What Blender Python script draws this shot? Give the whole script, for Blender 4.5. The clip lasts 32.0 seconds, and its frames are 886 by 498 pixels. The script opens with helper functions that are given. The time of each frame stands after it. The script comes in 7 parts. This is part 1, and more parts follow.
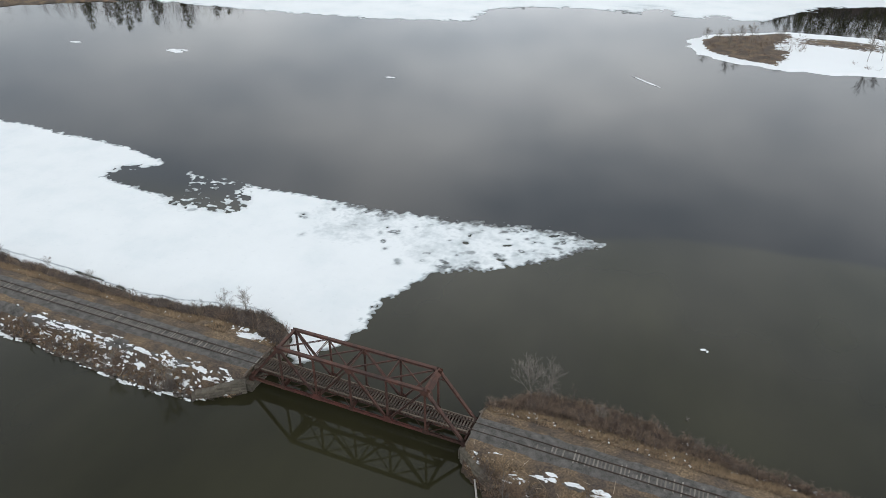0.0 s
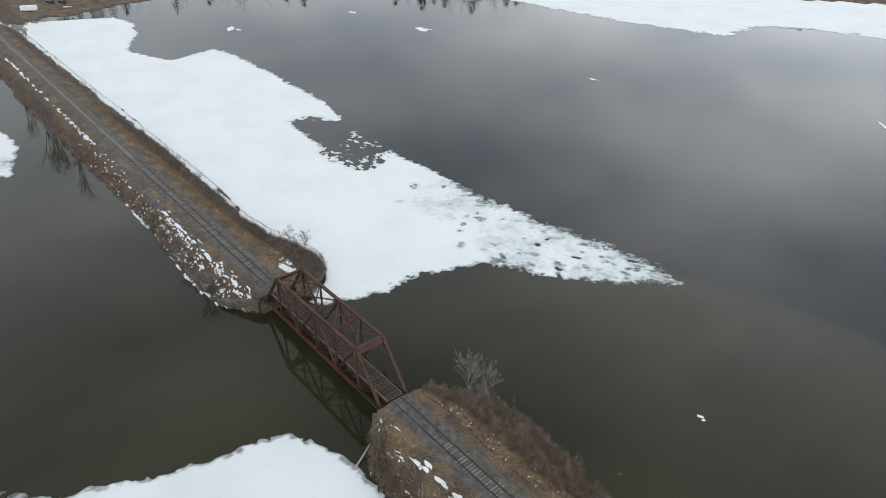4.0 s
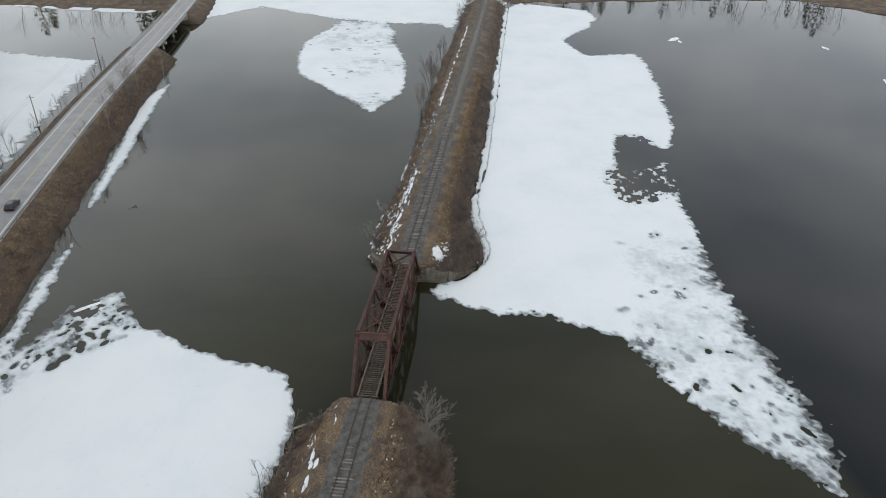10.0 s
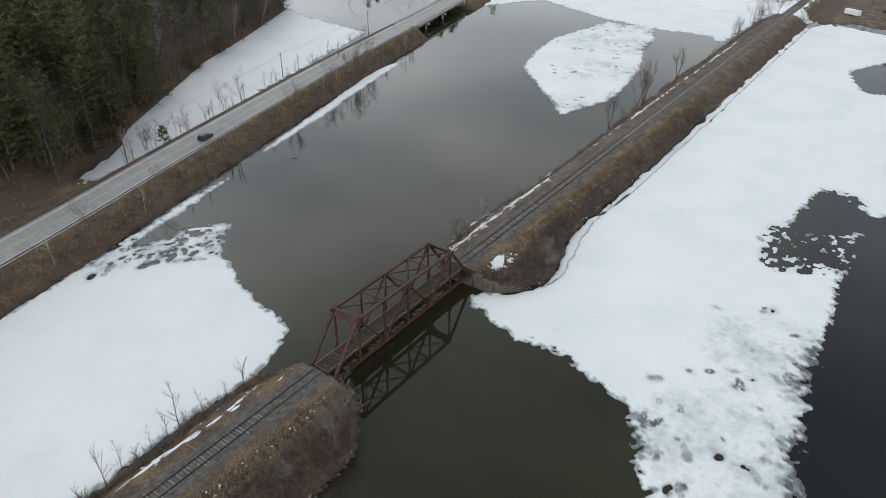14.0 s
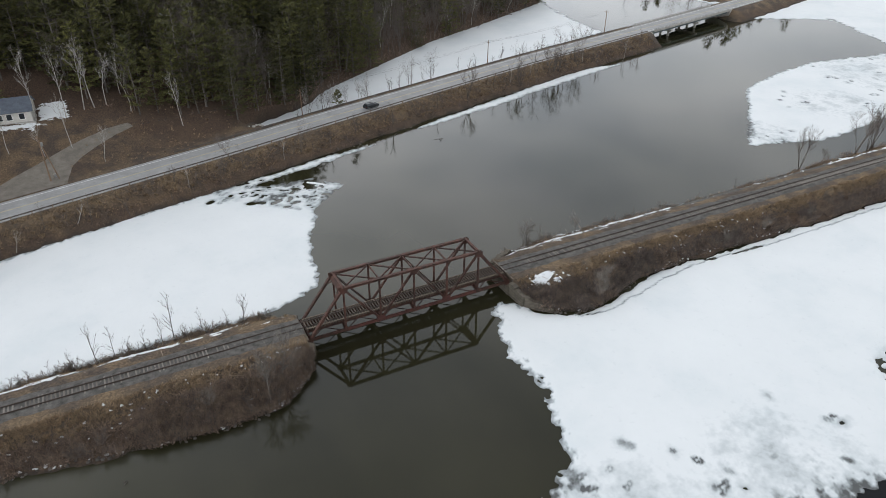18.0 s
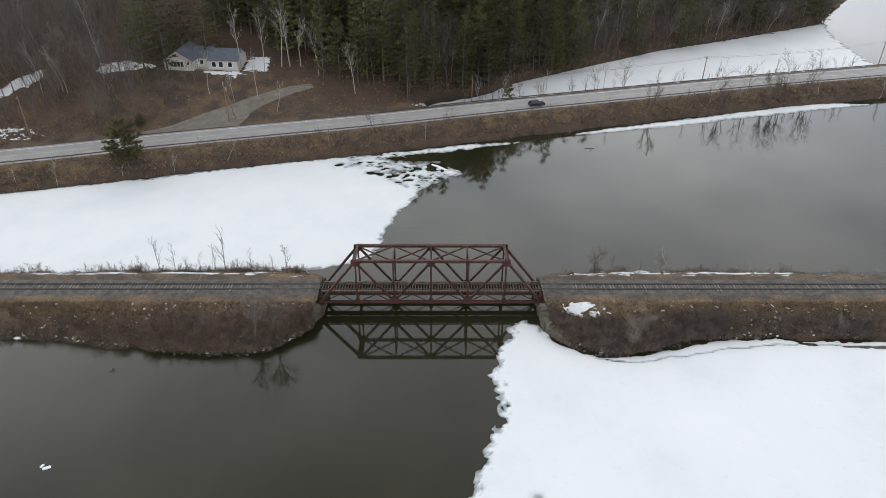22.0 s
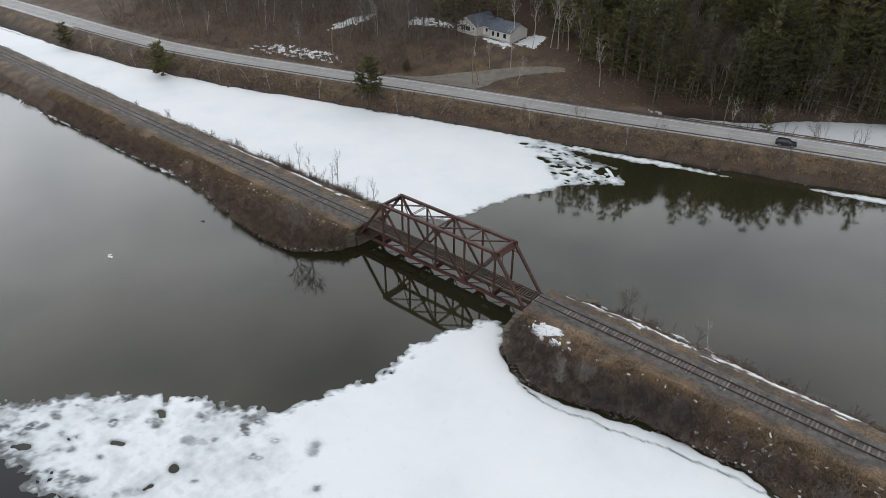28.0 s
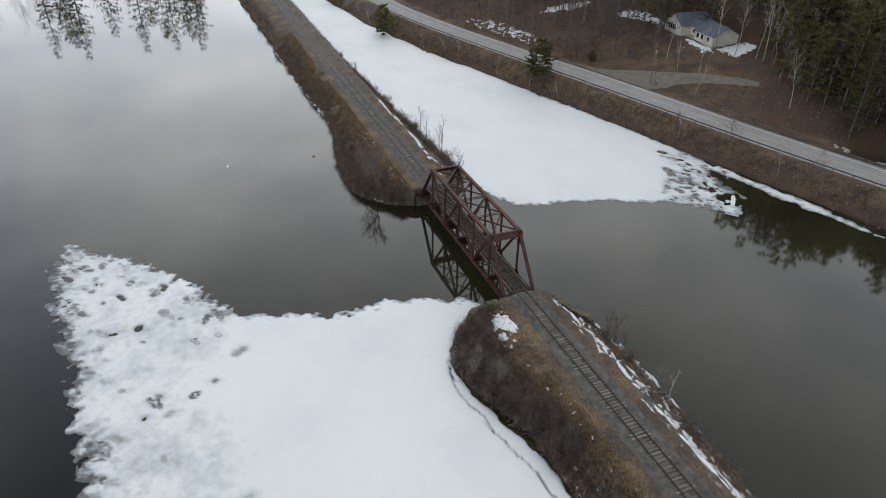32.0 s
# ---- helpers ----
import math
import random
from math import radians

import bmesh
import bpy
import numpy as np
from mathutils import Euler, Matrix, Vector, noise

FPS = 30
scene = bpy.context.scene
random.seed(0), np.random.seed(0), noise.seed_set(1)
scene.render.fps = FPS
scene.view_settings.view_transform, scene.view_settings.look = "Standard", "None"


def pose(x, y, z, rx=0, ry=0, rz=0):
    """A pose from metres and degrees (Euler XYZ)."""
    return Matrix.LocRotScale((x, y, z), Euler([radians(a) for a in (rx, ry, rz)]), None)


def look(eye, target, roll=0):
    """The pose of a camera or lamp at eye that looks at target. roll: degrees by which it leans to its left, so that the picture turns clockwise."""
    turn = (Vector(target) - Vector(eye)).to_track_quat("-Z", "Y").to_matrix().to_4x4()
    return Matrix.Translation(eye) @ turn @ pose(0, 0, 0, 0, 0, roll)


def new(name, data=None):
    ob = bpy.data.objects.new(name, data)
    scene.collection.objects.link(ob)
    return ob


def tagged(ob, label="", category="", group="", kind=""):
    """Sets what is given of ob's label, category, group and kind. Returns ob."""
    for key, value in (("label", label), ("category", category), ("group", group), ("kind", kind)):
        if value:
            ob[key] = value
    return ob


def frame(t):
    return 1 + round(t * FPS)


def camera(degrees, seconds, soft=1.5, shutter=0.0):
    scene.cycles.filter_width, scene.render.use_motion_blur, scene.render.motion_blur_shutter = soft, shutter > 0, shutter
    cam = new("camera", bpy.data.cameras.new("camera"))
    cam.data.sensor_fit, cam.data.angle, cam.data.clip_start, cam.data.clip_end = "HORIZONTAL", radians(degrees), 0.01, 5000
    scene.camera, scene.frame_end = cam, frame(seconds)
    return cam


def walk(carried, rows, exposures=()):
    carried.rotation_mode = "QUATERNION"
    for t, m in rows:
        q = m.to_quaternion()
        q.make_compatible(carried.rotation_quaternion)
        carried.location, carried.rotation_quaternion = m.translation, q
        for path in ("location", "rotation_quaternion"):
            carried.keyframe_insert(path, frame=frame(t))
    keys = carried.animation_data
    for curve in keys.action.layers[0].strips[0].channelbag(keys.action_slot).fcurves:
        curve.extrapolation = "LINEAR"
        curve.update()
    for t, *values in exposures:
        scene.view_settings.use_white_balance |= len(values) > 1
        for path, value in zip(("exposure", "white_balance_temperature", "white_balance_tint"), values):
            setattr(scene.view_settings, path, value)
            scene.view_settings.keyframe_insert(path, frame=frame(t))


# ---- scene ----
cam = camera(66.0, 32.0, soft=0.62)
PATH = [
    (0, (42.398, -68.007, 76.53), (41.738, -66.424, 75.502), -0.0),
    (0.5, (47.848, -65.567, 76.545), (47.093, -64.027, 75.516), -0.3),
    (1, (53.341, -63.119, 76.517), (52.494, -61.628, 75.489), -0.2),
    (1.5, (58.828, -60.61, 76.437), (57.893, -59.17, 75.411), -0.1),
    (2, (64.192, -57.949, 76.312), (63.171, -56.568, 75.288), 0.0),
    (2.5, (69.294, -55.014, 76.149), (68.192, -53.695, 75.126), 0.0),
    (3, (73.985, -51.674, 75.953), (72.806, -50.425, 74.93), 0.1),
    (3.5, (78.047, -47.834, 75.716), (76.797, -46.657, 74.69), 0.2),
    (5.5, (90.985, -30.227, 73.879), (89.493, -29.37, 72.86), 0.7),
    (6, (93.259, -25.392, 73.734), (91.718, -24.623, 72.718), 0.6),
    (6.5, (94.816, -20.197, 73.588), (93.233, -19.519, 72.571), 0.6),
    (7, (95.816, -14.736, 73.447), (94.197, -14.153, 72.428), 0.8),
    (7.5, (96.377, -9.139, 73.312), (94.726, -8.652, 72.294), 0.8),
    (8, (96.475, -3.502, 73.223), (94.792, -3.15, 72.203), 0.9),
    (8.5, (96.222, 2.102, 73.175), (94.513, 2.313, 72.157), 0.7),
    (9, (95.473, 7.56, 73.142), (93.752, 7.637, 72.126), 0.8),
    (9.5, (94.195, 13.033, 73.061), (92.473, 12.983, 72.046), 0.9),
    (10, (92.291, 18.545, 72.99), (90.576, 18.367, 71.976), 0.9),
    (10.5, (89.907, 24.07, 72.959), (88.211, 23.767, 71.943), 0.7),
    (11, (87.423, 29.608, 72.977), (85.757, 29.177, 71.958), 0.4),
    (11.5, (85.001, 35.036, 72.982), (83.367, 34.5, 71.96), 0.3),
    (12, (82.631, 40.307, 72.95), (81.032, 39.675, 71.928), 0.4),
    (12.5, (80.354, 45.559, 72.897), (78.798, 44.833, 71.872), 0.4),
    (13, (78.093, 50.769, 72.832), (76.584, 49.951, 71.805), 0.5),
    (13.5, (75.636, 55.9, 72.74), (74.177, 54.996, 71.714), 0.6),
    (14, (72.877, 60.915, 72.65), (71.476, 59.926, 71.621), 0.6),
    (14.5, (69.622, 65.527, 72.527), (68.282, 64.46, 71.493), 0.6),
    (16.5, (53.775, 80.825, 71.491), (52.729, 79.471, 70.456), 0.5),
    (17, (49.175, 83.627, 71.326), (48.211, 82.212, 70.292), 0.5),
    (17.5, (44.212, 85.857, 71.112), (43.333, 84.389, 70.077), 0.4),
    (18, (39.12, 87.883, 70.857), (38.33, 86.366, 69.821), 0.4),
    (18.5, (34.089, 89.696, 70.557), (33.388, 88.137, 69.519), 0.3),
    (19, (29.147, 91.36, 70.274), (28.537, 89.762, 69.236), 0.4),
    (19.5, (24.3, 92.816, 70.061), (23.783, 91.186, 69.025), 0.4),
    (20, (19.491, 93.927, 69.838), (19.07, 92.269, 68.801), 0.5),
    (20.5, (14.726, 94.644, 69.602), (14.401, 92.966, 68.564), 0.5),
    (21, (9.845, 95.141, 69.379), (9.618, 93.446, 68.342), 0.5),
    (21.5, (4.784, 95.465, 69.178), (4.657, 93.761, 68.14), 0.5),
    (22, (-0.526, 95.553, 68.994), (-0.552, 93.844, 67.955), 0.5),
    (22.5, (-5.982, 95.343, 68.849), (-5.91, 93.636, 67.81), 0.4),
    (23, (-11.445, 94.93, 68.711), (-11.283, 93.229, 67.672), 0.4),
    (23.5, (-16.881, 94.276, 68.579), (-16.634, 92.585, 67.539), 0.5),
    (24, (-22.351, 93.313, 68.425), (-22.018, 91.638, 67.385), 0.8),
    (24.5, (-27.889, 92.054, 68.246), (-27.498, 90.393, 67.205), 1.0),
    (25, (-33.462, 90.605, 68.045), (-33.003, 88.961, 67.003), 0.9),
    (25.5, (-38.899, 88.858, 67.807), (-38.327, 87.252, 66.762), 1.0),
    (27.5, (-59.003, 79.646, 65.878), (-57.993, 78.268, 64.838), 0.7),
    (28, (-63.733, 76.496, 65.62), (-62.636, 75.188, 64.578), 0.6),
    (28.5, (-68.282, 72.917, 65.364), (-67.105, 71.684, 64.318), 0.6),
    (29, (-72.575, 69.102, 65.078), (-71.321, 67.947, 64.031), 0.5),
    (29.5, (-76.605, 65.052, 64.764), (-75.283, 63.978, 63.716), 0.5),
    (30, (-80.38, 60.795, 64.425), (-78.998, 59.801, 63.375), 0.4),
    (30.5, (-83.805, 56.35, 64.082), (-82.367, 55.442, 63.03), 0.5),
    (31, (-86.798, 51.802, 63.763), (-85.311, 50.981, 62.708), 0.5),
    (31.5, (-89.383, 47.074, 63.483), (-87.851, 46.346, 62.423), 0.7),
    (32, (-91.729, 42.28, 63.274), (-90.159, 41.646, 62.211), 0.8),
]
EXPOSURES = [(0.0, -0.03, 6530, 10), (3.0, -0.05, 6520, 10), (9.0, -0.17, 6540, 10), (14.0, -0.20, 6500, 10), (17.0, -0.12, 6540, 11), (20.0, -0.03, 6620, 12.5),
             (25.0, 0.02, 6640, 13), (28.0, -0.10, 6620, 12.5), (30.0, -0.20, 6620, 12), (32.0, -0.33, 6580, 11)]
walk(cam, [(t, look(eye, target, roll)) for t, eye, target, roll in PATH], EXPOSURES)

# ---- world and light: thick overcast, brighter towards the south-east and low down ----
world = bpy.data.worlds.new("overcast")
scene.world = world
world.use_nodes = True
wn = world.node_tree
wn.nodes.clear()
w_out = wn.nodes.new("ShaderNodeOutputWorld")
w_bg = wn.nodes.new("ShaderNodeBackground")
w_bg.inputs["Strength"].default_value = 0.118
w_sky = wn.nodes.new("ShaderNodeTexSky")
w_sky.sky_type = "NISHITA"
w_sky.sun_disc = False
w_sky.sun_elevation = radians(78)
w_sky.sun_rotation = radians(129)
w_tc = wn.nodes.new("ShaderNodeTexCoord")
w_map = wn.nodes.new("ShaderNodeMapping")
w_map.inputs["Scale"].default_value = (1.0, 1.0, 2.6)
w_map.inputs["Rotation"].default_value = (0, 0, radians(25))
w_noise = wn.nodes.new("ShaderNodeTexNoise")
w_noise.inputs["Scale"].default_value = 2.9
w_noise.inputs["Detail"].default_value = 5
w_noise.inputs["Roughness"].default_value = 0.52
w_ramp = wn.nodes.new("ShaderNodeValToRGB")
w_ramp.color_ramp.elements[0].position = 0.30
w_ramp.color_ramp.elements[0].color = (5.5, 6.15, 6.82, 1)
w_ramp.color_ramp.elements[1].position = 0.72
w_ramp.color_ramp.elements[1].color = (10.78, 11.15, 11.36, 1)
w_dot = wn.nodes.new("ShaderNodeVectorMath")
w_dot.operation = "DOT_PRODUCT"
w_dot.inputs[1].default_value = (0.926, -0.10, 0.364)
w_glow = wn.nodes.new("ShaderNodeMapRange")
w_glow.inputs["From Min"].default_value = 0.82
w_glow.inputs["From Max"].default_value = 1.0
w_glow.inputs["To Min"].default_value = 1.0
w_glow.inputs["To Max"].default_value = 1.65
w_scale = wn.nodes.new("ShaderNodeVectorMath")
w_scale.operation = "SCALE"
w_mix = wn.nodes.new("ShaderNodeMix")
w_mix.data_type = "RGBA"
w_mix.inputs["Factor"].default_value = 0.9
w_sep = wn.nodes.new("ShaderNodeSeparateXYZ")
w_low = wn.nodes.new("ShaderNodeMapRange")
w_low.interpolation_type = "SMOOTHSTEP"
w_low.inputs["From Min"].default_value = 0.36
w_low.inputs["From Max"].default_value = 0.95
w_low.inputs["To Min"].default_value = 2.3
w_low.inputs["To Max"].default_value = 0.38
w_both = wn.nodes.new("ShaderNodeMath")
w_both.operation = "MULTIPLY"
wn.links.new(w_tc.outputs["Generated"], w_sep.inputs["Vector"])
wn.links.new(w_sep.outputs["Z"], w_low.inputs["Value"])
wn.links.new(w_low.outputs["Result"], w_both.inputs[0])
wn.links.new(w_tc.outputs["Generated"], w_map.inputs["Vector"])
wn.links.new(w_map.outputs["Vector"], w_noise.inputs["Vector"])
wn.links.new(w_noise.outputs["Fac"], w_ramp.inputs["Fac"])
wn.links.new(w_tc.outputs["Generated"], w_dot.inputs[0])
wn.links.new(w_dot.outputs["Value"], w_glow.inputs["Value"])
wn.links.new(w_ramp.outputs["Color"], w_scale.inputs[0])
wn.links.new(w_glow.outputs["Result"], w_both.inputs[1])
# sky gains added to fit the water: dimmer west, north; brighter south-west, high south
w_last = w_both
for axis, lo, hi, gain in (((-0.945, 0.11, 0.31), 0.45, 1.0, 0.48), ((-0.42, -0.72, 0.55), 0.86, 1.0, 1.1), ((0.22, -0.57, 0.79), 0.74, 1.0, 1.55), ((0.25, 0.88, 0.40), 0.82, 1.0, 0.72)):
    w_d = wn.nodes.new("ShaderNodeVectorMath")
    w_d.operation = "DOT_PRODUCT"
    w_d.inputs[1].default_value = axis
    w_r = wn.nodes.new("ShaderNodeMapRange")
    w_r.inputs["From Min"].default_value = lo
    w_r.inputs["From Max"].default_value = hi
    w_r.inputs["To Min"].default_value = 1.0
    w_r.inputs["To Max"].default_value = gain
    w_m = wn.nodes.new("ShaderNodeMath")
    w_m.operation = "MULTIPLY"
    wn.links.new(w_tc.outputs["Generated"], w_d.inputs[0])
    wn.links.new(w_d.outputs["Value"], w_r.inputs["Value"])
    wn.links.new(w_last.outputs["Value"], w_m.inputs[0])
    wn.links.new(w_r.outputs["Result"], w_m.inputs[1])
    w_last = w_m
wn.links.new(w_last.outputs["Value"], w_scale.inputs["Scale"])
wn.links.new(w_sky.outputs["Color"], w_mix.inputs["A"])
wn.links.new(w_scale.outputs["Vector"], w_mix.inputs["B"])
wn.links.new(w_mix.outputs["Result"], w_bg.inputs["Color"])
wn.links.new(w_bg.outputs["Background"], w_out.inputs["Surface"])

sun_data = bpy.data.lights.new("sun", "SUN")
sun_data.energy = 0.3
sun_data.angle = radians(30)
sun_data.color = (1.0, 0.97, 0.93)
sun = new("sun", sun_data)
sun.matrix_world = look((15, -12, 90), (0, 0, 0))


# ---- small tools ----
def lattice(ix, iy, seed):
    n = (ix * 374761393 + iy * 668265263 + seed * 974634777) & 0xFFFFFFFF
    n = ((n ^ (n >> 13)) * 1274126177) & 0xFFFFFFFF
    return ((n ^ (n >> 16)) & 0xFFFF) / 65535.0


def vnoise(x, y, seed=0):
    """Smooth value noise, 0 to 1, on arrays."""
    x, y = np.asarray(x, float), np.asarray(y, float)
    fx, fy = np.floor(x), np.floor(y)
    u, v = x - fx, y - fy
    u, v = u * u * (3 - 2 * u), v * v * (3 - 2 * v)
    ix, iy = fx.astype(np.int64), fy.astype(np.int64)
    a, b = lattice(ix, iy, seed), lattice(ix + 1, iy, seed)
    c, d = lattice(ix, iy + 1, seed), lattice(ix + 1, iy + 1, seed)
    return (a * (1 - u) + b * u) * (1 - v) + (c * (1 - u) + d * u) * v


def fbm(x, y, seed=0, octaves=4):
    total, amp, norm = 0.0, 1.0, 0.0
    for k in range(octaves):
        total = total + amp * vnoise(np.asarray(x) * 2 ** k + 17.3 * k, np.asarray(y) * 2 ** k - 9.1 * k, seed + k)
        norm += amp
        amp *= 0.5
    return total / norm


def smooth(a, b, v):
    k = np.clip((np.asarray(v, float) - a) / (b - a), 0, 1)
    return k * k * (3 - 2 * k)


def part(name, bm, material, parent=None, label=""):
    """Links a bmesh as one mesh object under its thing."""
    me = bpy.data.meshes.new(name)
    bm.to_mesh(me)
    bm.free()
    me.materials.append(material)
    ob = new(name, me)
    ob.parent = parent
    if label:
        ob["label"] = label
    return ob


def raw_mesh(name, verts, faces, material, parent=None, label="", soft=False):
    me = bpy.data.meshes.new(name)
    me.from_pydata(verts, [], faces)
    me.materials.append(material)
    if soft:
        me.shade_smooth()
    ob = new(name, me)
    ob.parent = parent
    if label:
        ob["label"] = label
    return ob


def shared(name, me, m, parent=None):
    """A further object on a mesh that is there already."""
    ob = new(name, me)
    ob.parent = parent
    ob.matrix_basis = m
    return ob


def box(bm, size, m=None, bevel=0.0):
    r = bmesh.ops.create_cube(bm, size=1.0, matrix=(m or Matrix()) @ Matrix.Diagonal((*size, 1)))
    if bevel:
        edges = {e for v in r["verts"] for e in v.link_edges}
        bmesh.ops.bevel(bm, geom=list(edges), offset=bevel, segments=1, affect="EDGES", profile=0.5)


def beam_pose(a, b, up=(0, 0, 1)):
    """A pose whose x runs from a to b, centred between them; z as near up as may be."""
    a, b = Vector(a), Vector(b)
    x = (b - a).normalized()
    y = Vector(up).cross(x)
    y = y.normalized() if y.length > 1e-4 else Vector((0, 1, 0))
    z = x.cross(y)
    m = Matrix((x, y, z)).transposed().to_4x4()
    m.translation = (a + b) / 2
    return m, (b - a).length


def bar(bm, a, b, width, depth, up=(0, 0, 1), bevel=0.0):
    m, length = beam_pose(a, b, up)
    box(bm, (length, width, depth), m, bevel)


def empty(name, at=(0, 0, 0), turn=0.0):
    ob = new(name)
    ob.empty_display_size = 0.3
    ob.matrix_basis = pose(*at, 0, 0, turn)
    return ob


# ---- materials ----
def mat(name):
    m = bpy.data.materials.new(name)
    m.use_nodes = True
    return m, m.node_tree.nodes, m.node_tree.links, m.node_tree.nodes["Principled BSDF"]


def noise_node(nodes, links, scale, detail=4, rough=0.55, coord="Object", stretch=None):
    tc = nodes.new("ShaderNodeTexCoord")
    nz = nodes.new("ShaderNodeTexNoise")
    nz.inputs["Scale"].default_value = scale
    nz.inputs["Detail"].default_value = detail
    nz.inputs["Roughness"].default_value = rough
    if stretch:
        mp = nodes.new("ShaderNodeMapping")
        mp.inputs["Scale"].default_value = stretch
        links.new(tc.outputs[coord], mp.inputs["Vector"])
        links.new(mp.outputs["Vector"], nz.inputs["Vector"])
    else:
        links.new(tc.outputs[coord], nz.inputs["Vector"])
    return nz


def ramp_node(nodes, links, source, stops):
    r = nodes.new("ShaderNodeValToRGB")
    while len(r.color_ramp.elements) < len(stops):
        r.color_ramp.elements.new(0.5)
    for e, (p, c) in zip(r.color_ramp.elements, stops):
        e.position, e.color = p, (*c, 1)
    links.new(source, r.inputs["Fac"])
    return r


def mix_node(nodes, links, fac, a, b, mode="MIX"):
    mx = nodes.new("ShaderNodeMix")
    mx.data_type, mx.blend_type = "RGBA", mode
    for socket, v in (("Factor", fac), ("A", a), ("B", b)):
        if isinstance(v, (int, float)):
            mx.inputs[socket].default_value = v
        elif isinstance(v, tuple):
            mx.inputs[socket].default_value = (*v, 1)
        else:
            links.new(v, mx.inputs[socket])
    return mx


def bump(nodes, links, bsdf, height, strength, distance):
    b = nodes.new("ShaderNodeBump")
    b.inputs["Strength"].default_value = strength
    b.inputs["Distance"].default_value = distance
    links.new(height, b.inputs["Height"])
    links.new(b.outputs["Normal"], bsdf.inputs["Normal"])


def plain(name, dark, light, scale, rough=0.8, metal=0.0, relief=0.0, depth=0.02, coord="Object", vary=0.0, stretch=None, piece=0.0):
    """Two tones mixed by noise at two scales, with fine relief."""
    m, nodes, links, bsdf = mat(name)
    big = noise_node(nodes, links, scale, 5, 0.6, coord, stretch)
    fine = noise_node(nodes, links, scale * 9, 3, 0.6, coord, stretch)
    both = nodes.new("ShaderNodeMath")
    both.operation = "MULTIPLY_ADD"
    both.inputs[1].default_value = 0.4
    links.new(fine.outputs["Fac"], both.inputs[0])
    off = nodes.new("ShaderNodeMath")
    off.operation = "MULTIPLY"
    off.inputs[1].default_value = 0.6
    links.new(big.outputs["Fac"], off.inputs[0])
    links.new(off.outputs["Value"], both.inputs[2])
    r = ramp_node(nodes, links, both.outputs["Value"], [(0.32, dark), (0.68, light)])
    col = r.outputs["Color"]
    if vary:
        info = nodes.new("ShaderNodeObjectInfo")
        rng = nodes.new("ShaderNodeMapRange")
        rng.inputs["To Min"].default_value = 1 - vary
        rng.inputs["To Max"].default_value = 1 + vary
        links.new(info.outputs["Random"], rng.inputs["Value"])
        hsv = nodes.new("ShaderNodeHueSaturation")
        links.new(rng.outputs["Result"], hsv.inputs["Value"])
        links.new(col, hsv.inputs["Color"])
        col = hsv.outputs["Color"]
    if piece:
        geo = nodes.new("ShaderNodeNewGeometry")
        span = nodes.new("ShaderNodeMapRange")
        span.inputs["To Min"].default_value = 1 - piece
        span.inputs["To Max"].default_value = 1 + piece
        links.new(geo.outputs["Random Per Island"], span.inputs["Value"])
        tone = nodes.new("ShaderNodeHueSaturation")
        links.new(span.outputs["Result"], tone.inputs["Value"])
        links.new(col, tone.inputs["Color"])
        col = tone.outputs["Color"]
    links.new(col, bsdf.inputs["Base Color"])
    bsdf.inputs["Roughness"].default_value = rough
    bsdf.inputs["Metallic"].default_value = metal
    if relief:
        bump(nodes, links, bsdf, fine.outputs["Fac"], relief, depth)
    return m


RUST = plain("rusty_bridge_paint", (0.014, 0.008, 0.006), (0.096, 0.037, 0.024), 0.9, 0.8, 0.0, 0.4, 0.02, vary=0.25)
RUST_RED = plain("red_bridge_paint", (0.040, 0.015, 0.012), (0.125, 0.040, 0.030), 0.7, 0.7, 0.0, 0.3, 0.02, vary=0.1)
RAIL_STEEL = plain("rail_steel", (0.045, 0.032, 0.026), (0.095, 0.07, 0.058), 1.5, 0.55, 0.4)
TIE_WOOD = plain("tie_wood", (0.085, 0.075, 0.064), (0.25, 0.225, 0.198), 1.3, 0.9, 0, 0.5, 0.02, vary=0.35, stretch=(3, 0.6, 3))
DECK_WOOD = plain("bridge_timber", (0.032, 0.023, 0.018), (0.120, 0.092, 0.070), 1.3, 0.9, 0, 0.4, 0.02, vary=0.25, stretch=(3, 0.6, 3))
GUARD_WOOD = plain("guard_timber", (0.060, 0.045, 0.034), (0.155, 0.120, 0.090), 0.9, 0.9, 0, 0.4, 0.02, vary=0.15)
STONE = plain("abutment_stone", (0.038, 0.032, 0.024), (0.165, 0.142, 0.110), 1.3, 0.9, 0, 0.5, 0.05, vary=0.2)
CONCRETE = plain("concrete", (0.28, 0.265, 0.24), (0.45, 0.43, 0.39), 0.6, 0.9, 0, 0.3, 0.02)
BALLAST = plain("ballast_gravel", (0.018, 0.0168, 0.0152), (0.142, 0.133, 0.121), 0.9, 0.95, 0, 0.8, 0.06)
BARK = plain("grey_bark", (0.042, 0.035, 0.030), (0.180, 0.158, 0.138), 1.4, 0.95, vary=0.25)
TWIG = plain("bare_twigs", (0.060, 0.047, 0.039), (0.205, 0.172, 0.148), 0.4, 0.95, vary=0.25)
PALE_TWIG = plain("pale_twigs", (0.095, 0.082, 0.071), (0.245, 0.218, 0.190), 0.6, 0.95, vary=0.15)
BIRCH = plain("birch_bark", (0.22, 0.20, 0.18), (0.52, 0.49, 0.45), 1.1, 0.85, vary=0.15)
BRUSH = plain("brush_stems", (0.048, 0.033, 0.025), (0.32, 0.232, 0.172), 0.8, 0.95, piece=0.6)
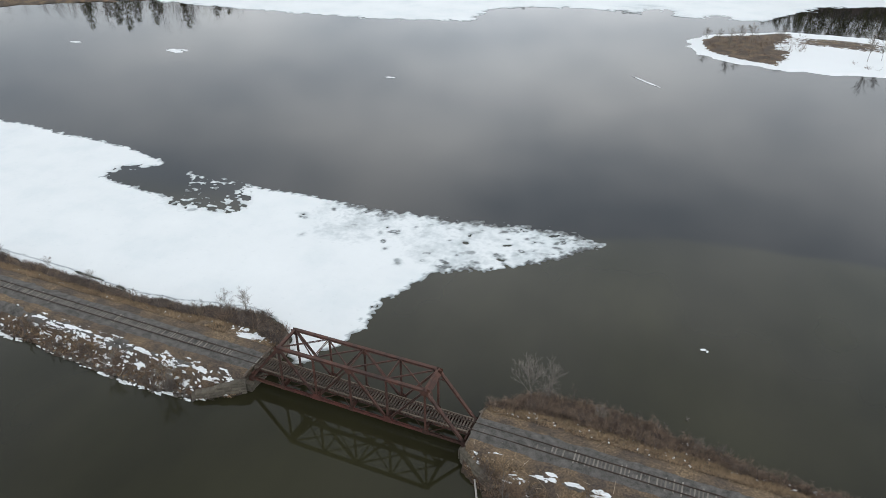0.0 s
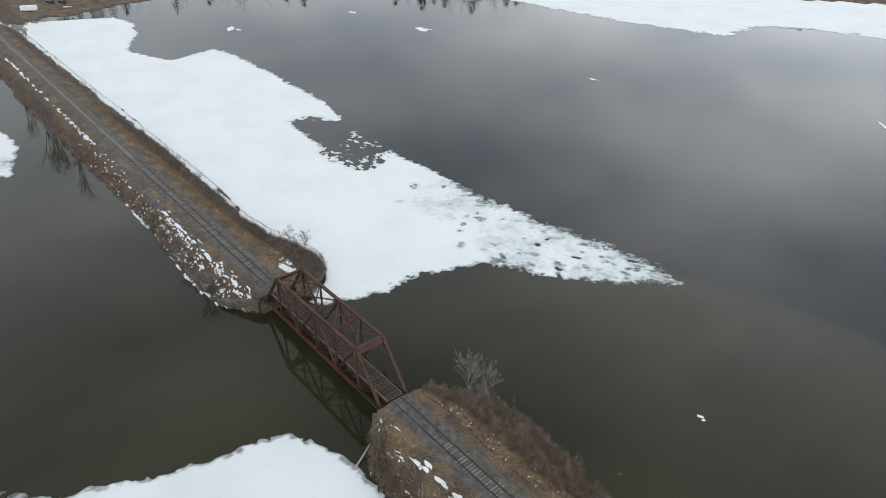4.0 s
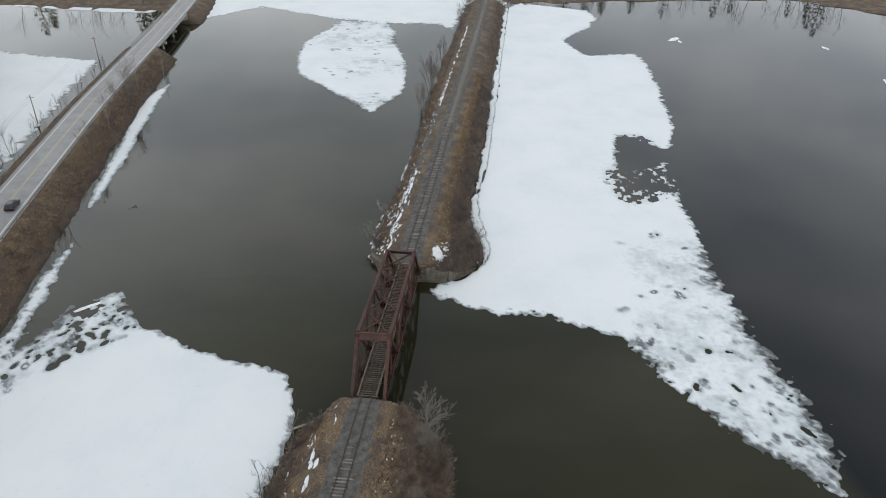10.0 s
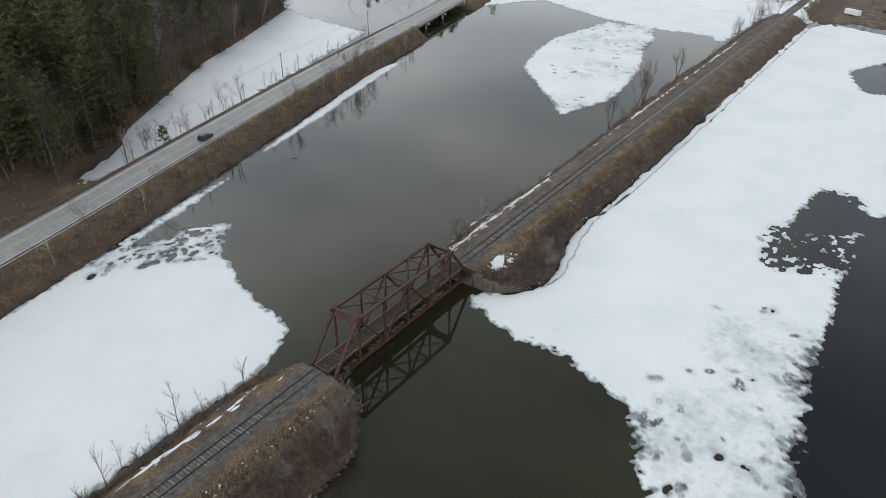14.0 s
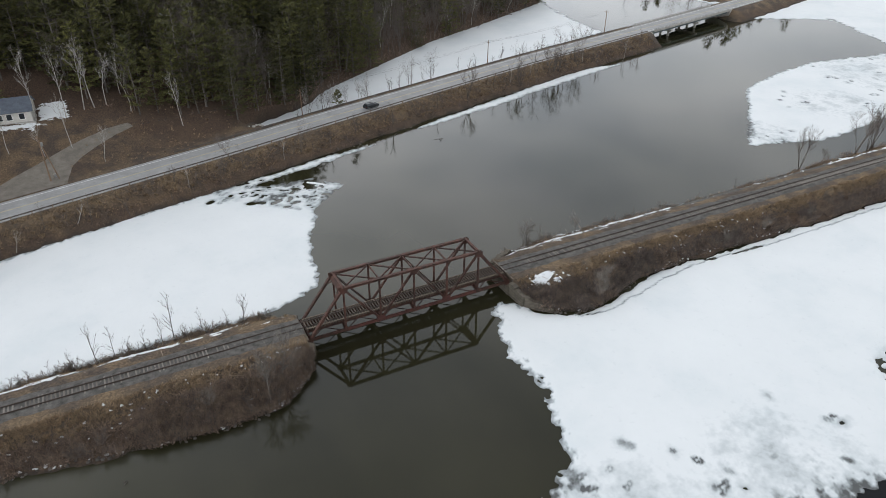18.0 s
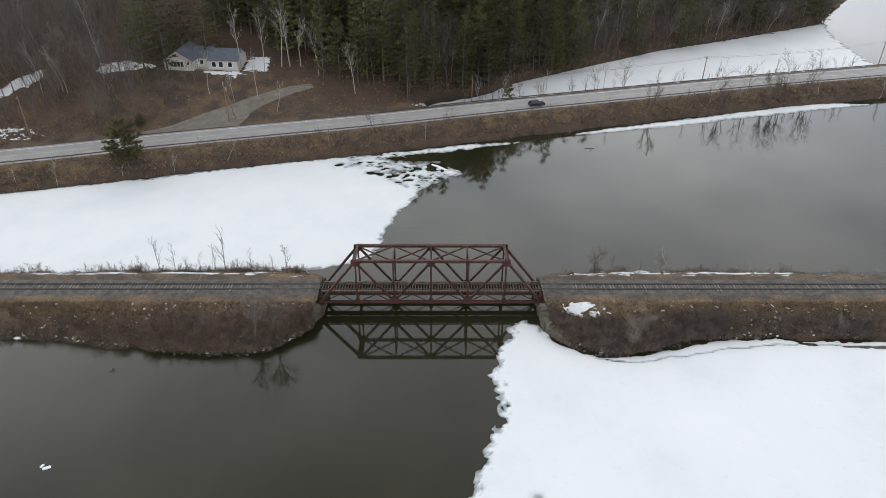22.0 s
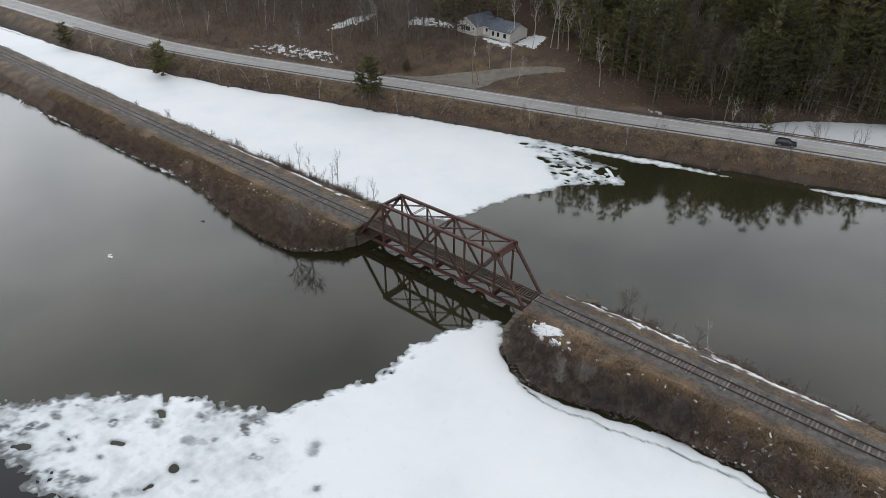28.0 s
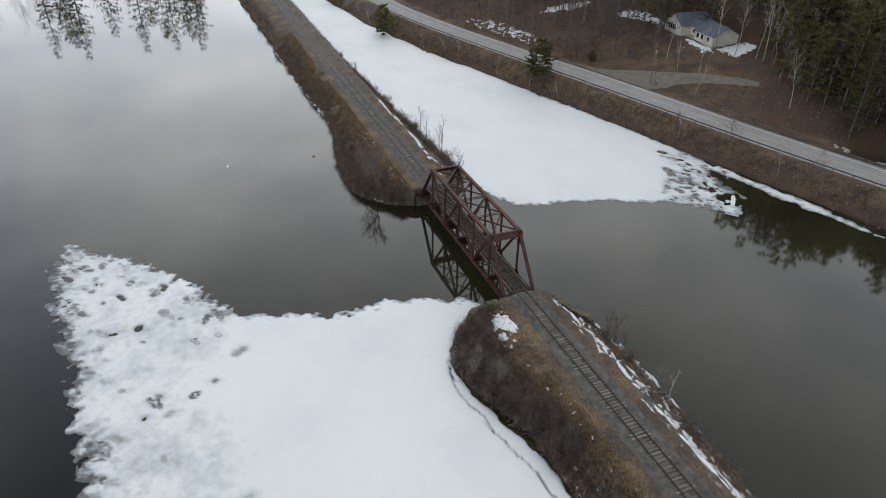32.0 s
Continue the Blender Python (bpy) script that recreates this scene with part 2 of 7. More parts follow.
# greyer, darker copy of the brush; thicket shade is partly in its colour
DARK_BRUSH = plain("alder_stems", (0.034, 0.027, 0.024), (0.215, 0.172, 0.148), 0.8, 0.95, piece=0.55)
STRAW = plain("dry_grass_straw", (0.10, 0.070, 0.044), (0.34, 0.240, 0.145), 0.4, 0.95, piece=0.4)
NEEDLE = plain("pine_needles", (0.013, 0.017, 0.007), (0.125, 0.118, 0.032), 0.22, 0.85, vary=0.45, piece=0.45)
ASPHALT = plain("worn_asphalt", (0.22, 0.218, 0.216), (0.35, 0.348, 0.343), 0.25, 0.9, 0, 0.3, 0.01)
YOUNG_NEEDLE = plain("yellow_green_needles", (0.026, 0.030, 0.011), (0.185, 0.172, 0.048), 0.3, 0.85, vary=0.3, piece=0.4)
PAINT_WHITE = plain("road_paint_white", (0.58, 0.58, 0.57), (0.80, 0.80, 0.78), 0.8, 0.8)
PAINT_YELLOW = plain("road_paint_yellow", (0.36, 0.31, 0.20), (0.52, 0.45, 0.29), 0.8, 0.8)
RAIL_BROWN = plain("weathered_guard_rail", (0.060, 0.050, 0.043), (0.135, 0.115, 0.10), 1.2, 0.75, 0.2)
GALV = plain("galvanised_rail", (0.20, 0.20, 0.195), (0.36, 0.36, 0.355), 1.2, 0.55, 0.5)
GRAVEL = plain("gravel_drive", (0.110, 0.097, 0.080), (0.235, 0.210, 0.178), 0.5, 0.95, 0, 0.5, 0.03)
POLE_WOOD = plain("pole_wood", (0.14, 0.088, 0.056), (0.29, 0.195, 0.128), 1.2, 0.9)
SNOW = plain("old_snow", (0.60, 0.62, 0.635), (0.79, 0.805, 0.815), 0.5, 0.7, 0, 0.4, 0.05)


def ice_material():
    """White frozen snow that turns to grey slush where the sheet is wet."""
    m, nodes, links, bsdf = mat("lake_ice")
    at = nodes.new("ShaderNodeAttribute")
    at.attribute_name = "wet"
    big = noise_node(nodes, links, 0.06, 5, 0.6)
    fine = noise_node(nodes, links, 0.9, 5, 0.62)
    white = ramp_node(nodes, links, big.outputs["Fac"], [(0.30, (0.60, 0.638, 0.650)), (0.5, (0.665, 0.688, 0.695)), (0.7, (0.692, 0.713, 0.718))])
    add = nodes.new("ShaderNodeMath")
    add.operation = "MULTIPLY_ADD"
    links.new(fine.outputs["Fac"], add.inputs[0])
    add.inputs[1].default_value = -0.7
    links.new(at.outputs["Fac"], add.inputs[2])
    up = nodes.new("ShaderNodeMath")
    up.operation = "ADD"
    up.inputs[1].default_value = 0.38
    links.new(add.outputs["Value"], up.inputs[0])
    tone = ramp_node(nodes, links, up.outputs["Value"], [(0.10, (1, 1, 1)), (0.45, (0.74, 0.765, 0.775)), (0.75, (0.40, 0.42, 0.425)), (1.0, (0.11, 0.113, 0.112))])
    mx = mix_node(nodes, links, 1.0, white.outputs["Color"], tone.outputs["Color"], "MULTIPLY")
    links.new(mx.outputs["Result"], bsdf.inputs["Base Color"])
    bsdf.inputs["Roughness"].default_value = 0.6
    bump(nodes, links, bsdf, fine.outputs["Fac"], 0.3, 0.08)
    return m


ICE = ice_material()


def water_material():
    """Still murky water: silt-brown where the channel runs, darker out on the lake."""
    m, nodes, links, bsdf = mat("lake_water")
    at = nodes.new("ShaderNodeAttribute")
    at.attribute_name = "silt"
    nz = noise_node(nodes, links, 0.03, 4, 0.5, "Object", (1.0, 0.55, 1.0))
    brown = ramp_node(nodes, links, nz.outputs["Fac"], [(0.34, (0.0150, 0.0142, 0.0072)), (0.62, (0.0270, 0.0258, 0.0130))])
    mx = mix_node(nodes, links, at.outputs["Fac"], (0.0035, 0.0045, 0.0055), brown.outputs["Color"])
    links.new(mx.outputs["Result"], bsdf.inputs["Base Color"])
    bsdf.inputs["Roughness"].default_value = 0.05
    bsdf.inputs["IOR"].default_value = 1.33
    rip = noise_node(nodes, links, 0.5, 3, 0.5, "Object", (1.0, 0.45, 1.0))
    bump(nodes, links, bsdf, rip.outputs["Fac"], 0.022, 0.08)
    return m


WATER = water_material()


def ground_material():
    """Dead grass, leaf litter and brush soil, with old snow where the attribute allows it."""
    m, nodes, links, bsdf = mat("bank_ground")
    snow = nodes.new("ShaderNodeAttribute")
    snow.attribute_name = "snow"
    litter = nodes.new("ShaderNodeAttribute")
    litter.attribute_name = "litter"
    big = noise_node(nodes, links, 0.22, 5, 0.6)
    fine = noise_node(nodes, links, 1.6, 5, 0.7)
    grit = noise_node(nodes, links, 3.4, 4, 0.75)
    grass = ramp_node(nodes, links, grit.outputs["Fac"], [(0.3, (0.050, 0.034, 0.021)), (0.5, (0.135, 0.092, 0.053)), (0.72, (0.28, 0.20, 0.118))])
    soil = ramp_node(nodes, links, grit.outputs["Fac"], [(0.3, (0.022, 0.017, 0.013)), (0.7, (0.105, 0.077, 0.058))])
    sel = ramp_node(nodes, links, big.outputs["Fac"], [(0.38, (0, 0, 0)), (0.58, (1, 1, 1))])
    mx = mix_node(nodes, links, sel.outputs["Color"], grass.outputs["Color"], soil.outputs["Color"])
    leaf = ramp_node(nodes, links, grit.outputs["Fac"], [(0.3, (0.018, 0.0115, 0.008)), (0.7, (0.118, 0.073, 0.047))])
    mx1 = mix_node(nodes, links, litter.outputs["Fac"], mx.outputs["Result"], leaf.outputs["Color"])
    # waterline strip: wet ground, with shade under overhanging brush painted into its colour
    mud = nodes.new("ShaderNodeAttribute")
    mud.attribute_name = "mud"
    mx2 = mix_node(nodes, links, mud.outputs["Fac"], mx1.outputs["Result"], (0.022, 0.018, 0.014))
    patch = noise_node(nodes, links, 0.8, 5, 0.62, "Object", (0.55, 1.0, 1.0))
    add = nodes.new("ShaderNodeMath")
    add.operation = "ADD"
    links.new(patch.outputs["Fac"], add.inputs[0])
    links.new(snow.outputs["Fac"], add.inputs[1])
    edge = nodes.new("ShaderNodeMapRange")
    edge.inputs["From Min"].default_value = 1.02
    edge.inputs["From Max"].default_value = 1.06
    links.new(add.outputs["Value"], edge.inputs["Value"])
    mx3 = mix_node(nodes, links, edge.outputs["Result"], mx2.outputs["Result"], (0.70, 0.72, 0.73))
    links.new(mx3.outputs["Result"], bsdf.inputs["Base Color"])
    bsdf.inputs["Roughness"].default_value = 0.95
    bump(nodes, links, bsdf, fine.outputs["Fac"], 0.7, 0.15)
    return m


GROUND = ground_material()

# ---- plan: shores, road and ground heights ----
# rail causeway: distance of the water's edge from the track centre, by x
NORTH_X = [-400, -200, -129, -81, -55, -47, -40, -32, -26, -21, -19.5, -18.2, 18.2, 19.5, 21.5, 25, 31, 40, 48, 57, 66, 84, 128, 190, 400]
NORTH_W = [10, 10, 10.4, 10.3, 9.2, 10.2, 11.8, 14.0, 14.0, 10.8, 9.2, 7.5, 6.0, 7.4, 9.2, 12.4, 14.2, 13.2, 12.0, 10.4, 9.2, 10.4, 11.4, 12.3, 12.5]
SOUTH_X = [-400, -231, -165, -114, -77, -55, -40, -31, -25, -20, -18.2, 18.2, 22, 26, 35, 49, 71, 104, 150, 226, 400]
SOUTH_W = [10, 10.6, 10.7, 9.6, 8.3, 8.6, 9.6, 9.4, 8.6, 5.8, 4.2, 4.8, 7.0, 9.4, 10.2, 9.2, 8.0, 7.0, 6.5, 7, 8]
TRACK_Z = 3.30
HALF = 19.1
# road centre line
ROAD_X = [-420, -260, -215, -180, -140, -95, -52, -16, 14, 43, 70, 85, 125, 155, 190, 250, 420]
ROAD_Y = [-205, -152, -140, -131, -121, -109.5, -97, -86.5, -77, -69, -61.5, -56.5, -45, -38.5, -35, -32, -20]
ROAD_Z = 4.1
# foot of the wooded hill behind the road
HILL_X = [-420, -260, -190, -166, -118, -84, -50, -23, -17, 3, 12, 43, 70, 125, 190, 420]
HILL_Y = [-420, -330, -235, -204, -177, -160, -137, -118, -110, -99.5, -88.5, -79, -71, -54, -44, -30]

_rx = np.arange(-420, 421, 2.0)
_ry = np.interp(_rx, ROAD_X, ROAD_Y)
for _ in range(14):
    _ry[1:-1] = (_ry[:-2] + 2 * _ry[1:-1] + _ry[2:]) / 4
_slope = np.gradient(_ry, _rx)


def road_y(x):
    return np.interp(x, _rx, _ry)


def road_d(x, y):
    """Signed distance from the road's centre line, positive towards the lake."""
    return (y - road_y(x)) / np.sqrt(1 + np.interp(x, _rx, _slope) ** 2)


def isle_share(x, y):
    """The low island: 1 at its middle, 0 at its shore."""
    return 1 - np.sqrt(((x - 80) / 54) ** 2 + ((y - 259 - 0.1 * (x - 78)) / 32) ** 2) + (fbm(x / 9, y / 9, 14) - 0.5) * 0.22


def height(x, y):
    """Ground height over the water level."""
    x, y = np.asarray(x, float), np.asarray(y, float)
    wob = (fbm(x / 5, y / 5, 3) - 0.5) * 2
    h = np.full(np.broadcast(x, y).shape, -2.0)
    # rail causeway
    w = np.where(y > 0, np.interp(x, NORTH_X, NORTH_W), np.interp(x, SOUTH_X, SOUTH_W)) + wob * 1.1
    a = np.abs(y)
    bank = TRACK_Z * (1 - smooth(0, 1, (a - 3.4) / np.maximum(w - 3.4, 0.8) * 0.93)) - 0.28
    bank = np.where(a < 3.4, TRACK_Z, np.minimum(bank + 0.28 * (a < w), TRACK_Z))
    bank = np.where(a > w, -0.35 * (a - w) - 0.05, np.maximum(bank, 0.05) + wob * 0.22 * smooth(3.6, 6, a))
    ends = np.abs(x) < HALF
    bank = np.where(ends, -2.0, bank)
    h = np.maximum(h, np.maximum(bank, -2.0))
    # road embankment; it stops at the road bridge
    d = road_d(x, y)
    span = (x < -163) & (x > -222)
    lake = ROAD_Z * (1 - smooth(5.0, 14.2 + wob * 0.8, d) * 1.12)
    back_w = np.where(x > 2, 30.0, 12.0)
    back = np.where(x > 6, ROAD_Z, ROAD_Z * (1 - smooth(6.0, back_w, -d) * 1.15))
    emb = np.where(d > 0, lake, back)
    emb = np.where(d > 14.6, -0.35 * (d - 14.6) - 0.4, emb)
    emb = np.where(np.abs(d) < 5.2, ROAD_Z, emb + wob * 0.2 * smooth(5.5, 8, np.abs(d)))
    emb = np.where(span, -2.0, emb)
    h = np.maximum(h, np.maximum(emb, -2.0))
    # wooded hill
    g = np.interp(x, HILL_X, HILL_Y) - y
    base = np.interp(x, [-30, 8], [0.1, ROAD_Z])
    steep = np.interp(x, [-170, -30, 20, 110, 200], [0.32, 0.36, 0.36, 0.36, 0.25])
    hill = base + steep * np.maximum(g, 0) + wob * 0.8 * smooth(2, 14, g)
    hill = np.where(g < 0, -2.0, np.minimum(hill, 55 + 0.12 * g))
    pad = np.exp(-(((x - 66) / 17) ** 4 + ((y + 101) / 9.5) ** 4))
    hill = hill * (1 - pad) + np.where(g > 0, 12.0, hill) * pad
    h = np.where(g > 0, np.maximum(h, hill), h)
    # land beyond the lake
    east = x - (232 + 0.1 * np.abs(y - 20) + wob * 6 + np.where(y < 0, 120, 0))
    west = -300 - x + wob * 8 - 0.25 * np.maximum(y - 20, 0)
    north = y - 440 - wob * 10
    nw = (-245 - x) * 0.6 + (y - 250) * 0.8 + wob * 6
    sw = np.minimum(-246 - x + wob * 5, -150 - y)
    for edge, rise in ((east, 0.06), (west, 0.03), (north, 0.07), (nw, 0.08), (sw, 0.05)):
        h = np.maximum(h, np.where(edge > 0, np.minimum(0.25 + rise * edge, 30), -2.0))
    ne = smooth(30, 85, x)
    h = np.maximum(h, np.where(north > 0, np.minimum(0.25 + 0.34 * north * ne, 62), -2.0))
    h = np.maximum(h, np.maximum(0.10 + 1.9 * isle_share(x, y), -2.0))
    return h


def steps(*spans):
    out = []
    for a, b, s in spans:
        out += list(np.arange(a, b, s))
    return np.array(out)


GX = np.concatenate([[-4500, -2500, -1400, -900, -650, -520], steps((-430, -220, 5), (-220, -130, 2.2), (-130, -19.4, 1.1)), [-19.11, -19.09],
                     np.arange(-17, 17.5, 2.0), [19.09, 19.11], steps((19.5, 130, 1.1), (130, 240, 2.5), (240, 431, 6)), [520, 650, 900, 1400, 2500, 4500]])
GY = np.concatenate([[-4500, -2500, -1400, -900, -600, -450], steps((-340, -200, 5), (-200, -40, 1.5), (-40, -18, 4), (-18, 18, 0.6), (18, 60, 6), (60, 220, 16), (214, 306, 1.5), (306, 310, 2), (310, 480, 8)),
                     [520, 650, 900, 1400, 2500, 4500]])


GZ = height(*np.meshgrid(GX, GY))
_gx, _gy, _gz = GX.tolist(), GY.tolist(), GZ.tolist()


def cell_of(axis, v):
    lo, hi = 0, len(axis)
    while lo < hi:
        mid = (lo + hi) // 2
        if v < axis[mid]:
            hi = mid
        else:
            lo = mid + 1
    return lo - 1


def ground_at(x, y):
    """Height of the ground sheet at a place, between its lattice points."""
    i = min(max(cell_of(_gx, x), 0), len(_gx) - 2)
    j = min(max(cell_of(_gy, y), 0), len(_gy) - 2)
    u, v = (x - _gx[i]) / (_gx[i + 1] - _gx[i]), (y - _gy[j]) / (_gy[j + 1] - _gy[j])
    low = _gz[j][i] * (1 - u) + _gz[j][i + 1] * u
    high = _gz[j + 1][i] * (1 - u) + _gz[j + 1][i + 1] * u
    return low * (1 - v) + high * v


def build_ground():
    X, Y = np.meshgrid(GX, GY)
    Z = GZ
    nx, ny = len(GX), len(GY)
    verts = np.stack([X.ravel(), Y.ravel(), Z.ravel()], 1)
    i = (np.arange(ny - 1)[:, None] * nx + np.arange(nx - 1)[None, :]).ravel()
    faces = np.stack([i, i + 1, i + nx + 1, i + nx], 1)
    ob = raw_mesh("ground", verts.tolist(), faces.tolist(), GROUND, soft=True)
    d = road_d(X, Y)
    g = np.interp(X, HILL_X, HILL_Y) - Y
    snow = np.zeros_like(X)
    rail_s = (Y < -3.0) & (Y > -14)
    snow = np.where(rail_s & (X < -16) & (X > -230), 0.45 - 0.10 * smooth(50, 110, -X), snow)
    snow = np.where(rail_s & (X > 18) & (X < 130), 0.40, snow)
    snow = np.where((Y > 3) & (Y < 16) & (np.abs(X) < 60) & (np.abs(X) > 17), 0.30, snow)
    snow = np.maximum(snow, 1.0 * np.exp(-((X + 24.6 - 0.9 * (Y - 5)) / 2.6) ** 2 - ((Y - 5.4) / 1.5) ** 2))
    yard = np.exp(-(((X - 85) / 8.5) ** 4 + ((Y + 93.0 - 0.37 * (X - 85)) / 3.0) ** 4))
    bench = np.exp(-(((X - 108) / 6) ** 4 + ((Y + 81.3 - 1.1 * (X - 108)) / 3.4) ** 4))
    front = np.exp(-(((X - 58) / 7) ** 4 + ((Y + 93.6) / 1.6) ** 4))
    back_yard = np.exp(-(((X - 50) / 4) ** 4 + ((Y + 100) / 5) ** 4))
    low = np.exp(-(((X - 114) / 24) ** 4 + ((Y + 60.4 - 0.27 * (X - 114)) / 4.2) ** 4))
    most = np.maximum(np.maximum(yard, bench), np.maximum(front, back_yard))
    snow = np.where(g > 1, 0.20 + 0.52 * most, snow)
    snow = np.where((g > -12) & (d < -6.5), np.maximum(snow, 0.54 * low), snow)
    isle = isle_share(X, Y)
    on_isle = (Y > 205) & (Y < 320) & (X > 15) & (X < 150)
    ridge = np.exp(-(((X - 86) / 20) ** 4 + ((Y - 271) / 11) ** 4))
    cover = 0.28 + 0.62 * smooth(58, 70, X + (fbm(X / 8, Y / 8, 15) - 0.5) * 16) * (1 - 0.85 * ridge)
    snow = np.where(on_isle, np.maximum(cover, 0.9 * (1 - smooth(0.04, 0.14, isle))), snow)
    snow = np.where((X > 226) & (Y > -20), 0.95 - 0.4 * smooth(250, 300, X), snow)
    fade = 1 - smooth(2, 14, Y + (fbm(X / 9, Y / 9, 18) - 0.5) * 16)
    snow = np.where(X < -290, np.maximum(snow, (0.85 - 0.35 * smooth(305, 345, -X)) * fade), snow)
    snow = np.where(Y > 430, 0.5 - 0.5 * smooth(25, 55, X), snow)
    litter = smooth(-4, 2, g) * (1 - 0.5 * smooth(20, 60, X) * (1 - smooth(14, 26, g)))
    reach = np.where(Y > 0, np.interp(X, NORTH_X, NORTH_W), np.interp(X, SOUTH_X, SOUTH_W))
    share = (np.abs(Y) - 4.0) / np.maximum(reach - 4.0, 0.5)
    thicket = smooth(0.38, 0.58, share + (fbm(X / 2.5, Y / 2.5, 61) - 0.5) * 0.5) * (np.abs(Y) < 17)
    lawn = np.exp(-(((X - 52) / 30) ** 4 + ((Y + 85) / 11) ** 4))
    litter = litter * (1 - 0.75 * lawn * smooth(0.35, 0.6, fbm(X / 7, Y / 7, 62) + 0.12))
    verge = smooth(8.5, 11, d + (fbm(X / 4, Y / 4, 64) - 0.5) * 4) * (d < 15)
    litter = np.maximum(litter, 0.75 * verge)
    litter = np.maximum(litter, np.maximum(0.85 * thicket, (Y > 440) * smooth(25, 55, X)))
    # the third value paints that waterline shade, fading out 0.3 m up
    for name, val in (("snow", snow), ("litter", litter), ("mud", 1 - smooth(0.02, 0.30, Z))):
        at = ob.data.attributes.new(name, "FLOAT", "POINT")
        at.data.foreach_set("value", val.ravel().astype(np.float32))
    tagged(ob, "brown winter banks and wooded hillside with old snow patches", "ground", kind="structure")


build_ground()


def build_water():
    gx = np.concatenate([[-4600, -2000, -900], np.arange(-440, 441, 8.0), [900, 2000, 4600]])
    gy = np.concatenate([[-4600, -2000, -900], np.arange(-440, 521, 8.0), [900, 2000, 4600]])
    gy = np.sort(np.concatenate([gy, np.arange(61, 100, 2.0)]))
    X, Y = np.meshgrid(gx, gy)
    nx, ny = len(gx), len(gy)
    verts = np.stack([X.ravel(), Y.ravel(), X.ravel() * 0], 1)
    i = (np.arange(ny - 1)[:, None] * nx + np.arange(nx - 1)[None, :]).ravel()
    faces = np.stack([i, i + 1, i + nx + 1, i + nx], 1)
    ob = raw_mesh("water", verts.tolist(), faces.tolist(), WATER)
    front = np.interp(X, [-300, -60, 24, 40, 58, 81, 140, 300], [30, 50, 66, 73.5, 75.7, 77, 84, 120])
    silt = 1 - smooth(-0.8, 2.2, Y - front + (fbm(X / 9, Y / 9, 8) - 0.5) * 3)
    at = ob.data.attributes.new("silt", "FLOAT", "POINT")
    at.data.foreach_set("value", silt.ravel().astype(np.float32))
    tagged(ob, "still murky lake water mirroring an overcast sky", "water", kind="structure")


build_water()


# ---- ice ----
def polygon_distance(px, py, poly):
    """Signed distance to a closed outline, positive inside."""
    pts = np.array(poly, float)
    best = np.full(px.shape, 1e9)
    inside = np.zeros(px.shape, bool)
    for (ax, ay), (bx, by) in zip(pts, np.roll(pts, -1, 0)):
        ex, ey = bx - ax, by - ay
        t = np.clip(((px - ax) * ex + (py - ay) * ey) / (ex * ex + ey * ey + 1e-9), 0, 1)
        best = np.minimum(best, np.hypot(px - ax - t * ex, py - ay - t * ey))
        if ay != by:
            cross = ((ay > py) != (by > py)) & (px < (bx - ax) * (py - ay) / (by - ay) + ax)
            inside ^= cross
    return np.where(inside, best, -best)


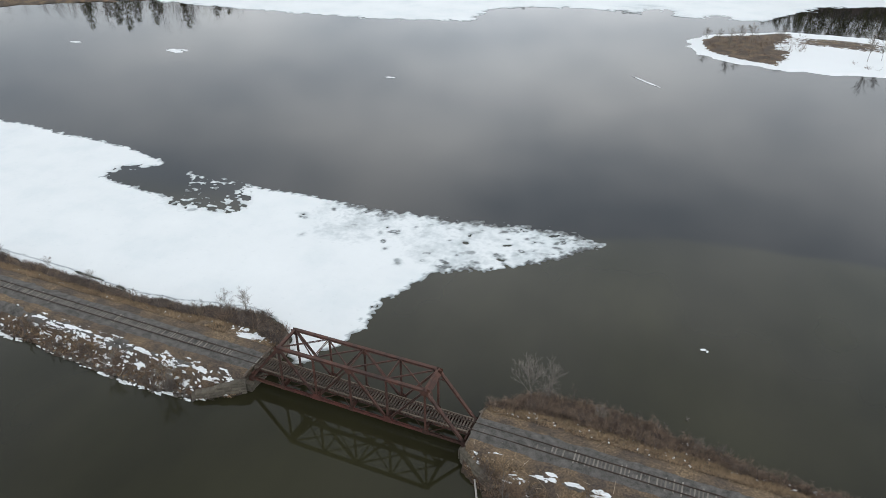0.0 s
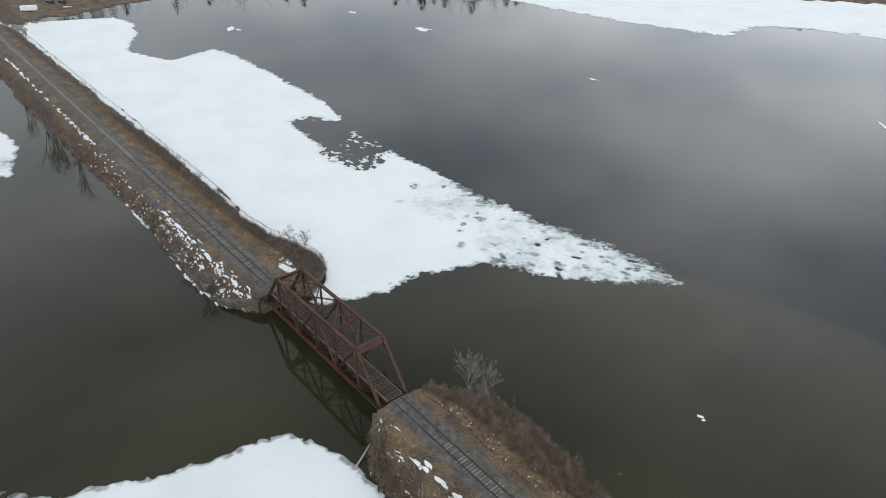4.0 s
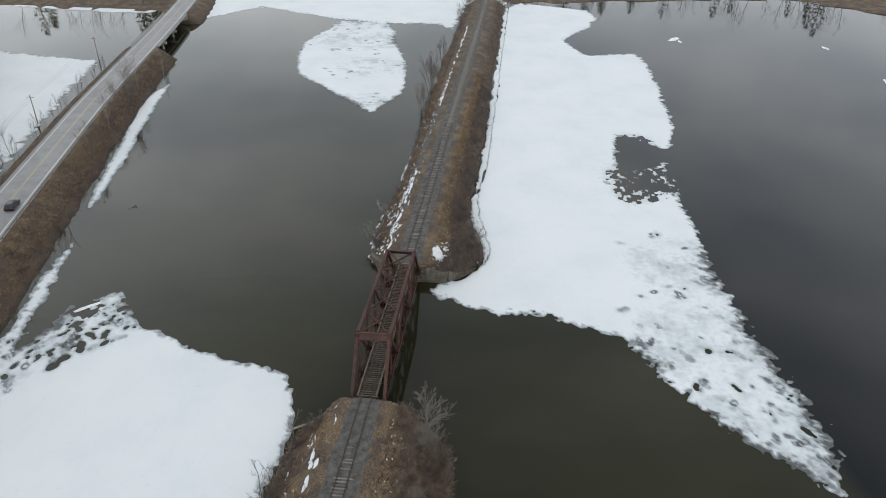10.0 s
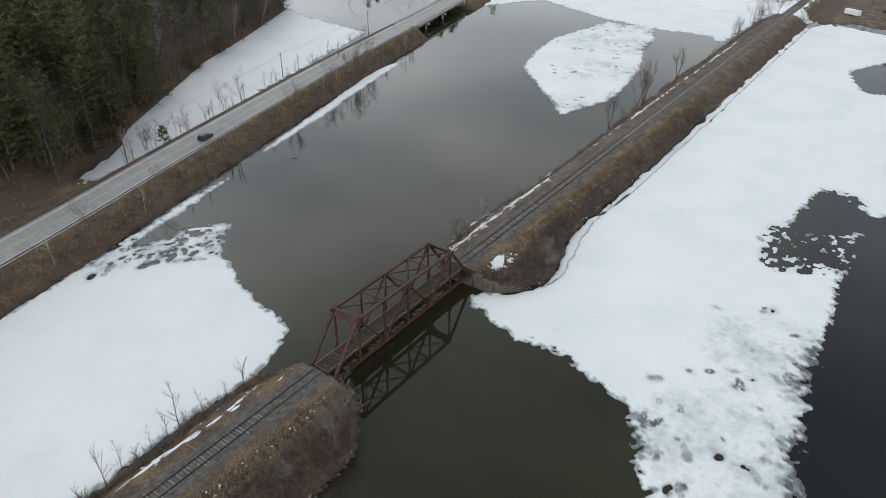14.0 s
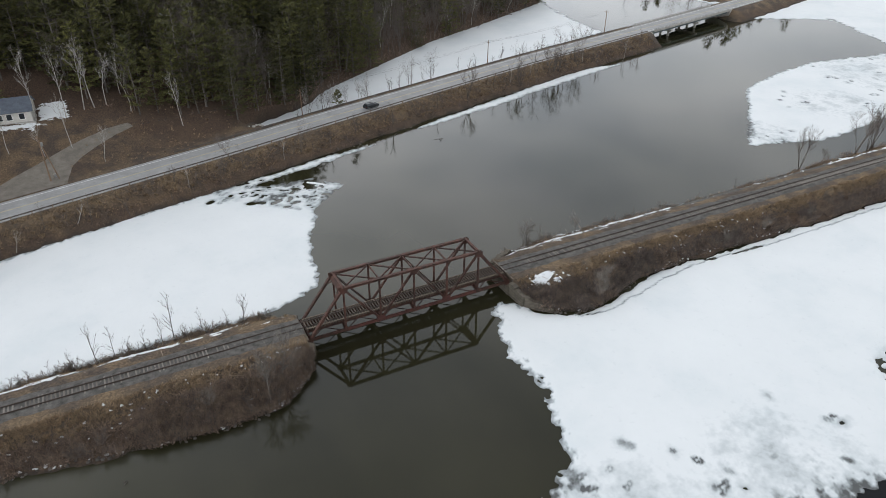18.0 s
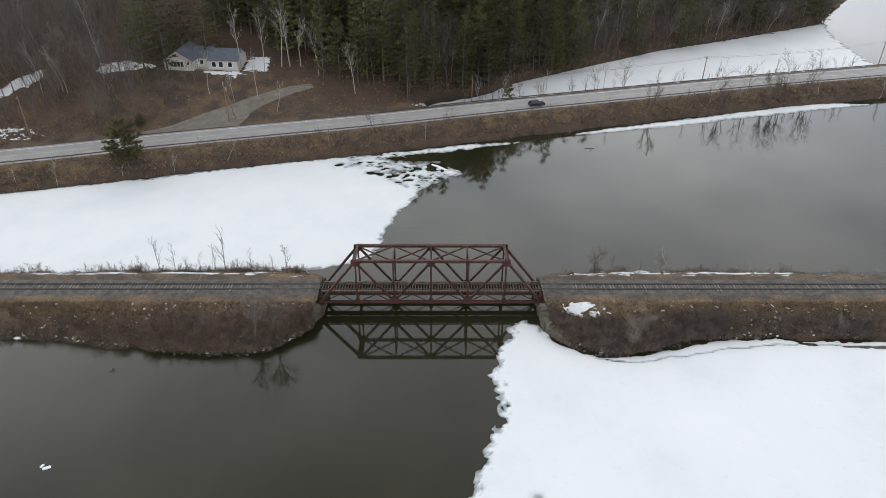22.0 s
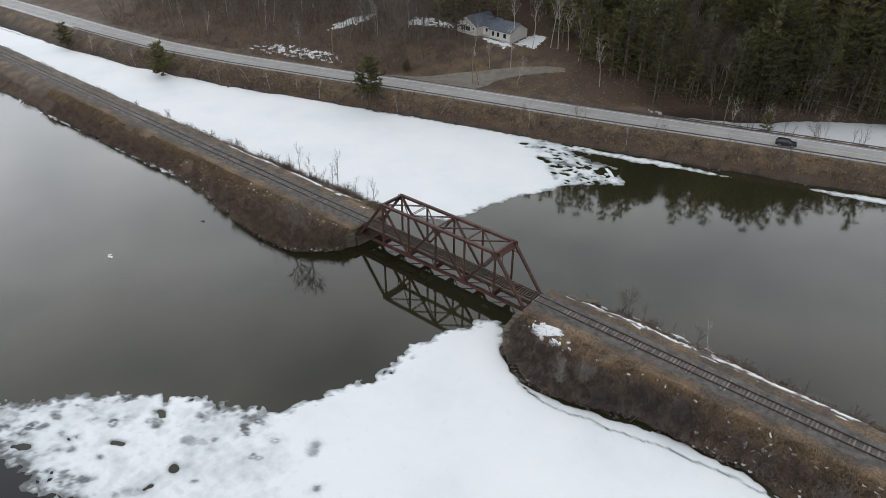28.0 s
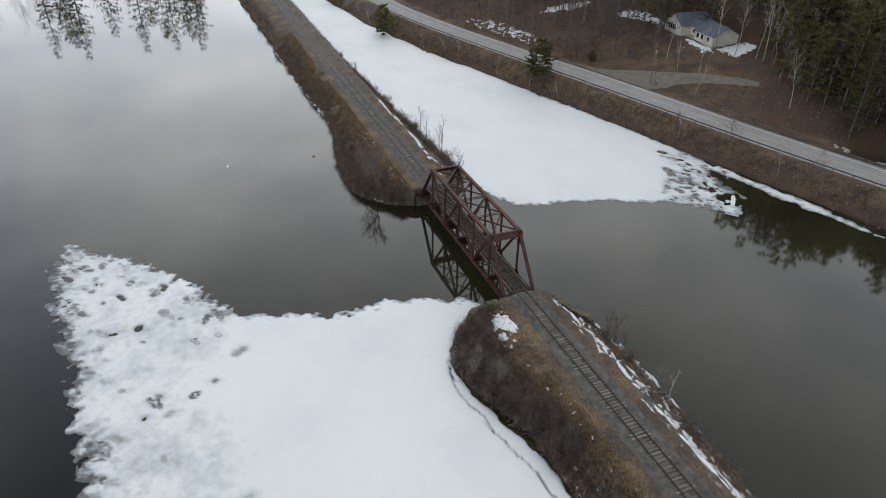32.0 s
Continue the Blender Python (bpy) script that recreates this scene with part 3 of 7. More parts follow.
def ice_sheet(name, poly, cell, ragged, label, rotten=(), seed=1, thick=0.14, broken=(), crack=None, slush=0.55, holes=1.0, gaping=0.2):
    """A floating sheet cut from a square lattice along its ragged outline. rotten: (x, y, radius, holes) zones of melt holes;
    broken: (x, y, radius) zones of loose pieces; crack: a function that gives the distance off shore, along which the sheet has parted."""
    pts = np.array(poly, float)
    x0, y0 = pts.min(0) - 4
    x1, y1 = pts.max(0) + 4
    gx, gy = np.arange(x0, x1 + cell, cell), np.arange(y0, y1 + cell, cell)
    X, Y = np.meshgrid(gx, gy)
    warp = (fbm(X / 7, Y / 7, seed) - 0.5) * 2
    lobes = (fbm(X / 2.3, Y / 2.3, seed + 5, 4) - 0.5) * 2
    grain = (fbm(X / 0.8, Y / 0.8, seed + 6, 3) - 0.5) * 2
    sd = polygon_distance(X, Y, poly)
    zone = np.zeros(X.shape)
    for zx, zy, zr, _ in rotten:
        zone = np.maximum(zone, 1 - smooth(zr * 0.5, zr, np.hypot(X - zx, Y - zy)))
    amp = ragged * (1 + 0.6 * zone)
    white = sd + amp * (warp * 0.7 + lobes * 1.1 + grain * 1.15)
    F = white + slush * (0.6 + 0.5 * lobes + 0.4 * zone)
    wet = 1 - smooth(-0.1, 0.8 + 1.3 * zone, white + grain * 0.35)
    wet = np.maximum(wet * (0.75 + 0.25 * zone), zone * (0.10 + 0.36 * smooth(0.40, 0.8, fbm(X / 3.4, Y / 3.4, seed + 4, 5))))
    rng = random.Random(seed)
    for bx, by, br in broken:
        k = 1 - smooth(br * 0.45, br, np.hypot(X - bx, Y - by))
        loose = (fbm(X / 1.6, Y / 1.0, seed + 12, 4) - 0.40 - 0.22 * k) * 7
        F = np.where(k > 0.02, np.minimum(F, loose + 2.6 * (1 - k)), F)
        wet = np.maximum(wet, k * 0.35)
    # grey sodden bands along the rim of the rotten zones
    soft_rim = (1 - smooth(0.5, 6.5, white)) * zone
    blots = smooth(0.46, 0.66, fbm(X / 2.2, Y / 2.2, seed + 21, 4))
    wet = np.maximum(wet, soft_rim * (0.26 + 0.55 * blots) + 0.30 * zone * smooth(0.56, 0.74, fbm(X / 1.5, Y / 1.5, seed + 22, 3)))
    for zx, zy, zr, count in rotten:
        for _ in range(count):
            a, r = rng.uniform(0, 6.283), zr * math.sqrt(rng.random())
            hx, hy = zx + r * math.cos(a), zy + r * math.sin(a)
            open_hole, ringed = rng.random() < gaping, rng.random() < 0.5
            turn = rng.gauss(0.2, 0.8)
            for lobe in range(1 + (rng.random() < 0.4) + (rng.random() < 0.25) * 2):
                size = rng.uniform(0.16, 0.40) * (1.7 if rng.random() < 0.15 else 1) * holes
                if lobe:
                    hx, hy = hx + rng.gauss(math.cos(turn), 0.4) * size * 2.0, hy + rng.gauss(math.sin(turn), 0.4) * size * 2.0
                ell = rng.uniform(1.0, 1.8)
                c, s = math.cos(turn), math.sin(turn)
                j0, i0 = int((hy - y0) / cell), int((hx - x0) / cell)
                m = int(4 / cell)
                if not (m < j0 < X.shape[0] - m and m < i0 < X.shape[1] - m):
                    continue
                box_ = (slice(j0 - m, j0 + m), slice(i0 - m, i0 + m))
                dx, dy = X[box_] - hx, Y[box_] - hy
                dist = np.hypot((dx * c + dy * s) / ell, dy * c - dx * s) + grain[box_] * 0.22 + lobes[box_] * 0.16
                if open_hole:
                    F[box_] = np.minimum(F[box_], (dist - size) * 1.2)
                    wet[box_] = np.maximum(wet[box_], 0.62 * (1 - smooth(size, size + 0.55, dist)))
                elif ringed:
                    wet[box_] = np.maximum(wet[box_], rng.uniform(0.7, 1.1) * np.exp(-((dist - size) / 0.26) ** 2))
                else:
                    wet[box_] = np.maximum(wet[box_], rng.uniform(0.45, 0.95) * (1 - smooth(size * 0.9, size + 0.5, dist)))
                wet[box_] = np.maximum(wet[box_], (1 - smooth(size * 0.8, size + rng.uniform(0.6, 1.8), dist)) * rng.uniform(0.2, 0.45))
    if crack:
        off = crack(X, Y + lobes * 0.45 + warp * 0.4)
        F = np.minimum(F, np.abs(off) - 0.02 - 0.35 * smooth(0.55, 0.8, fbm(X / 4, Y / 4, seed + 15)))
        wet = np.maximum(wet, 0.75 * (1 - smooth(0.05, 0.35, np.abs(off))))
        near = (np.abs(Y) < 20) & (X < -16)
        shore_gap = 0.35 + 0.75 * smooth(0.42, 0.75, fbm(X / 3, Y / 3, seed + 17)) + 0.6 * smooth(-32, -22, X)
        F[near] = np.minimum(F[near], (-height(X[near], Y[near]) - 0.05) / 0.35 - shore_gap[near])
    inside = F > 0
    count = inside[:-1, :-1].astype(int) + inside[1:, :-1] + inside[:-1, 1:] + inside[1:, 1:]
    used = np.zeros(X.shape, bool)
    for dj in (0, 1):
        for di in (0, 1):
            used[dj:X.shape[0] - 1 + dj, di:X.shape[1] - 1 + di] |= count > 0
    used &= inside
    index = np.full(X.shape, -1)
    index[used] = np.arange(used.sum())
    Z = thick * np.clip(0.30 + white * 0.5, 0.22, 1.0) + 0.03 * warp
    verts = np.stack([X[used], Y[used], Z[used]], 1).tolist()
    wets = wet[used].tolist()
    jj, ii = np.nonzero(count == 4)
    faces = np.stack([index[jj, ii], index[jj, ii + 1], index[jj + 1, ii + 1], index[jj + 1, ii]], 1).tolist()
    vid, rims = {}, []

    def crossing(j, i, jj_, ii_):
        k = (j, i, jj_, ii_) if (j, i) < (jj_, ii_) else (jj_, ii_, j, i)
        if k not in vid:
            a, b = F[j, i], F[jj_, ii_]
            t = a / (a - b)
            vid[k] = len(verts)
            verts.append((X[j, i] + (X[jj_, ii_] - X[j, i]) * t, Y[j, i] + (Y[jj_, ii_] - Y[j, i]) * t, thick * 0.2))
            wets.append(max(wet[j, i], wet[jj_, ii_]))
        return vid[k]

    for j, i in np.argwhere((count > 0) & (count < 4)).tolist():
        ring = ((j, i), (j, i + 1), (j + 1, i + 1), (j + 1, i))
        loop, cuts = [], []
        for k in range(4):
            p, q = ring[k], ring[(k + 1) % 4]
            if inside[p]:
                loop.append(int(index[p]))
            if inside[p] != inside[q]:
                c = crossing(*p, *q)
                loop.append(c)
                cuts.append(c)
        if len(loop) > 2:
            faces.append(loop)
            rims += list(zip(cuts[0::2], cuts[1::2]))
    low = {}
    for a, b in rims:
        for v in (a, b):
            if v not in low:
                low[v] = len(verts)
                verts.append((verts[v][0], verts[v][1], -0.12))
                wets.append(wets[v])
        faces.append([a, b, low[b], low[a]])
    ob = raw_mesh(name, verts, faces, ICE, soft=True)
    at = ob.data.attributes.new("wet", "FLOAT", "POINT")
    at.data.foreach_set("value", np.array(wets, np.float32))
    return tagged(ob, label, "ice", kind="structure")


def north_crack(x, y):
    """Distance from the line along which the shore ice has parted."""
    gap = np.interp(x, [-60, -42, -34, -29, -24, -19, -17.5], [2.2, 2.1, 1.9, 1.2, 0.4, -1.0, -6.0])
    return y - np.interp(x, NORTH_X, NORTH_W) - gap


ice_sheet("ice_north", [(-15.2, 5), (-9.8, 17), (-10.6, 25), (-8, 34), (-5, 41), (1, 44), (9, 48), (13, 52), (19, 57), (25, 65.3), (13, 67), (0, 64.5),
          (-20, 61.8), (-29, 59.8), (-41, 61), (-58, 60), (-84, 60), (-74, 47.5), (-88, 47), (-105, 49.5), (-94.5, 63), (-115, 67.7),
          (-146, 68.6), (-184, 70), (-201, 67), (-195, 46.5), (-209, 41), (-222, 38.5), (-250, 52), (-270, 57), (-287, 53), (-301, 19),
          (-280, 8.2), (-200, 8.2), (-129, 8.6), (-81, 8.5), (-55, 7.6), (-47, 8.6), (-40, 10.0), (-33, 12.4), (-26, 12.6), (-20, 9.4), (-17, 6.8)],
          0.34, 0.95, "white snow-covered ice sheet with a rotten grey pointed tip",
          ((14, 60, 14, 46), (-6, 56, 17, 34), (-30, 55, 15, 20), (-72, 53, 10, 20), (-1, 44.5, 4.5, 12), (18.5, 62, 3, 8)), 11, 0.14, ((-74, 54, 15), (-100, 54, 8), (-64, 50, 8)), north_crack)
ice_sheet("ice_south", [(19.8, -11.4), (26, -10.4), (35, -10.9), (49, -9.9), (72, -8.6), (104, -7.6), (150, -7), (226, -7.6), (300, -8), (300, -18), (236, -18), (172, -24),
          (112, -36.6), (87, -43.5), (65, -49.5), (41, -57), (28, -60.3), (15, -63.8), (0, -66.8), (-8, -69.4), (-23.5, -72), (-9, -67.6), (2, -64.6),
          (11, -61), (5, -58.2), (-1.6, -59), (-7, -52.5), (-2.5, -49.6), (2.4, -44), (4.4, -38), (7.4, -32), (9, -27), (10.2, -20), (12.2, -14.4)],
          0.36, 0.55, "white snow-covered ice sheet with melt holes at its tip", ((2, -53, 9.5, 60), (9, -57.5, 7, 34), (17, -59.5, 6, 14)), 23, 0.14, ((-1, -56, 4),), None, 0.55, 1.25, 0.42)
ice_sheet("ice_strip", [(-38.5, -77.4), (-65, -83.6), (-95, -92.5), (-132, -102.5), (-122, -103.2), (-109, -101.5), (-82, -92), (-46, -80.6)],
          0.4, 0.4, "narrow white ice strip along the road embankment", (), 31)
ice_sheet("ice_raft", [(-113.5, -26.5), (-135, -46), (-152, -61.5), (-172, -68), (-198, -72.5), (-224, -69), (-241, -67), (-243, -46), (-224, -38), (-206, -35), (-171, -24.5), (-136, -20.2)],
          0.6, 0.6, "large white ice raft with grey streaks", ((-125, -32, 10, 8), (-165, -38, 18, 10), (-205, -50, 25, 18), (-230, -55, 18, 16)), 41, 0.14, (), None, 0.55, 1.3, 0.04)
ice_sheet("ice_west", [(-229, -136), (-267, -116), (-246, -71), (-240, -40), (-243, -20), (-232, -12.5), (-300, -10.5), (-345, -20), (-345, -170), (-256, -152)],
          1.2, 1.8, "white ice along the western shore", (), 43)
ice_sheet("ice_pond", [(9, -95), (-12, -98), (-51, -110.5), (-88, -122), (-121, -133), (-156, -143), (-161, -180), (-169, -206), (-118, -180), (-84, -162), (-50, -139),
          (-24, -121), (-17, -112), (3, -101)], 0.7, 1.5, "white frozen pond between road and woods", (), 47)
ice_sheet("ice_far", [(-260, 236), (-200, 237), (-156, 240.5), (-111, 246), (-79, 257), (-78, 289), (-43, 305.5), (0, 308), (26, 306), (54, 312), (68, 334), (84, 358), (116, 372), (220, 385), (330, 440),
          (-340, 460), (-340, 330)], 2.2, 3.0, "white ice along the far shore", ((0, 312, 26, 20), (-60, 285, 20, 14)), 53, 0.14, ((4, 313, 14), (34, 311, 10), (-70, 284, 10)))
ice_sheet("ice_river", [(-243, -165), (-241, -185), (-246, -240), (-300, -260), (-300, -160)], 2.0, 1.5, "white ice on the river bank", (), 59)


def ice_floe(at, length, width, turn, seed):
    r = random.Random(seed)
    n = 18
    bm = bmesh.new()
    top = []
    for k in range(n):
        a = 6.283 * k / n
        q = 0.75 + 0.5 * r.random()
        top.append(bm.verts.new((length / 2 * q * math.cos(a), width / 2 * q * math.sin(a), 0.09)))
    f = bm.faces.new(top)
    ext = bmesh.ops.extrude_face_region(bm, geom=[f])
    bmesh.ops.translate(bm, vec=(0, 0, -0.2), verts=[v for v in ext["geom"] if isinstance(v, bmesh.types.BMVert)])
    bmesh.ops.recalc_face_normals(bm, faces=bm.faces)
    ob = part("ice_floe", bm, SNOW)
    ob.matrix_basis = pose(*at, 0, 0, turn)
    tagged(ob, "small white ice floe drifting on dark water", "ice floe", "floes on the lake")


for k, (fx, fy, fl, fw, ft) in enumerate([(-174, 156.5, 10, 3.4, -15), (-172, 159, 5, 1.6, 5), (-230, 88, 9, 3.0, -35), (-226, 90, 4, 2, 0), (-73.5, 158, 3.6, 1.2, 10), (-225, 151.5, 5, 2.0, 10),
                                          (16.5, 189, 13.5, 1.0, -42), (48.5, 35.6, 1.0, 0.5, 20), (49.2, 35.3, 0.6, 0.4, 60), (-96, -105.5, 1.2, 0.6, 10), (-1.8, -56, 5.6, 0.9, 136)]):
    ice_floe((fx, fy, 0.02), fl, fw, ft, 100 + k)


# ---- truss bridge ----
PANEL = 6.13
CHORD_Z, TOP_Z, SIDE = 2.05, 10.03, 2.45
bridge = empty("truss_bridge")
tagged(bridge, "rust-red riveted steel through-truss railway bridge on stone abutments", "bridge")
px = [-3 * PANEL + PANEL * k for k in range(7)]


def plates(bm, a, b, wide, deep, side_t=0.03, up=(0, 0, 1)):
    """A built-up member: two channels joined by lacing bars, open between."""
    m, length = beam_pose(a, b, up)
    for s in (-1, 1):
        box(bm, (length, side_t, deep), m @ Matrix.Translation((0, s * wide / 2, 0)))
        for e in (-1, 1):
            box(bm, (length, 0.09, 0.025), m @ Matrix.Translation((0, s * (wide / 2 - 0.045), e * deep / 2)))
    n = max(3, int(length / (wide * 1.1)))
    for k in range(n):
        xa, xb = -length / 2 + length * k / n, -length / 2 + length * (k + 1) / n
        for e in (-1, 1):
            s = 1 if k % 2 else -1
            p, q = m @ Vector((xa, -s * wide / 2, e * (deep / 2 + 0.012))), m @ Vector((xb, s * wide / 2, e * (deep / 2 + 0.012)))
            bar(bm, p, q, 0.07, 0.014, m.to_3x3() @ Vector((0, 0, 1)))


def truss_side(s):
    y = s * SIDE
    for k in range(1, 5):
        bm = bmesh.new()
        a, b = (px[k], y, TOP_Z), (px[k + 1], y, TOP_Z)
        m, length = beam_pose(a, b)
        box(bm, (length, 0.52, 0.03), m @ Matrix.Translation((0, 0, 0.2)))
        for q in (-1, 1):
            box(bm, (length, 0.03, 0.38), m @ Matrix.Translation((0, q * 0.2, 0)))
            box(bm, (length, 0.1, 0.025), m @ Matrix.Translation((0, q * 0.2, -0.19)))
        part("top_chord", bm, RUST, bridge)
    for k in range(6):
        bm = bmesh.new()
        plates(bm, (px[k], y, CHORD_Z), (px[k + 1], y, CHORD_Z), 0.42, 0.34)
        part("bottom_chord", bm, RUST_RED if 1 <= k <= 4 else RUST, bridge)
    for a, b in ((0, 1), (6, 5)):
        bm = bmesh.new()
        m, length = beam_pose((px[a], y, CHORD_Z), (px[b], y, TOP_Z))
        box(bm, (length + 0.2, 0.50, 0.03), m @ Matrix.Translation((0, 0, 0.18)))
        for q in (-1, 1):
            box(bm, (length + 0.1, 0.03, 0.34), m @ Matrix.Translation((0, q * 0.19, 0)))
        part("end_post", bm, RUST, bridge)
    for k in range(1, 6):
        bm = bmesh.new()
        plates(bm, (px[k], y, CHORD_Z), (px[k], y, TOP_Z - 0.15), 0.26, 0.24, 0.025, (1, 0, 0))
        part("vertical_post", bm, RUST, bridge)
    for a, b in ((1, 2), (3, 2), (3, 4), (5, 4)):
        bm = bmesh.new()
        plates(bm, (px[a], y, TOP_Z - 0.1), (px[b], y, CHORD_Z + 0.1), 0.30, 0.30, 0.028, (0, 1, 0))
        part("diagonal", bm, RUST, bridge)
    for k in range(7):
        z = CHORD_Z
        w, h = (1.5, 0.95) if k in (2, 4) else (0.8, 0.6)
        for q in (-0.24, 0.24):
            bm = bmesh.new()
            lo, hi = z - 0.22, z + h
            vs = [bm.verts.new((px[k] + dx, y + q, dz)) for dx, dz in ((-w / 2, lo), (w / 2, lo), (w / 2, z + 0.25), (w * 0.28, hi), (-w * 0.28, hi), (-w / 2, z + 0.25))]
            f = bm.faces.new(vs)
            r = bmesh.ops.extrude_face_region(bm, geom=[f])
            bmesh.ops.translate(bm, vec=(0, 0.02 if q > 0 else -0.02, 0), verts=[v for v in r["geom"] if isinstance(v, bmesh.types.BMVert)])
            bmesh.ops.recalc_face_normals(bm, faces=bm.faces)
            part("gusset_plate", bm, RUST_RED if k in (2, 4) else RUST, bridge)
    for k in (1, 3, 5):
        for q in (-0.23, 0.23):
            bm = bmesh.new()
            z, w, h = TOP_Z, 1.35, 0.85
            vs = [bm.verts.new((px[k] + dx, y + q, dz)) for dx, dz in ((-w / 2, z + 0.14), (-w / 2, z - 0.3), (-w * 0.25, z - h), (w * 0.25, z - h), (w / 2, z - 0.3), (w / 2, z + 0.14))]
            f = bm.faces.new(vs)
            r = bmesh.ops.extrude_face_region(bm, geom=[f])
            bmesh.ops.translate(bm, vec=(0, 0.02 if q > 0 else -0.02, 0), verts=[v for v in r["geom"] if isinstance(v, bmesh.types.BMVert)])
            bmesh.ops.recalc_face_normals(bm, faces=bm.faces)
            part("gusset_plate", bm, RUST, bridge)


for side in (-1, 1):
    truss_side(side)


def lattice_strut(bm, a, b, deep=0.34):
    """A light strut: two angle pairs with zigzag lacing between."""
    m, length = beam_pose(a, b)
    for e in (-1, 1):
        box(bm, (length, 0.14, 0.03), m @ Matrix.Translation((0, 0, e * deep / 2)))
        box(bm, (length, 0.025, 0.09), m @ Matrix.Translation((0, 0, e * (deep / 2 - 0.045))))
    n = max(4, int(length / (deep * 1.3)))
    for k in range(n):
        s = 1 if k % 2 else -1
        p = m @ Vector((-length / 2 + length * k / n, 0, -s * deep / 2))
        q = m @ Vector((-length / 2 + length * (k + 1) / n, 0, s * deep / 2))
        bar(bm, p, q, 0.06, 0.02)


for k in (2, 3, 4):
    bm = bmesh.new()
    lattice_strut(bm, (px[k], -SIDE, TOP_Z - 0.05), (px[k], SIDE, TOP_Z - 0.05))
    part("top_strut", bm, RUST, bridge)
for k in range(1, 5):
    for s in (-1, 1):
        bm = bmesh.new()
        lattice_strut(bm, (px[k] + 0.2, -s * (SIDE - 0.25), TOP_Z + 0.03 * s), (px[k + 1] - 0.2, s * (SIDE - 0.25), TOP_Z + 0.03 * s), 0.22)
        part("lateral_brace", bm, RUST, bridge)
for k, e in ((1, -1), (5, 1)):
    bm = bmesh.new()
    a, b = Vector((px[k], -SIDE - 0.25, TOP_Z)), Vector((px[k], SIDE + 0.25, TOP_Z))
    lean = Vector((px[0] - px[1], 0, CHORD_Z - TOP_Z)).normalized()
    lean.x *= -e
    box(bm, (0.03, 5.4, 0.95), Matrix.Translation(a.lerp(b, 0.5) + lean * 0.42) @ pose(0, 0, 0, 0, -math.degrees(math.atan2(lean.x, -lean.z))))
    box(bm, (0.40, 5.4, 0.03), Matrix.Translation(a.lerp(b, 0.5) + Vector((0, 0, 0.2))))
    box(bm, (0.22, 5.1, 0.03), Matrix.Translation(a.lerp(b, 0.5) + lean * 0.9))
    part("portal_strut", bm, RUST, bridge)
    for s in (-1, 1):
        bm = bmesh.new()
        p = Vector((px[k], s * (SIDE - 0.12), TOP_Z)) + lean * 2.1
        q = Vector((px[k], s * (SIDE - 1.15), TOP_Z)) + lean * 0.85
        bar(bm, p, q, 0.16, 0.12)
        part("knee_brace", bm, RUST, bridge)
for k in range(7):
    bm = bmesh.new()
    z = CHORD_Z + 0.35
    box(bm, (0.03, 4.7, 0.86), Matrix.Translation((px[k], 0, z)))
    for e in (-1, 1):
        box(bm, (0.3, 4.7, 0.04), Matrix.Translation((px[k], 0, z + e * 0.43)))
    part("floor_beam", bm, RUST, bridge)
for s in (-1, 1):
    for k in range(6):
        bm = bmesh.new()
        box(bm, (PANEL - 0.05, 0.025, 0.72), Matrix.Translation((px[k] + PANEL / 2, s * 0.95, 2.78)))
        for e in (-1, 1):
            box(bm, (PANEL - 0.05, 0.26, 0.03), Matrix.Translation((px[k] + PANEL / 2, s * 0.95, 2.78 + e * 0.36)))
        part("stringer", bm, RUST, bridge)
    for k in range(6):
        bm = bmesh.new()
        bar(bm, (px[k] + 0.2, -s * 2.3, CHORD_Z - 0.18 + 0.05 * s), (px[k + 1] - 0.2, s * 2.3, CHORD_Z - 0.18 + 0.05 * s), 0.13, 0.09)
        part("bottom_brace", bm, RUST, bridge)
for s in (-1, 1):
    for e in (-1, 1):
        bm = bmesh.new()
        box(bm, (0.75, 0.7, 0.22), Matrix.Translation((e * 18.35, s * SIDE, CHORD_Z - 0.30)), 0.02)
        box(bm, (0.4, 0.5, 0.2), Matrix.Translation((e * 18.35, s * SIDE, CHORD_Z - 0.14)), 0.02)
        part("bearing_shoe", bm, RUST, bridge)

# deck timbers lie on the stringers
DECK_Z = 3.16
bm = bmesh.new()
box(bm, (0.21, 3.05, 0.24), None, 0.015)
first = part("deck_tie", bm, DECK_WOOD, bridge)
TIES = int(36.6 / 0.47)
rt = random.Random(4)
first.matrix_basis = pose(-18.3, 0, DECK_Z + 0.12)
for k in range(1, TIES + 1):
    shared("deck_tie", first.data, pose(-18.3 + k * 36.6 / TIES, rt.uniform(-0.05, 0.05), DECK_Z + 0.12 + rt.uniform(-0.008, 0.008), 0, 0, rt.uniform(-0.6, 0.6)), bridge)
for s in (-1, 1):
    for k in range(6):
        bm = bmesh.new()
        box(bm, (PANEL - 0.03, 0.2, 0.15), Matrix.Translation((px[k] + PANEL / 2, s * 1.38, DECK_Z + 0.32)), 0.015)
        part("guard_timber", bm, GUARD_WOOD, bridge)

# ---- railway track ----
track = empty("railway_track")
tagged(track, "single railway track, rusty rails on weathered wooden ties", "track")


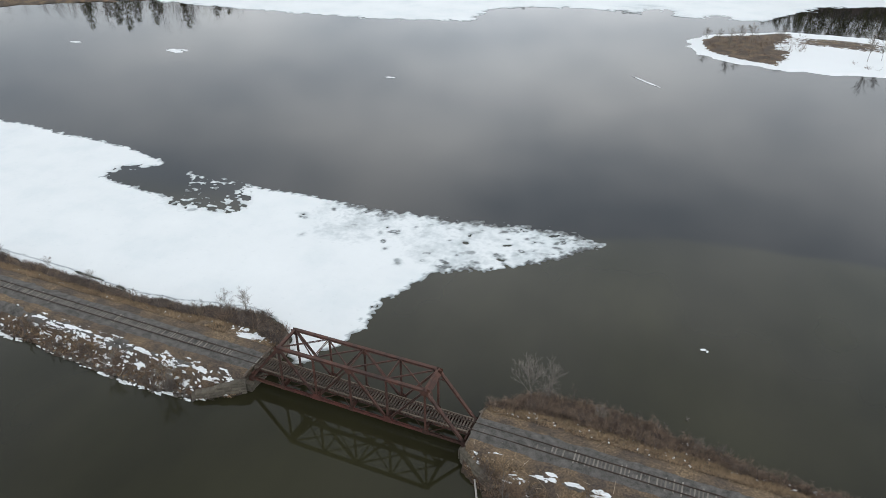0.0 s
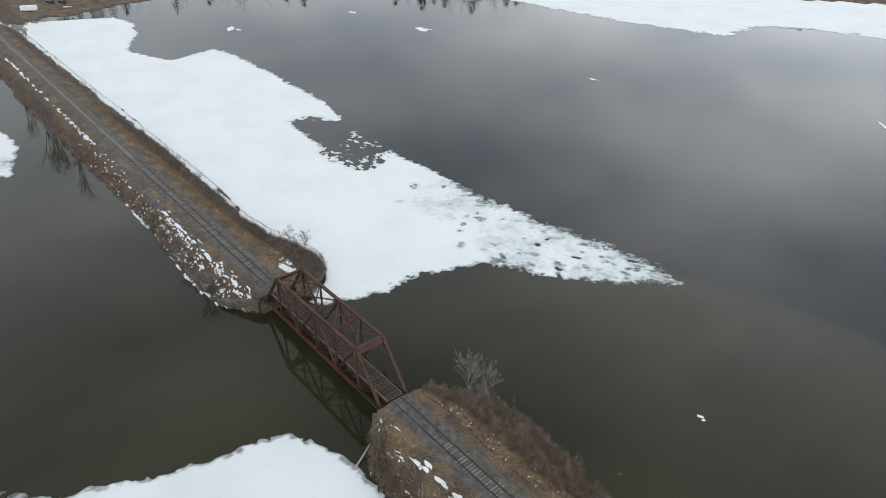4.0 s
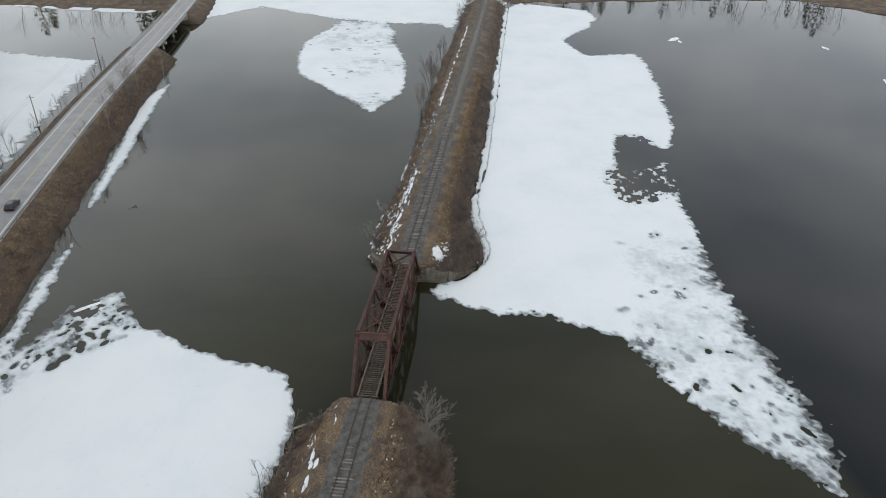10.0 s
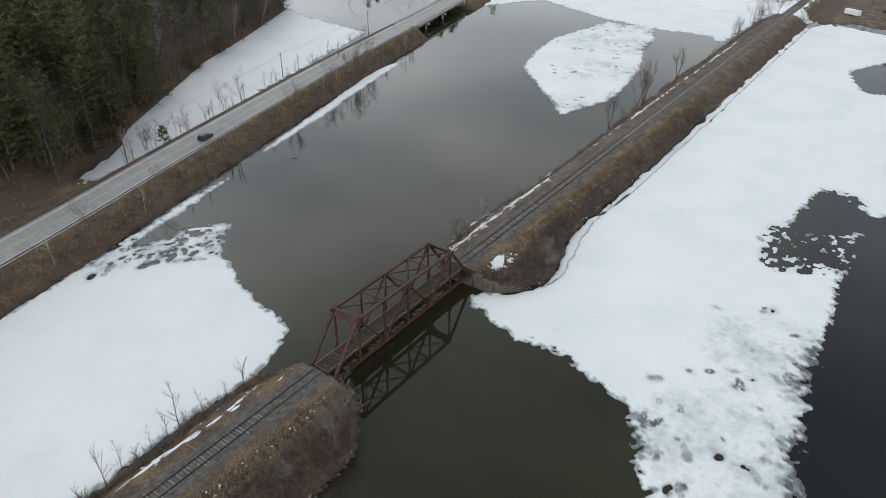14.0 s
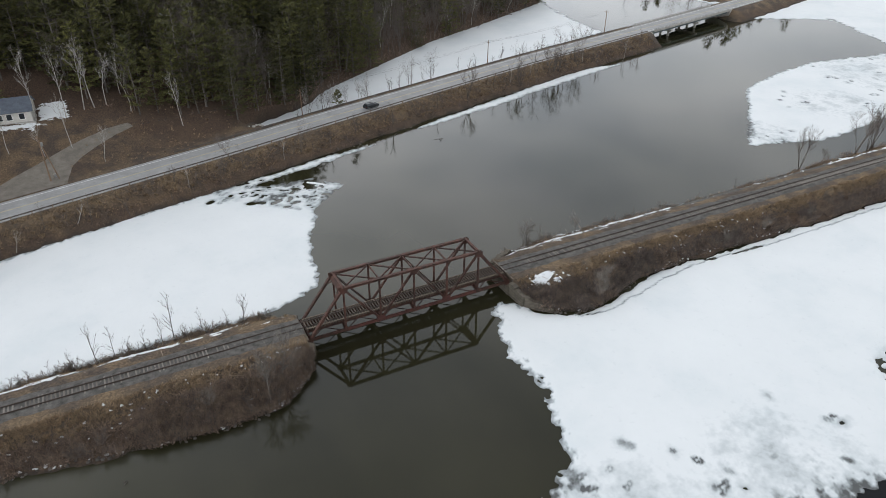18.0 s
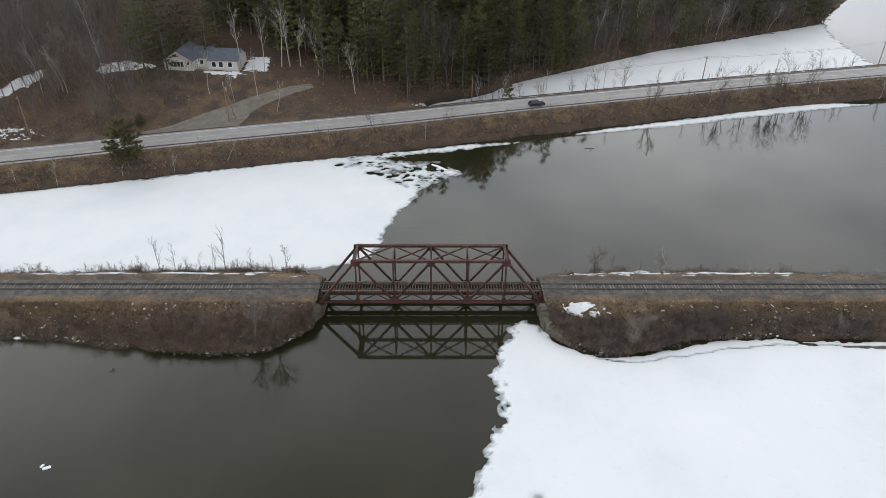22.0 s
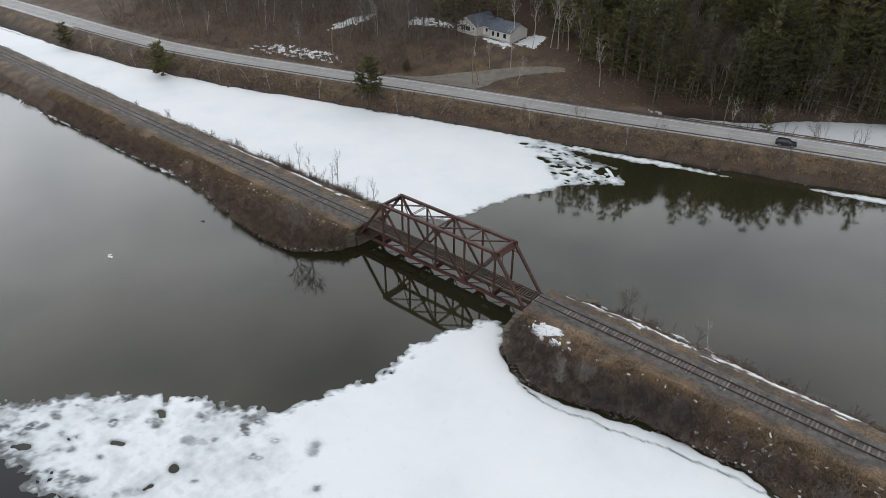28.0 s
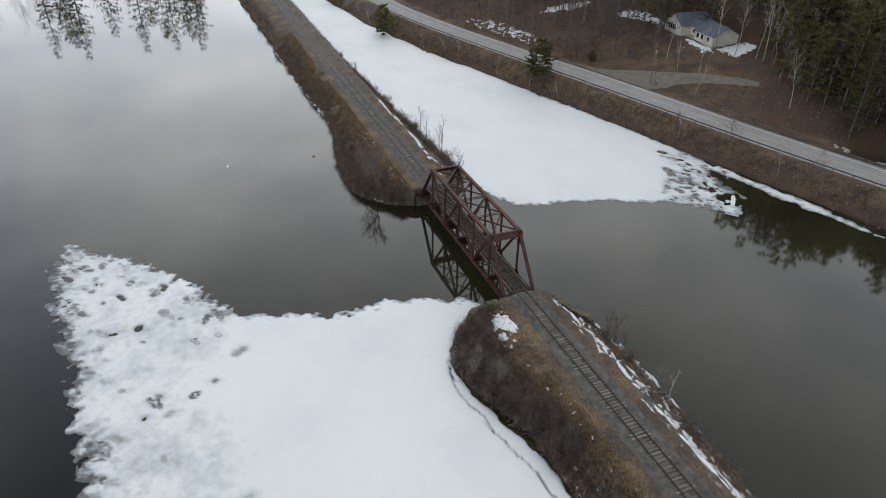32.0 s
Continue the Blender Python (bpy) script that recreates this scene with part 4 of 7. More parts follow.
def rail(bm, x0, x1, y, z):
    """A flat-bottomed rail as one swept profile."""
    prof = [(-0.07, 0), (0.07, 0), (0.07, 0.02), (0.012, 0.04), (0.012, 0.125), (0.036, 0.135), (0.036, 0.172), (-0.036, 0.172), (-0.036, 0.135), (-0.012, 0.125), (-0.012, 0.04), (-0.07, 0.02)]
    a = [bm.verts.new((x0, y + p, z + q)) for p, q in prof]
    b = [bm.verts.new((x1, y + p, z + q)) for p, q in prof]
    for k in range(len(prof)):
        j = (k + 1) % len(prof)
        bm.faces.new((a[k], a[j], b[j], b[k]))
    bm.faces.new(a[::-1])
    bm.faces.new(b)


RAIL_Z = DECK_Z + 0.245
for s in (-1, 1):
    for x0, x1 in ((-420, -160), (-160, -80), (-80, -18.4), (-18.4, 18.4), (18.4, 80), (80, 160), (160, 420)):
        bm = bmesh.new()
        rail(bm, x0, x1, s * 0.753, RAIL_Z)
        part("rail", bm, RAIL_STEEL, track)
bm = bmesh.new()
box(bm, (0.22, 2.6, 0.18), None, 0.015)
tie = part("tie", bm, TIE_WOOD, track)
TIE_Z = RAIL_Z - 0.092
spots = [s * (18.9 + 0.53 * k) for k in range(150) for s in (-1, 1)]
tie.matrix_basis = pose(spots[0], 0, TIE_Z)
for x in spots[1:]:
    shared("tie", tie.data, pose(x, rt.uniform(-0.06, 0.06), TIE_Z + rt.uniform(-0.075, 0.010), 0, 0, rt.uniform(-1.5, 1.5)), track)
verts, faces = [], []
for s in (-1, 1):
    for k in range(150, 560):
        x, n = s * (18.9 + 0.53 * k), len(verts)
        for dx in (-0.11, 0.11):
            for dy in (-1.3, 1.3):
                for dz in (-0.09, 0.09):
                    verts.append((x + dx, dy, TIE_Z + dz))
        faces += [[n + q for q in f] for f in ((0, 1, 3, 2), (4, 6, 7, 5), (0, 4, 5, 1), (2, 3, 7, 6), (1, 5, 7, 3))]
far_ties = raw_mesh("far_tie", verts, faces, TIE_WOOD, track)
far_ties["kind"] = "stuff"


def ballast_bed(x0, x1):
    """Gravel shoulders with a crown just under the tie tops."""
    n = int(abs(x1 - x0) / 0.8) + 1
    xs = np.linspace(x0, x1, n)
    ys = np.array([-5.3, -4.6, -3.6, -2.4, -1.9, -1.35, -0.95, -0.6, 0, 0.6, 0.95, 1.35, 1.9, 2.4, 3.4, 4.2, 4.9])
    zs = np.array([-0.95, -0.32, -0.1, -0.03, 0.05, 0.095, 0.085, 0.03, 0.03, 0.03, 0.085, 0.095, 0.05, -0.03, -0.1, -0.35, -0.85])
    X, Y = np.meshgrid(xs, ys)
    Z = TIE_Z + zs[:, None] + (fbm(X * 1.7, Y * 1.7, 6) - 0.5) * 0.09
    near = (1 - smooth(24, 34, X + (fbm(X / 3, Y, 4) - 0.5) * 6)) * (X > 0) + (1 - smooth(22, 27, -X)) * (X < 0)
    Z = Z + near * 0.075 * (np.abs(Y) < 1.2)
    Y = Y + (fbm(X / 2.2, Y / 3, 9) - 0.5) * 0.9 * (np.abs(Y) > 2.2)
    Y = np.where(np.abs(Y) > 2.2, np.sign(Y) * (2.2 + (np.abs(Y) - 2.2) * (0.45 + 0.55 * smooth(20, 32, np.abs(X)))), Y)
    Y = np.where((Y < -2.2) & (X < 0), Y - 0.25 * smooth(2.2, 4.6, -Y) * smooth(24, 34, -X), Y)
    i = (np.arange(len(ys) - 1)[:, None] * n + np.arange(n - 1)[None, :]).ravel()
    ob = raw_mesh("ballast", np.stack([X.ravel(), Y.ravel(), Z.ravel()], 1).tolist(), np.stack([i, i + 1, i + n + 1, i + n], 1).tolist(), BALLAST, soft=True)
    return tagged(ob, "grey crushed-stone ballast bed under the track", "ballast", kind="structure")


ballast_bed(-420, -19.0)
ballast_bed(19.0, 420)


# ---- abutments: coursed stone, block by block ----
def stone_wall(name, label, a, b, z0, top_a, top_b, thick, course=0.55, seed=1):
    """A masonry wall from a to b whose top may slope; every block is its own piece."""
    r = random.Random(seed)
    root = empty(name, (a[0], a[1], z0), math.degrees(math.atan2(b[1] - a[1], b[0] - a[0])))
    tagged(root, label, "abutment")
    length = math.hypot(b[0] - a[0], b[1] - a[1])
    meshes = []
    for _ in range(5):
        bm = bmesh.new()
        box(bm, (1, 1, 1), None, 0.04)
        for v in bm.verts:
            v.co += Vector((r.uniform(-0.02, 0.02), r.uniform(-0.05, 0.05), r.uniform(-0.02, 0.02)))
        me = bpy.data.meshes.new("stone_block")
        bm.to_mesh(me)
        bm.free()
        me.materials.append(STONE)
        meshes.append(me)
    n = max(2, int(length / 1.2))
    for k in range(n):
        t = (k + 0.5) / n
        top = top_a + (top_b - top_a) * t - z0 - 0.12
        if top > 0.1:
            bm = bmesh.new()
            box(bm, (length / n, thick * 0.86, top), Matrix.Translation(((k + 0.5) * length / n, 0, top / 2)))
            part("core", bm, STONE, root)
    z = 0.0
    while z < max(top_a, top_b) - z0 - 0.1:
        h = course * r.uniform(0.85, 1.15)
        x = -r.uniform(0, 0.5)
        while x < length:
            w = r.uniform(0.7, 1.5)
            x0, x1 = max(x, 0), min(x + w, length)
            top = top_a + (top_b - top_a) * ((x0 + x1) / 2 / length) - z0
            if x1 - x0 > 0.2 and z + h * 0.6 < top:
                shared("stone_block", meshes[r.randrange(5)], Matrix.Translation(((x0 + x1) / 2, r.uniform(-0.05, 0.05), z + h / 2)) @ Matrix.Diagonal((x1 - x0 - 0.03, thick, h - 0.03, 1)), root)
            x += w
        z += h
    return root


GREY_STONE = "weathered grey-brown stone masonry abutment at the water's edge"
for s in (-1, 1):
    stone_wall("bridge_abutment", GREY_STONE, (s * 18.55, -3.6), (s * 18.55, 3.6), -0.8, 1.66, 1.66, 1.3, 0.6, 5 + s)
    stone_wall("backwall", "stone wall behind the bridge end, under the track", (s * 19.35, -3.5), (s * 19.35, 3.5), 1.5, 3.0, 3.0, 0.5, 0.5, 15 + s)
    cap = empty("bridge_end_sill", (s * 19.05, 0.1, 3.06))
    tagged(cap, "pale weathered timber sill across the bridge end", "sill")
    for q in (-1, 0, 1):
        bm = bmesh.new()
        box(bm, (0.42, 2.42, 0.30), Matrix.Translation((0, q * 2.45, 0)), 0.03)
        part("timber", bm, GUARD_WOOD, cap)
stone_wall("wing_wall", "stone wing wall curving into the causeway bank", (-18.5, 3.7), (-18.7, 8.0), -0.8, 2.6, 2.2, 1.0, 0.6, 31)
stone_wall("wing_wall", "low stone wing wall at the foot of the brushy bank", (-18.8, 7.9), (-22.4, 11.6), -0.8, 2.0, 0.9, 1.0, 0.6, 35)
stone_wall("wing_wall", "stone wing wall with snow along its foot", (-18.7, -3.7), (-25.8, -8.4), -0.8, 2.8, 1.0, 1.0, 0.55, 32)
stone_wall("wing_wall", "stone wing wall beside the bridge end", (18.6, -3.7), (24.5, -7.6), -0.8, 2.9, 1.2, 1.0, 0.55, 33)
stone_wall("wing_wall", "short stone wing wall under the brush", (18.6, 3.7), (20.4, 6.6), -0.8, 2.9, 1.6, 1.0, 0.55, 34)


# ---- road, guard rails, road bridge ----
def ribbon(name, xs, d0, d1, z, material, parent=None, thick=0.0):
    """A strip that follows the road between two distances from its centre line."""
    xs = np.asarray(xs, float)
    sl = np.interp(xs, _rx, _slope)
    nx, ny = -sl / np.sqrt(1 + sl * sl), 1 / np.sqrt(1 + sl * sl)
    cy = road_y(xs)
    n = len(xs)
    rows = [(xs + nx * d, cy + ny * d, np.full(n, z)) for d in (d0, d1)]
    if thick:
        rows = [(rows[0][0], rows[0][1], np.full(n, z - thick)), rows[0], rows[1], (rows[1][0], rows[1][1], np.full(n, z - thick))]
    verts = np.concatenate([np.stack(r, 1) for r in rows])
    faces = []
    for k in range(len(rows) - 1):
        for i in range(n - 1):
            faces.append((k * n + i, k * n + i + 1, (k + 1) * n + i + 1, (k + 1) * n + i))
    return raw_mesh(name, verts.tolist(), faces, material, parent)


def road_point(x, d, z):
    sl = float(np.interp(x, _rx, _slope))
    q = math.sqrt(1 + sl * sl)
    return Vector((x - sl / q * d, float(road_y(x)) + d / q, z)), math.degrees(math.atan(sl))


ROAD_XS = np.arange(-400, 401, 4.0)
road = ribbon("road", ROAD_XS, -4.7, 4.7, ROAD_Z + 0.06, ASPHALT, None, 0.12)
tagged(road, "two-lane grey asphalt road with faded lines", "road", kind="structure")
ribbon("edge_line", ROAD_XS, 3.52, 3.72, ROAD_Z + 0.066, PAINT_WHITE, road, 0)
ribbon("edge_line", ROAD_XS, -3.72, -3.52, ROAD_Z + 0.066, PAINT_WHITE, road, 0)
ribbon("centre_line", ROAD_XS, 0.06, 0.21, ROAD_Z + 0.066, PAINT_YELLOW, road, 0)
ribbon("centre_line", ROAD_XS, -0.21, -0.06, ROAD_Z + 0.066, PAINT_YELLOW, road, 0)

bm = bmesh.new()
box(bm, (0.14, 0.14, 1.05), Matrix.Translation((0, 0, 0.28)), 0.01)
post_mesh = bpy.data.meshes.new("post")
bm.to_mesh(post_mesh)
bm.free()
post_mesh.materials.append(POLE_WOOD)


def guard_rail(x0, x1, d, label):
    root = empty("guard_rail")
    tagged(root, label, "guard rail")
    n = int(abs(x1 - x0) / 3.8)
    side = 1 if d > 0 else -1
    for k in range(n + 1):
        x = x0 + (x1 - x0) * k / n
        p, a = road_point(x, d, ROAD_Z)
        shared("post", post_mesh, pose(p.x, p.y, p.z, 0, 0, a), root)
        if k < n:
            q, _ = road_point(x0 + (x1 - x0) * (k + 1) / n, d, ROAD_Z)
            off = Vector((0, -side * 0.11, 0.62))
            bm = bmesh.new()
            m, length = beam_pose(p + off, q + off)
            for dz, tilt in ((0.105, 32), (0.035, -32), (-0.035, 32), (-0.105, -32)):
                box(bm, (length + 0.02, 0.012, 0.085), m @ Matrix.Translation((0, 0, dz)) @ pose(0, 0, 0, tilt))
            part("beam", bm, RAIL_BROWN, root)


guard_rail(-160, 200, 5.0, "brown weathered steel guard rail on posts along the lakeside road")
guard_rail(-160, 25, -5.0, "brown weathered steel guard rail on posts along the wooded road edge")

# road bridge over the inlet
rb = empty("road_bridge")
tagged(rb, "concrete road bridge with steel girders on concrete piers", "bridge")
BX = np.arange(-224, -160, 4.0)
ribbon("deck", BX, -5.4, 5.4, ROAD_Z + 0.03, CONCRETE, rb, 0.42)
for d in (-5.2, 5.2):
    ribbon("parapet", BX, d - 0.16, d + 0.16, ROAD_Z + 0.42, CONCRETE, rb, 0.38)
    for k in range(18):
        p, a = road_point(-223 + k * 3.6, d, ROAD_Z + 0.7)
        bm = bmesh.new()
        box(bm, (0.12, 0.12, 0.62), None, 0.01)
        ob = part("rail_post", bm, GALV, rb)
        ob.matrix_basis = pose(p.x, p.y, p.z, 0, 0, a)
    for z in (0.72, 0.98):
        ribbon("hand_rail", BX, d - 0.05, d + 0.05, ROAD_Z + z, GALV, rb, 0.1)
GIRDER = plain("girder_green_grey", (0.055, 0.075, 0.075), (0.11, 0.14, 0.135), 0.5, 0.7)
for d in (-4.2, -1.4, 1.4, 4.2):
    ribbon("girder", BX, d - 0.18, d + 0.18, ROAD_Z - 0.39, GIRDER, rb, 1.0)
for x in (-177, -197):
    p, a = road_point(x, 0, 0)
    bm = bmesh.new()
    box(bm, (1.3, 10.4, 0.9), Matrix.Translation((0, 0, ROAD_Z - 1.85)), 0.05)
    for q in (-3.6, 0, 3.6):
        bmesh.ops.create_cone(bm, cap_ends=True, segments=14, radius1=0.5, radius2=0.5, depth=5.0, matrix=Matrix.Translation((0, q, 0.0)))
    ob = part("pier", bm, CONCRETE, rb)
    ob.matrix_basis = pose(p.x, p.y, 0, 0, 0, a)
for x in (-162.5, -222.5):
    p, a = road_point(x, 0, 0)
    bm = bmesh.new()
    box(bm, (1.6, 11.0, 5.2), Matrix.Translation((0, 0, 1.1)), 0.05)
    ob = part("abutment", bm, CONCRETE, rb)
    ob.matrix_basis = pose(p.x, p.y, 0, 0, 0, a)


# ---- branching plants ----
def prisms(segments, sides=3):
    """Tapered prisms from (p, r, q, s) rows, as arrays of points and quads."""
    p = np.array([s[0] for s in segments], float)
    q = np.array([s[2] for s in segments], float)
    r = np.array([s[1] for s in segments], float)
    t = np.array([s[3] for s in segments], float)
    ax = q - p
    ax /= np.linalg.norm(ax, axis=1, keepdims=True) + 1e-9
    ref = np.where(np.abs(ax[:, 2:3]) > 0.9, np.array([[1.0, 0, 0]]), np.array([[0, 0, 1.0]]))
    u = np.cross(ax, ref)
    u /= np.linalg.norm(u, axis=1, keepdims=True) + 1e-9
    v = np.cross(ax, u)
    n = len(segments)
    verts = np.zeros((n, sides * 2, 3))
    for k in range(sides):
        a = 2 * math.pi * k / sides
        o = u * math.cos(a) + v * math.sin(a)
        verts[:, k] = p + o * r[:, None]
        verts[:, sides + k] = q + o * t[:, None]
    faces = np.zeros((n, sides, 4), np.int64)
    base = np.arange(n)[:, None] * sides * 2
    for k in range(sides):
        j = (k + 1) % sides
        faces[:, k] = base + np.array([[k, j, sides + j, sides + k]])
    return verts.reshape(-1, 3), faces.reshape(-1, 4)


def slivers(segments, seed=1):
    """Thin tapered twigs, one narrow blade each."""
    r = np.random.RandomState(seed)
    p = np.array([s[0] for s in segments], float)
    q = np.array([s[2] for s in segments], float)
    w = np.array([s[1] for s in segments], float)[:, None] * 1.35
    ax = q - p
    ax /= np.linalg.norm(ax, axis=1, keepdims=True) + 1e-9
    u = np.cross(ax, r.normal(size=p.shape))
    u /= np.linalg.norm(u, axis=1, keepdims=True) + 1e-9
    v = np.stack([p - u * w, p + u * w, q], 1).reshape(-1, 3)
    return v, np.arange(len(v)).reshape(-1, 3)


def fast_mesh(name, verts, faces, material):
    me = bpy.data.meshes.new(name)
    verts, faces = np.asarray(verts, np.float32), np.asarray(faces, np.int32)
    me.vertices.add(len(verts))
    me.vertices.foreach_set("co", verts.ravel())
    me.loops.add(faces.size)
    me.loops.foreach_set("vertex_index", faces.ravel())
    me.polygons.add(len(faces))
    me.polygons.foreach_set("loop_start", np.arange(0, faces.size, faces.shape[1], dtype=np.int32))
    me.update(calc_edges=True)
    me.validate()
    me.materials.append(material)
    return me


def direction(r, base, spread):
    v = Vector(base).normalized()
    w = Vector((r.gauss(0, 1), r.gauss(0, 1), r.gauss(0, 1)))
    w -= v * w.dot(v)
    w = w.normalized() if w.length > 1e-5 else Vector((1, 0, 0))
    return (v * math.cos(spread) + w * math.sin(spread)).normalized()


def grow(r, p, d, length, radius, level, out, kids, upward=0.25, bend=0.16):
    """One limb in short bent pieces; its children spring from its outer part."""
    pieces = 5 if level == 0 else (3 if level == 1 else (2 if level == 2 else 1))
    spots = []
    for k in range(pieces):
        q = p + d * (length / pieces)
        r0, r1 = radius * (1 - k / pieces * 0.75), radius * (1 - (k + 1) / pieces * 0.75)
        out[min(level, 2)].append((tuple(p), max(r0, 0.012), tuple(q), max(r1, 0.010)))
        spots.append((p.copy(), q.copy(), r1, (k + 0.5) / pieces, d.copy()))
        d = (direction(r, d, abs(r.gauss(0, bend))) + Vector((0, 0, upward * 0.12))).normalized()
        p = q
    if level < len(kids):
        count, start, angle, ratio = kids[level]
        for k in range(count):
            t = start + (1 - start) * (k + r.random()) / count
            a, b, rr, _, dd = spots[min(int(t * pieces), pieces - 1)]
            at = a.lerp(b, (t * pieces) % 1.0)
            nd = (direction(r, dd, angle * r.uniform(0.7, 1.25)) + Vector((0, 0, upward))).normalized()
            grow(r, at, nd, length * ratio * r.uniform(0.7, 1.2) * (1.25 - 0.6 * t), rr * 0.62 + 0.006, level + 1, out, kids, upward, bend)


def bare_template(seed, tall, kids, radius, bark, twig, name, stems=1, lean=0.05, upward=0.25):
    """trunk and crown meshes of a leafless tree."""
    r = random.Random(seed)
    out = [[], [], []]
    for k in range(stems):
        d = direction(r, (0, 0, 1), lean * (1 + 2.2 * (stems > 1)))
        grow(r, Vector((r.uniform(-0.25, 0.25) * (stems > 1), r.uniform(-0.25, 0.25) * (stems > 1), -0.3)), d, tall * r.uniform(0.85, 1), radius, 0, out, kids, upward)
    tv, tf = prisms(out[0], 5)
    lv, lf = prisms(out[1], 3)
    lf = np.concatenate([lf[:, [0, 1, 2]], lf[:, [0, 2, 3]]])
    cv, cf = slivers(out[2], seed)
    return fast_mesh("trunk", tv, tf, bark), fast_mesh("crown", np.concatenate([lv, cv]), np.concatenate([lf, cf + len(lv)]), twig)


WOODLAND = ((11, 0.28, 0.70, 0.50), (6, 0.25, 0.70, 0.5), (6, 0.15, 0.75, 0.55))
SLENDER = ((10, 0.42, 0.55, 0.34), (6, 0.25, 0.6, 0.45), (5, 0.2, 0.7, 0.5))
BUSHY = ((19, 0.34, 0.85, 0.50), (7, 0.25, 0.7, 0.5), (6, 0.2, 0.7, 0.5))
SAPLING = ((9, 0.25, 0.6, 0.30), (5, 0.2, 0.6, 0.5))
DEAD = ((5, 0.45, 0.8, 0.32), (3, 0.3, 0.7, 0.45))
bare_kinds = [bare_template(200 + k, (15.5, 13.5, 16.5, 12.5, 14.5)[k], WOODLAND, (0.13, 0.11, 0.14, 0.10, 0.12)[k], BARK, TWIG, "bare", (1, 2, 1, 3, 1)[k], 0.10, 0.16) for k in range(5)]
birch_kinds = [bare_template(220 + k, 14.5, SLENDER, 0.13, BIRCH, BIRCH, "birch", 1, 0.09) for k in range(3)]
bushy_kinds = [bare_template(240 + k, 5.4, BUSHY, 0.060, PALE_TWIG, PALE_TWIG, "bushy", 1, 0.07, 0.20) for k in range(3)]
sapling_kinds = [bare_template(260 + k, 5.0, SAPLING, 0.05, BARK, TWIG, "sapling", 1, 0.06) for k in range(3)]
dead_kinds = [bare_template(280 + k, 5.0, DEAD, 0.08, BIRCH, BIRCH, "dead", 1, 0.1) for k in range(2)]
clump_kinds = [bare_template(290 + k, 9.5, SLENDER, 0.10, BARK, TWIG, "clump", 4, 0.08) for k in range(2)]


def pine_template(seed, tall, wide, bottom=0.18, dense=1.0, blade=1.0, step=0.85, needle=None):
    """A pine: whorls of limbs, each with flat plumes of needle blades and gaps between the layers."""
    r = random.Random(seed)
    trunk, limbs, blades = [], [], []
    p = Vector((0, 0, -0.3))
    thick = 0.0115 * tall
    for k in range(5):
        q = Vector((r.uniform(-0.12, 0.12) * k, r.uniform(-0.12, 0.12) * k, tall * (k + 1) / 5))
        trunk.append((tuple(p), thick * (1 - k / 5.4), tuple(q), thick * (1 - (k + 1) / 5.4)))
        p = q
    z = tall * bottom
    while z < tall * 0.985:
        t = z / tall
        reach = wide * (1 - t) ** 0.7 * (0.6 + 0.4 * min(1, max(t - bottom, 0) / 0.22)) + 0.12 * wide * r.random()
        first = r.uniform(0, 6.283)
        count = r.randint(4, 6)
        for k in range(count):
            if r.random() < 0.10:
                continue
            a = first + 6.283 * k / count + r.uniform(-0.4, 0.4)
            length = reach * r.uniform(0.6, 1.2)
            d = Vector((math.cos(a), math.sin(a), r.uniform(-0.10, 0.20) + 0.35 * t))
            side = Vector((-math.sin(a), math.cos(a), 0))
            base = Vector((0, 0, z + r.uniform(-0.25, 0.25)))
            tip = base + d * length
            limbs.append((tuple(base), thick * 0.2, tuple(tip), 0.012))
            for j in range(max(3, int((2.0 + length * 2.3) * dense))):
                f = r.uniform(0.25, 1.03)
                c = base.lerp(tip, f) + side * r.gauss(0, 0.22) * length * (0.35 + 0.4 * f) + Vector((0, 0, r.uniform(-0.1, 0.12)))
                for _ in range(5):
                    e = (d * r.uniform(0.1, 1.0) + side * r.gauss(0, 0.7) + Vector((0, 0, r.uniform(-0.12, 0.6)))).normalized() * r.uniform(0.45, 0.95) * blade
                    s = Vector((r.gauss(0, 1), r.gauss(0, 1), r.gauss(0, 0.4))).normalized() * 0.15 * blade
                    blades.append((c - s, c + s, c + e))
        z += step * r.uniform(0.75, 1.25)
    tv, tf = prisms(trunk + limbs, 4)
    bv = np.array([[tuple(v) for v in b] for b in blades]).reshape(-1, 3)
    return fast_mesh("trunk", tv, tf, BARK), fast_mesh("crown", bv, np.arange(len(bv)).reshape(-1, 3), needle or NEEDLE)


pine_kinds = [pine_template(300 + k, (21, 19, 22, 18)[k], (5.4, 5.8, 4.4, 5.0)[k], (0.08, 0.05, 0.12, 0.06)[k], 0.85, 1.15, (1.55, 1.4, 1.5, 1.3)[k]) for k in range(4)]
small_pines = [pine_template(320 + k, 8.0, 3.9, 0.16, 2.0, 0.9, 0.62, YOUNG_NEEDLE) for k in range(2)]
light_pines = [pine_template(330 + k, 19, 5.2, 0.15, 1.0, 1.2, 1.35, YOUNG_NEEDLE) for k in range(2)]


def plant(name, meshes, x, y, size, turn, label, category, group="", lean=(0, 0), z=None):
    root = empty(name)
    zz = ground_at(x, y) if z is None else z
    root.matrix_basis = pose(x, y, zz - 0.05, lean[0], lean[1], turn) @ Matrix.Scale(size, 4)
    for me in meshes:
        shared(me.name.split(".")[0], me, Matrix(), root)
    return tagged(root, label, category, group)


# wooded hillside: individual trees in front, joined woods behind
rf = random.Random(77)
placed = []


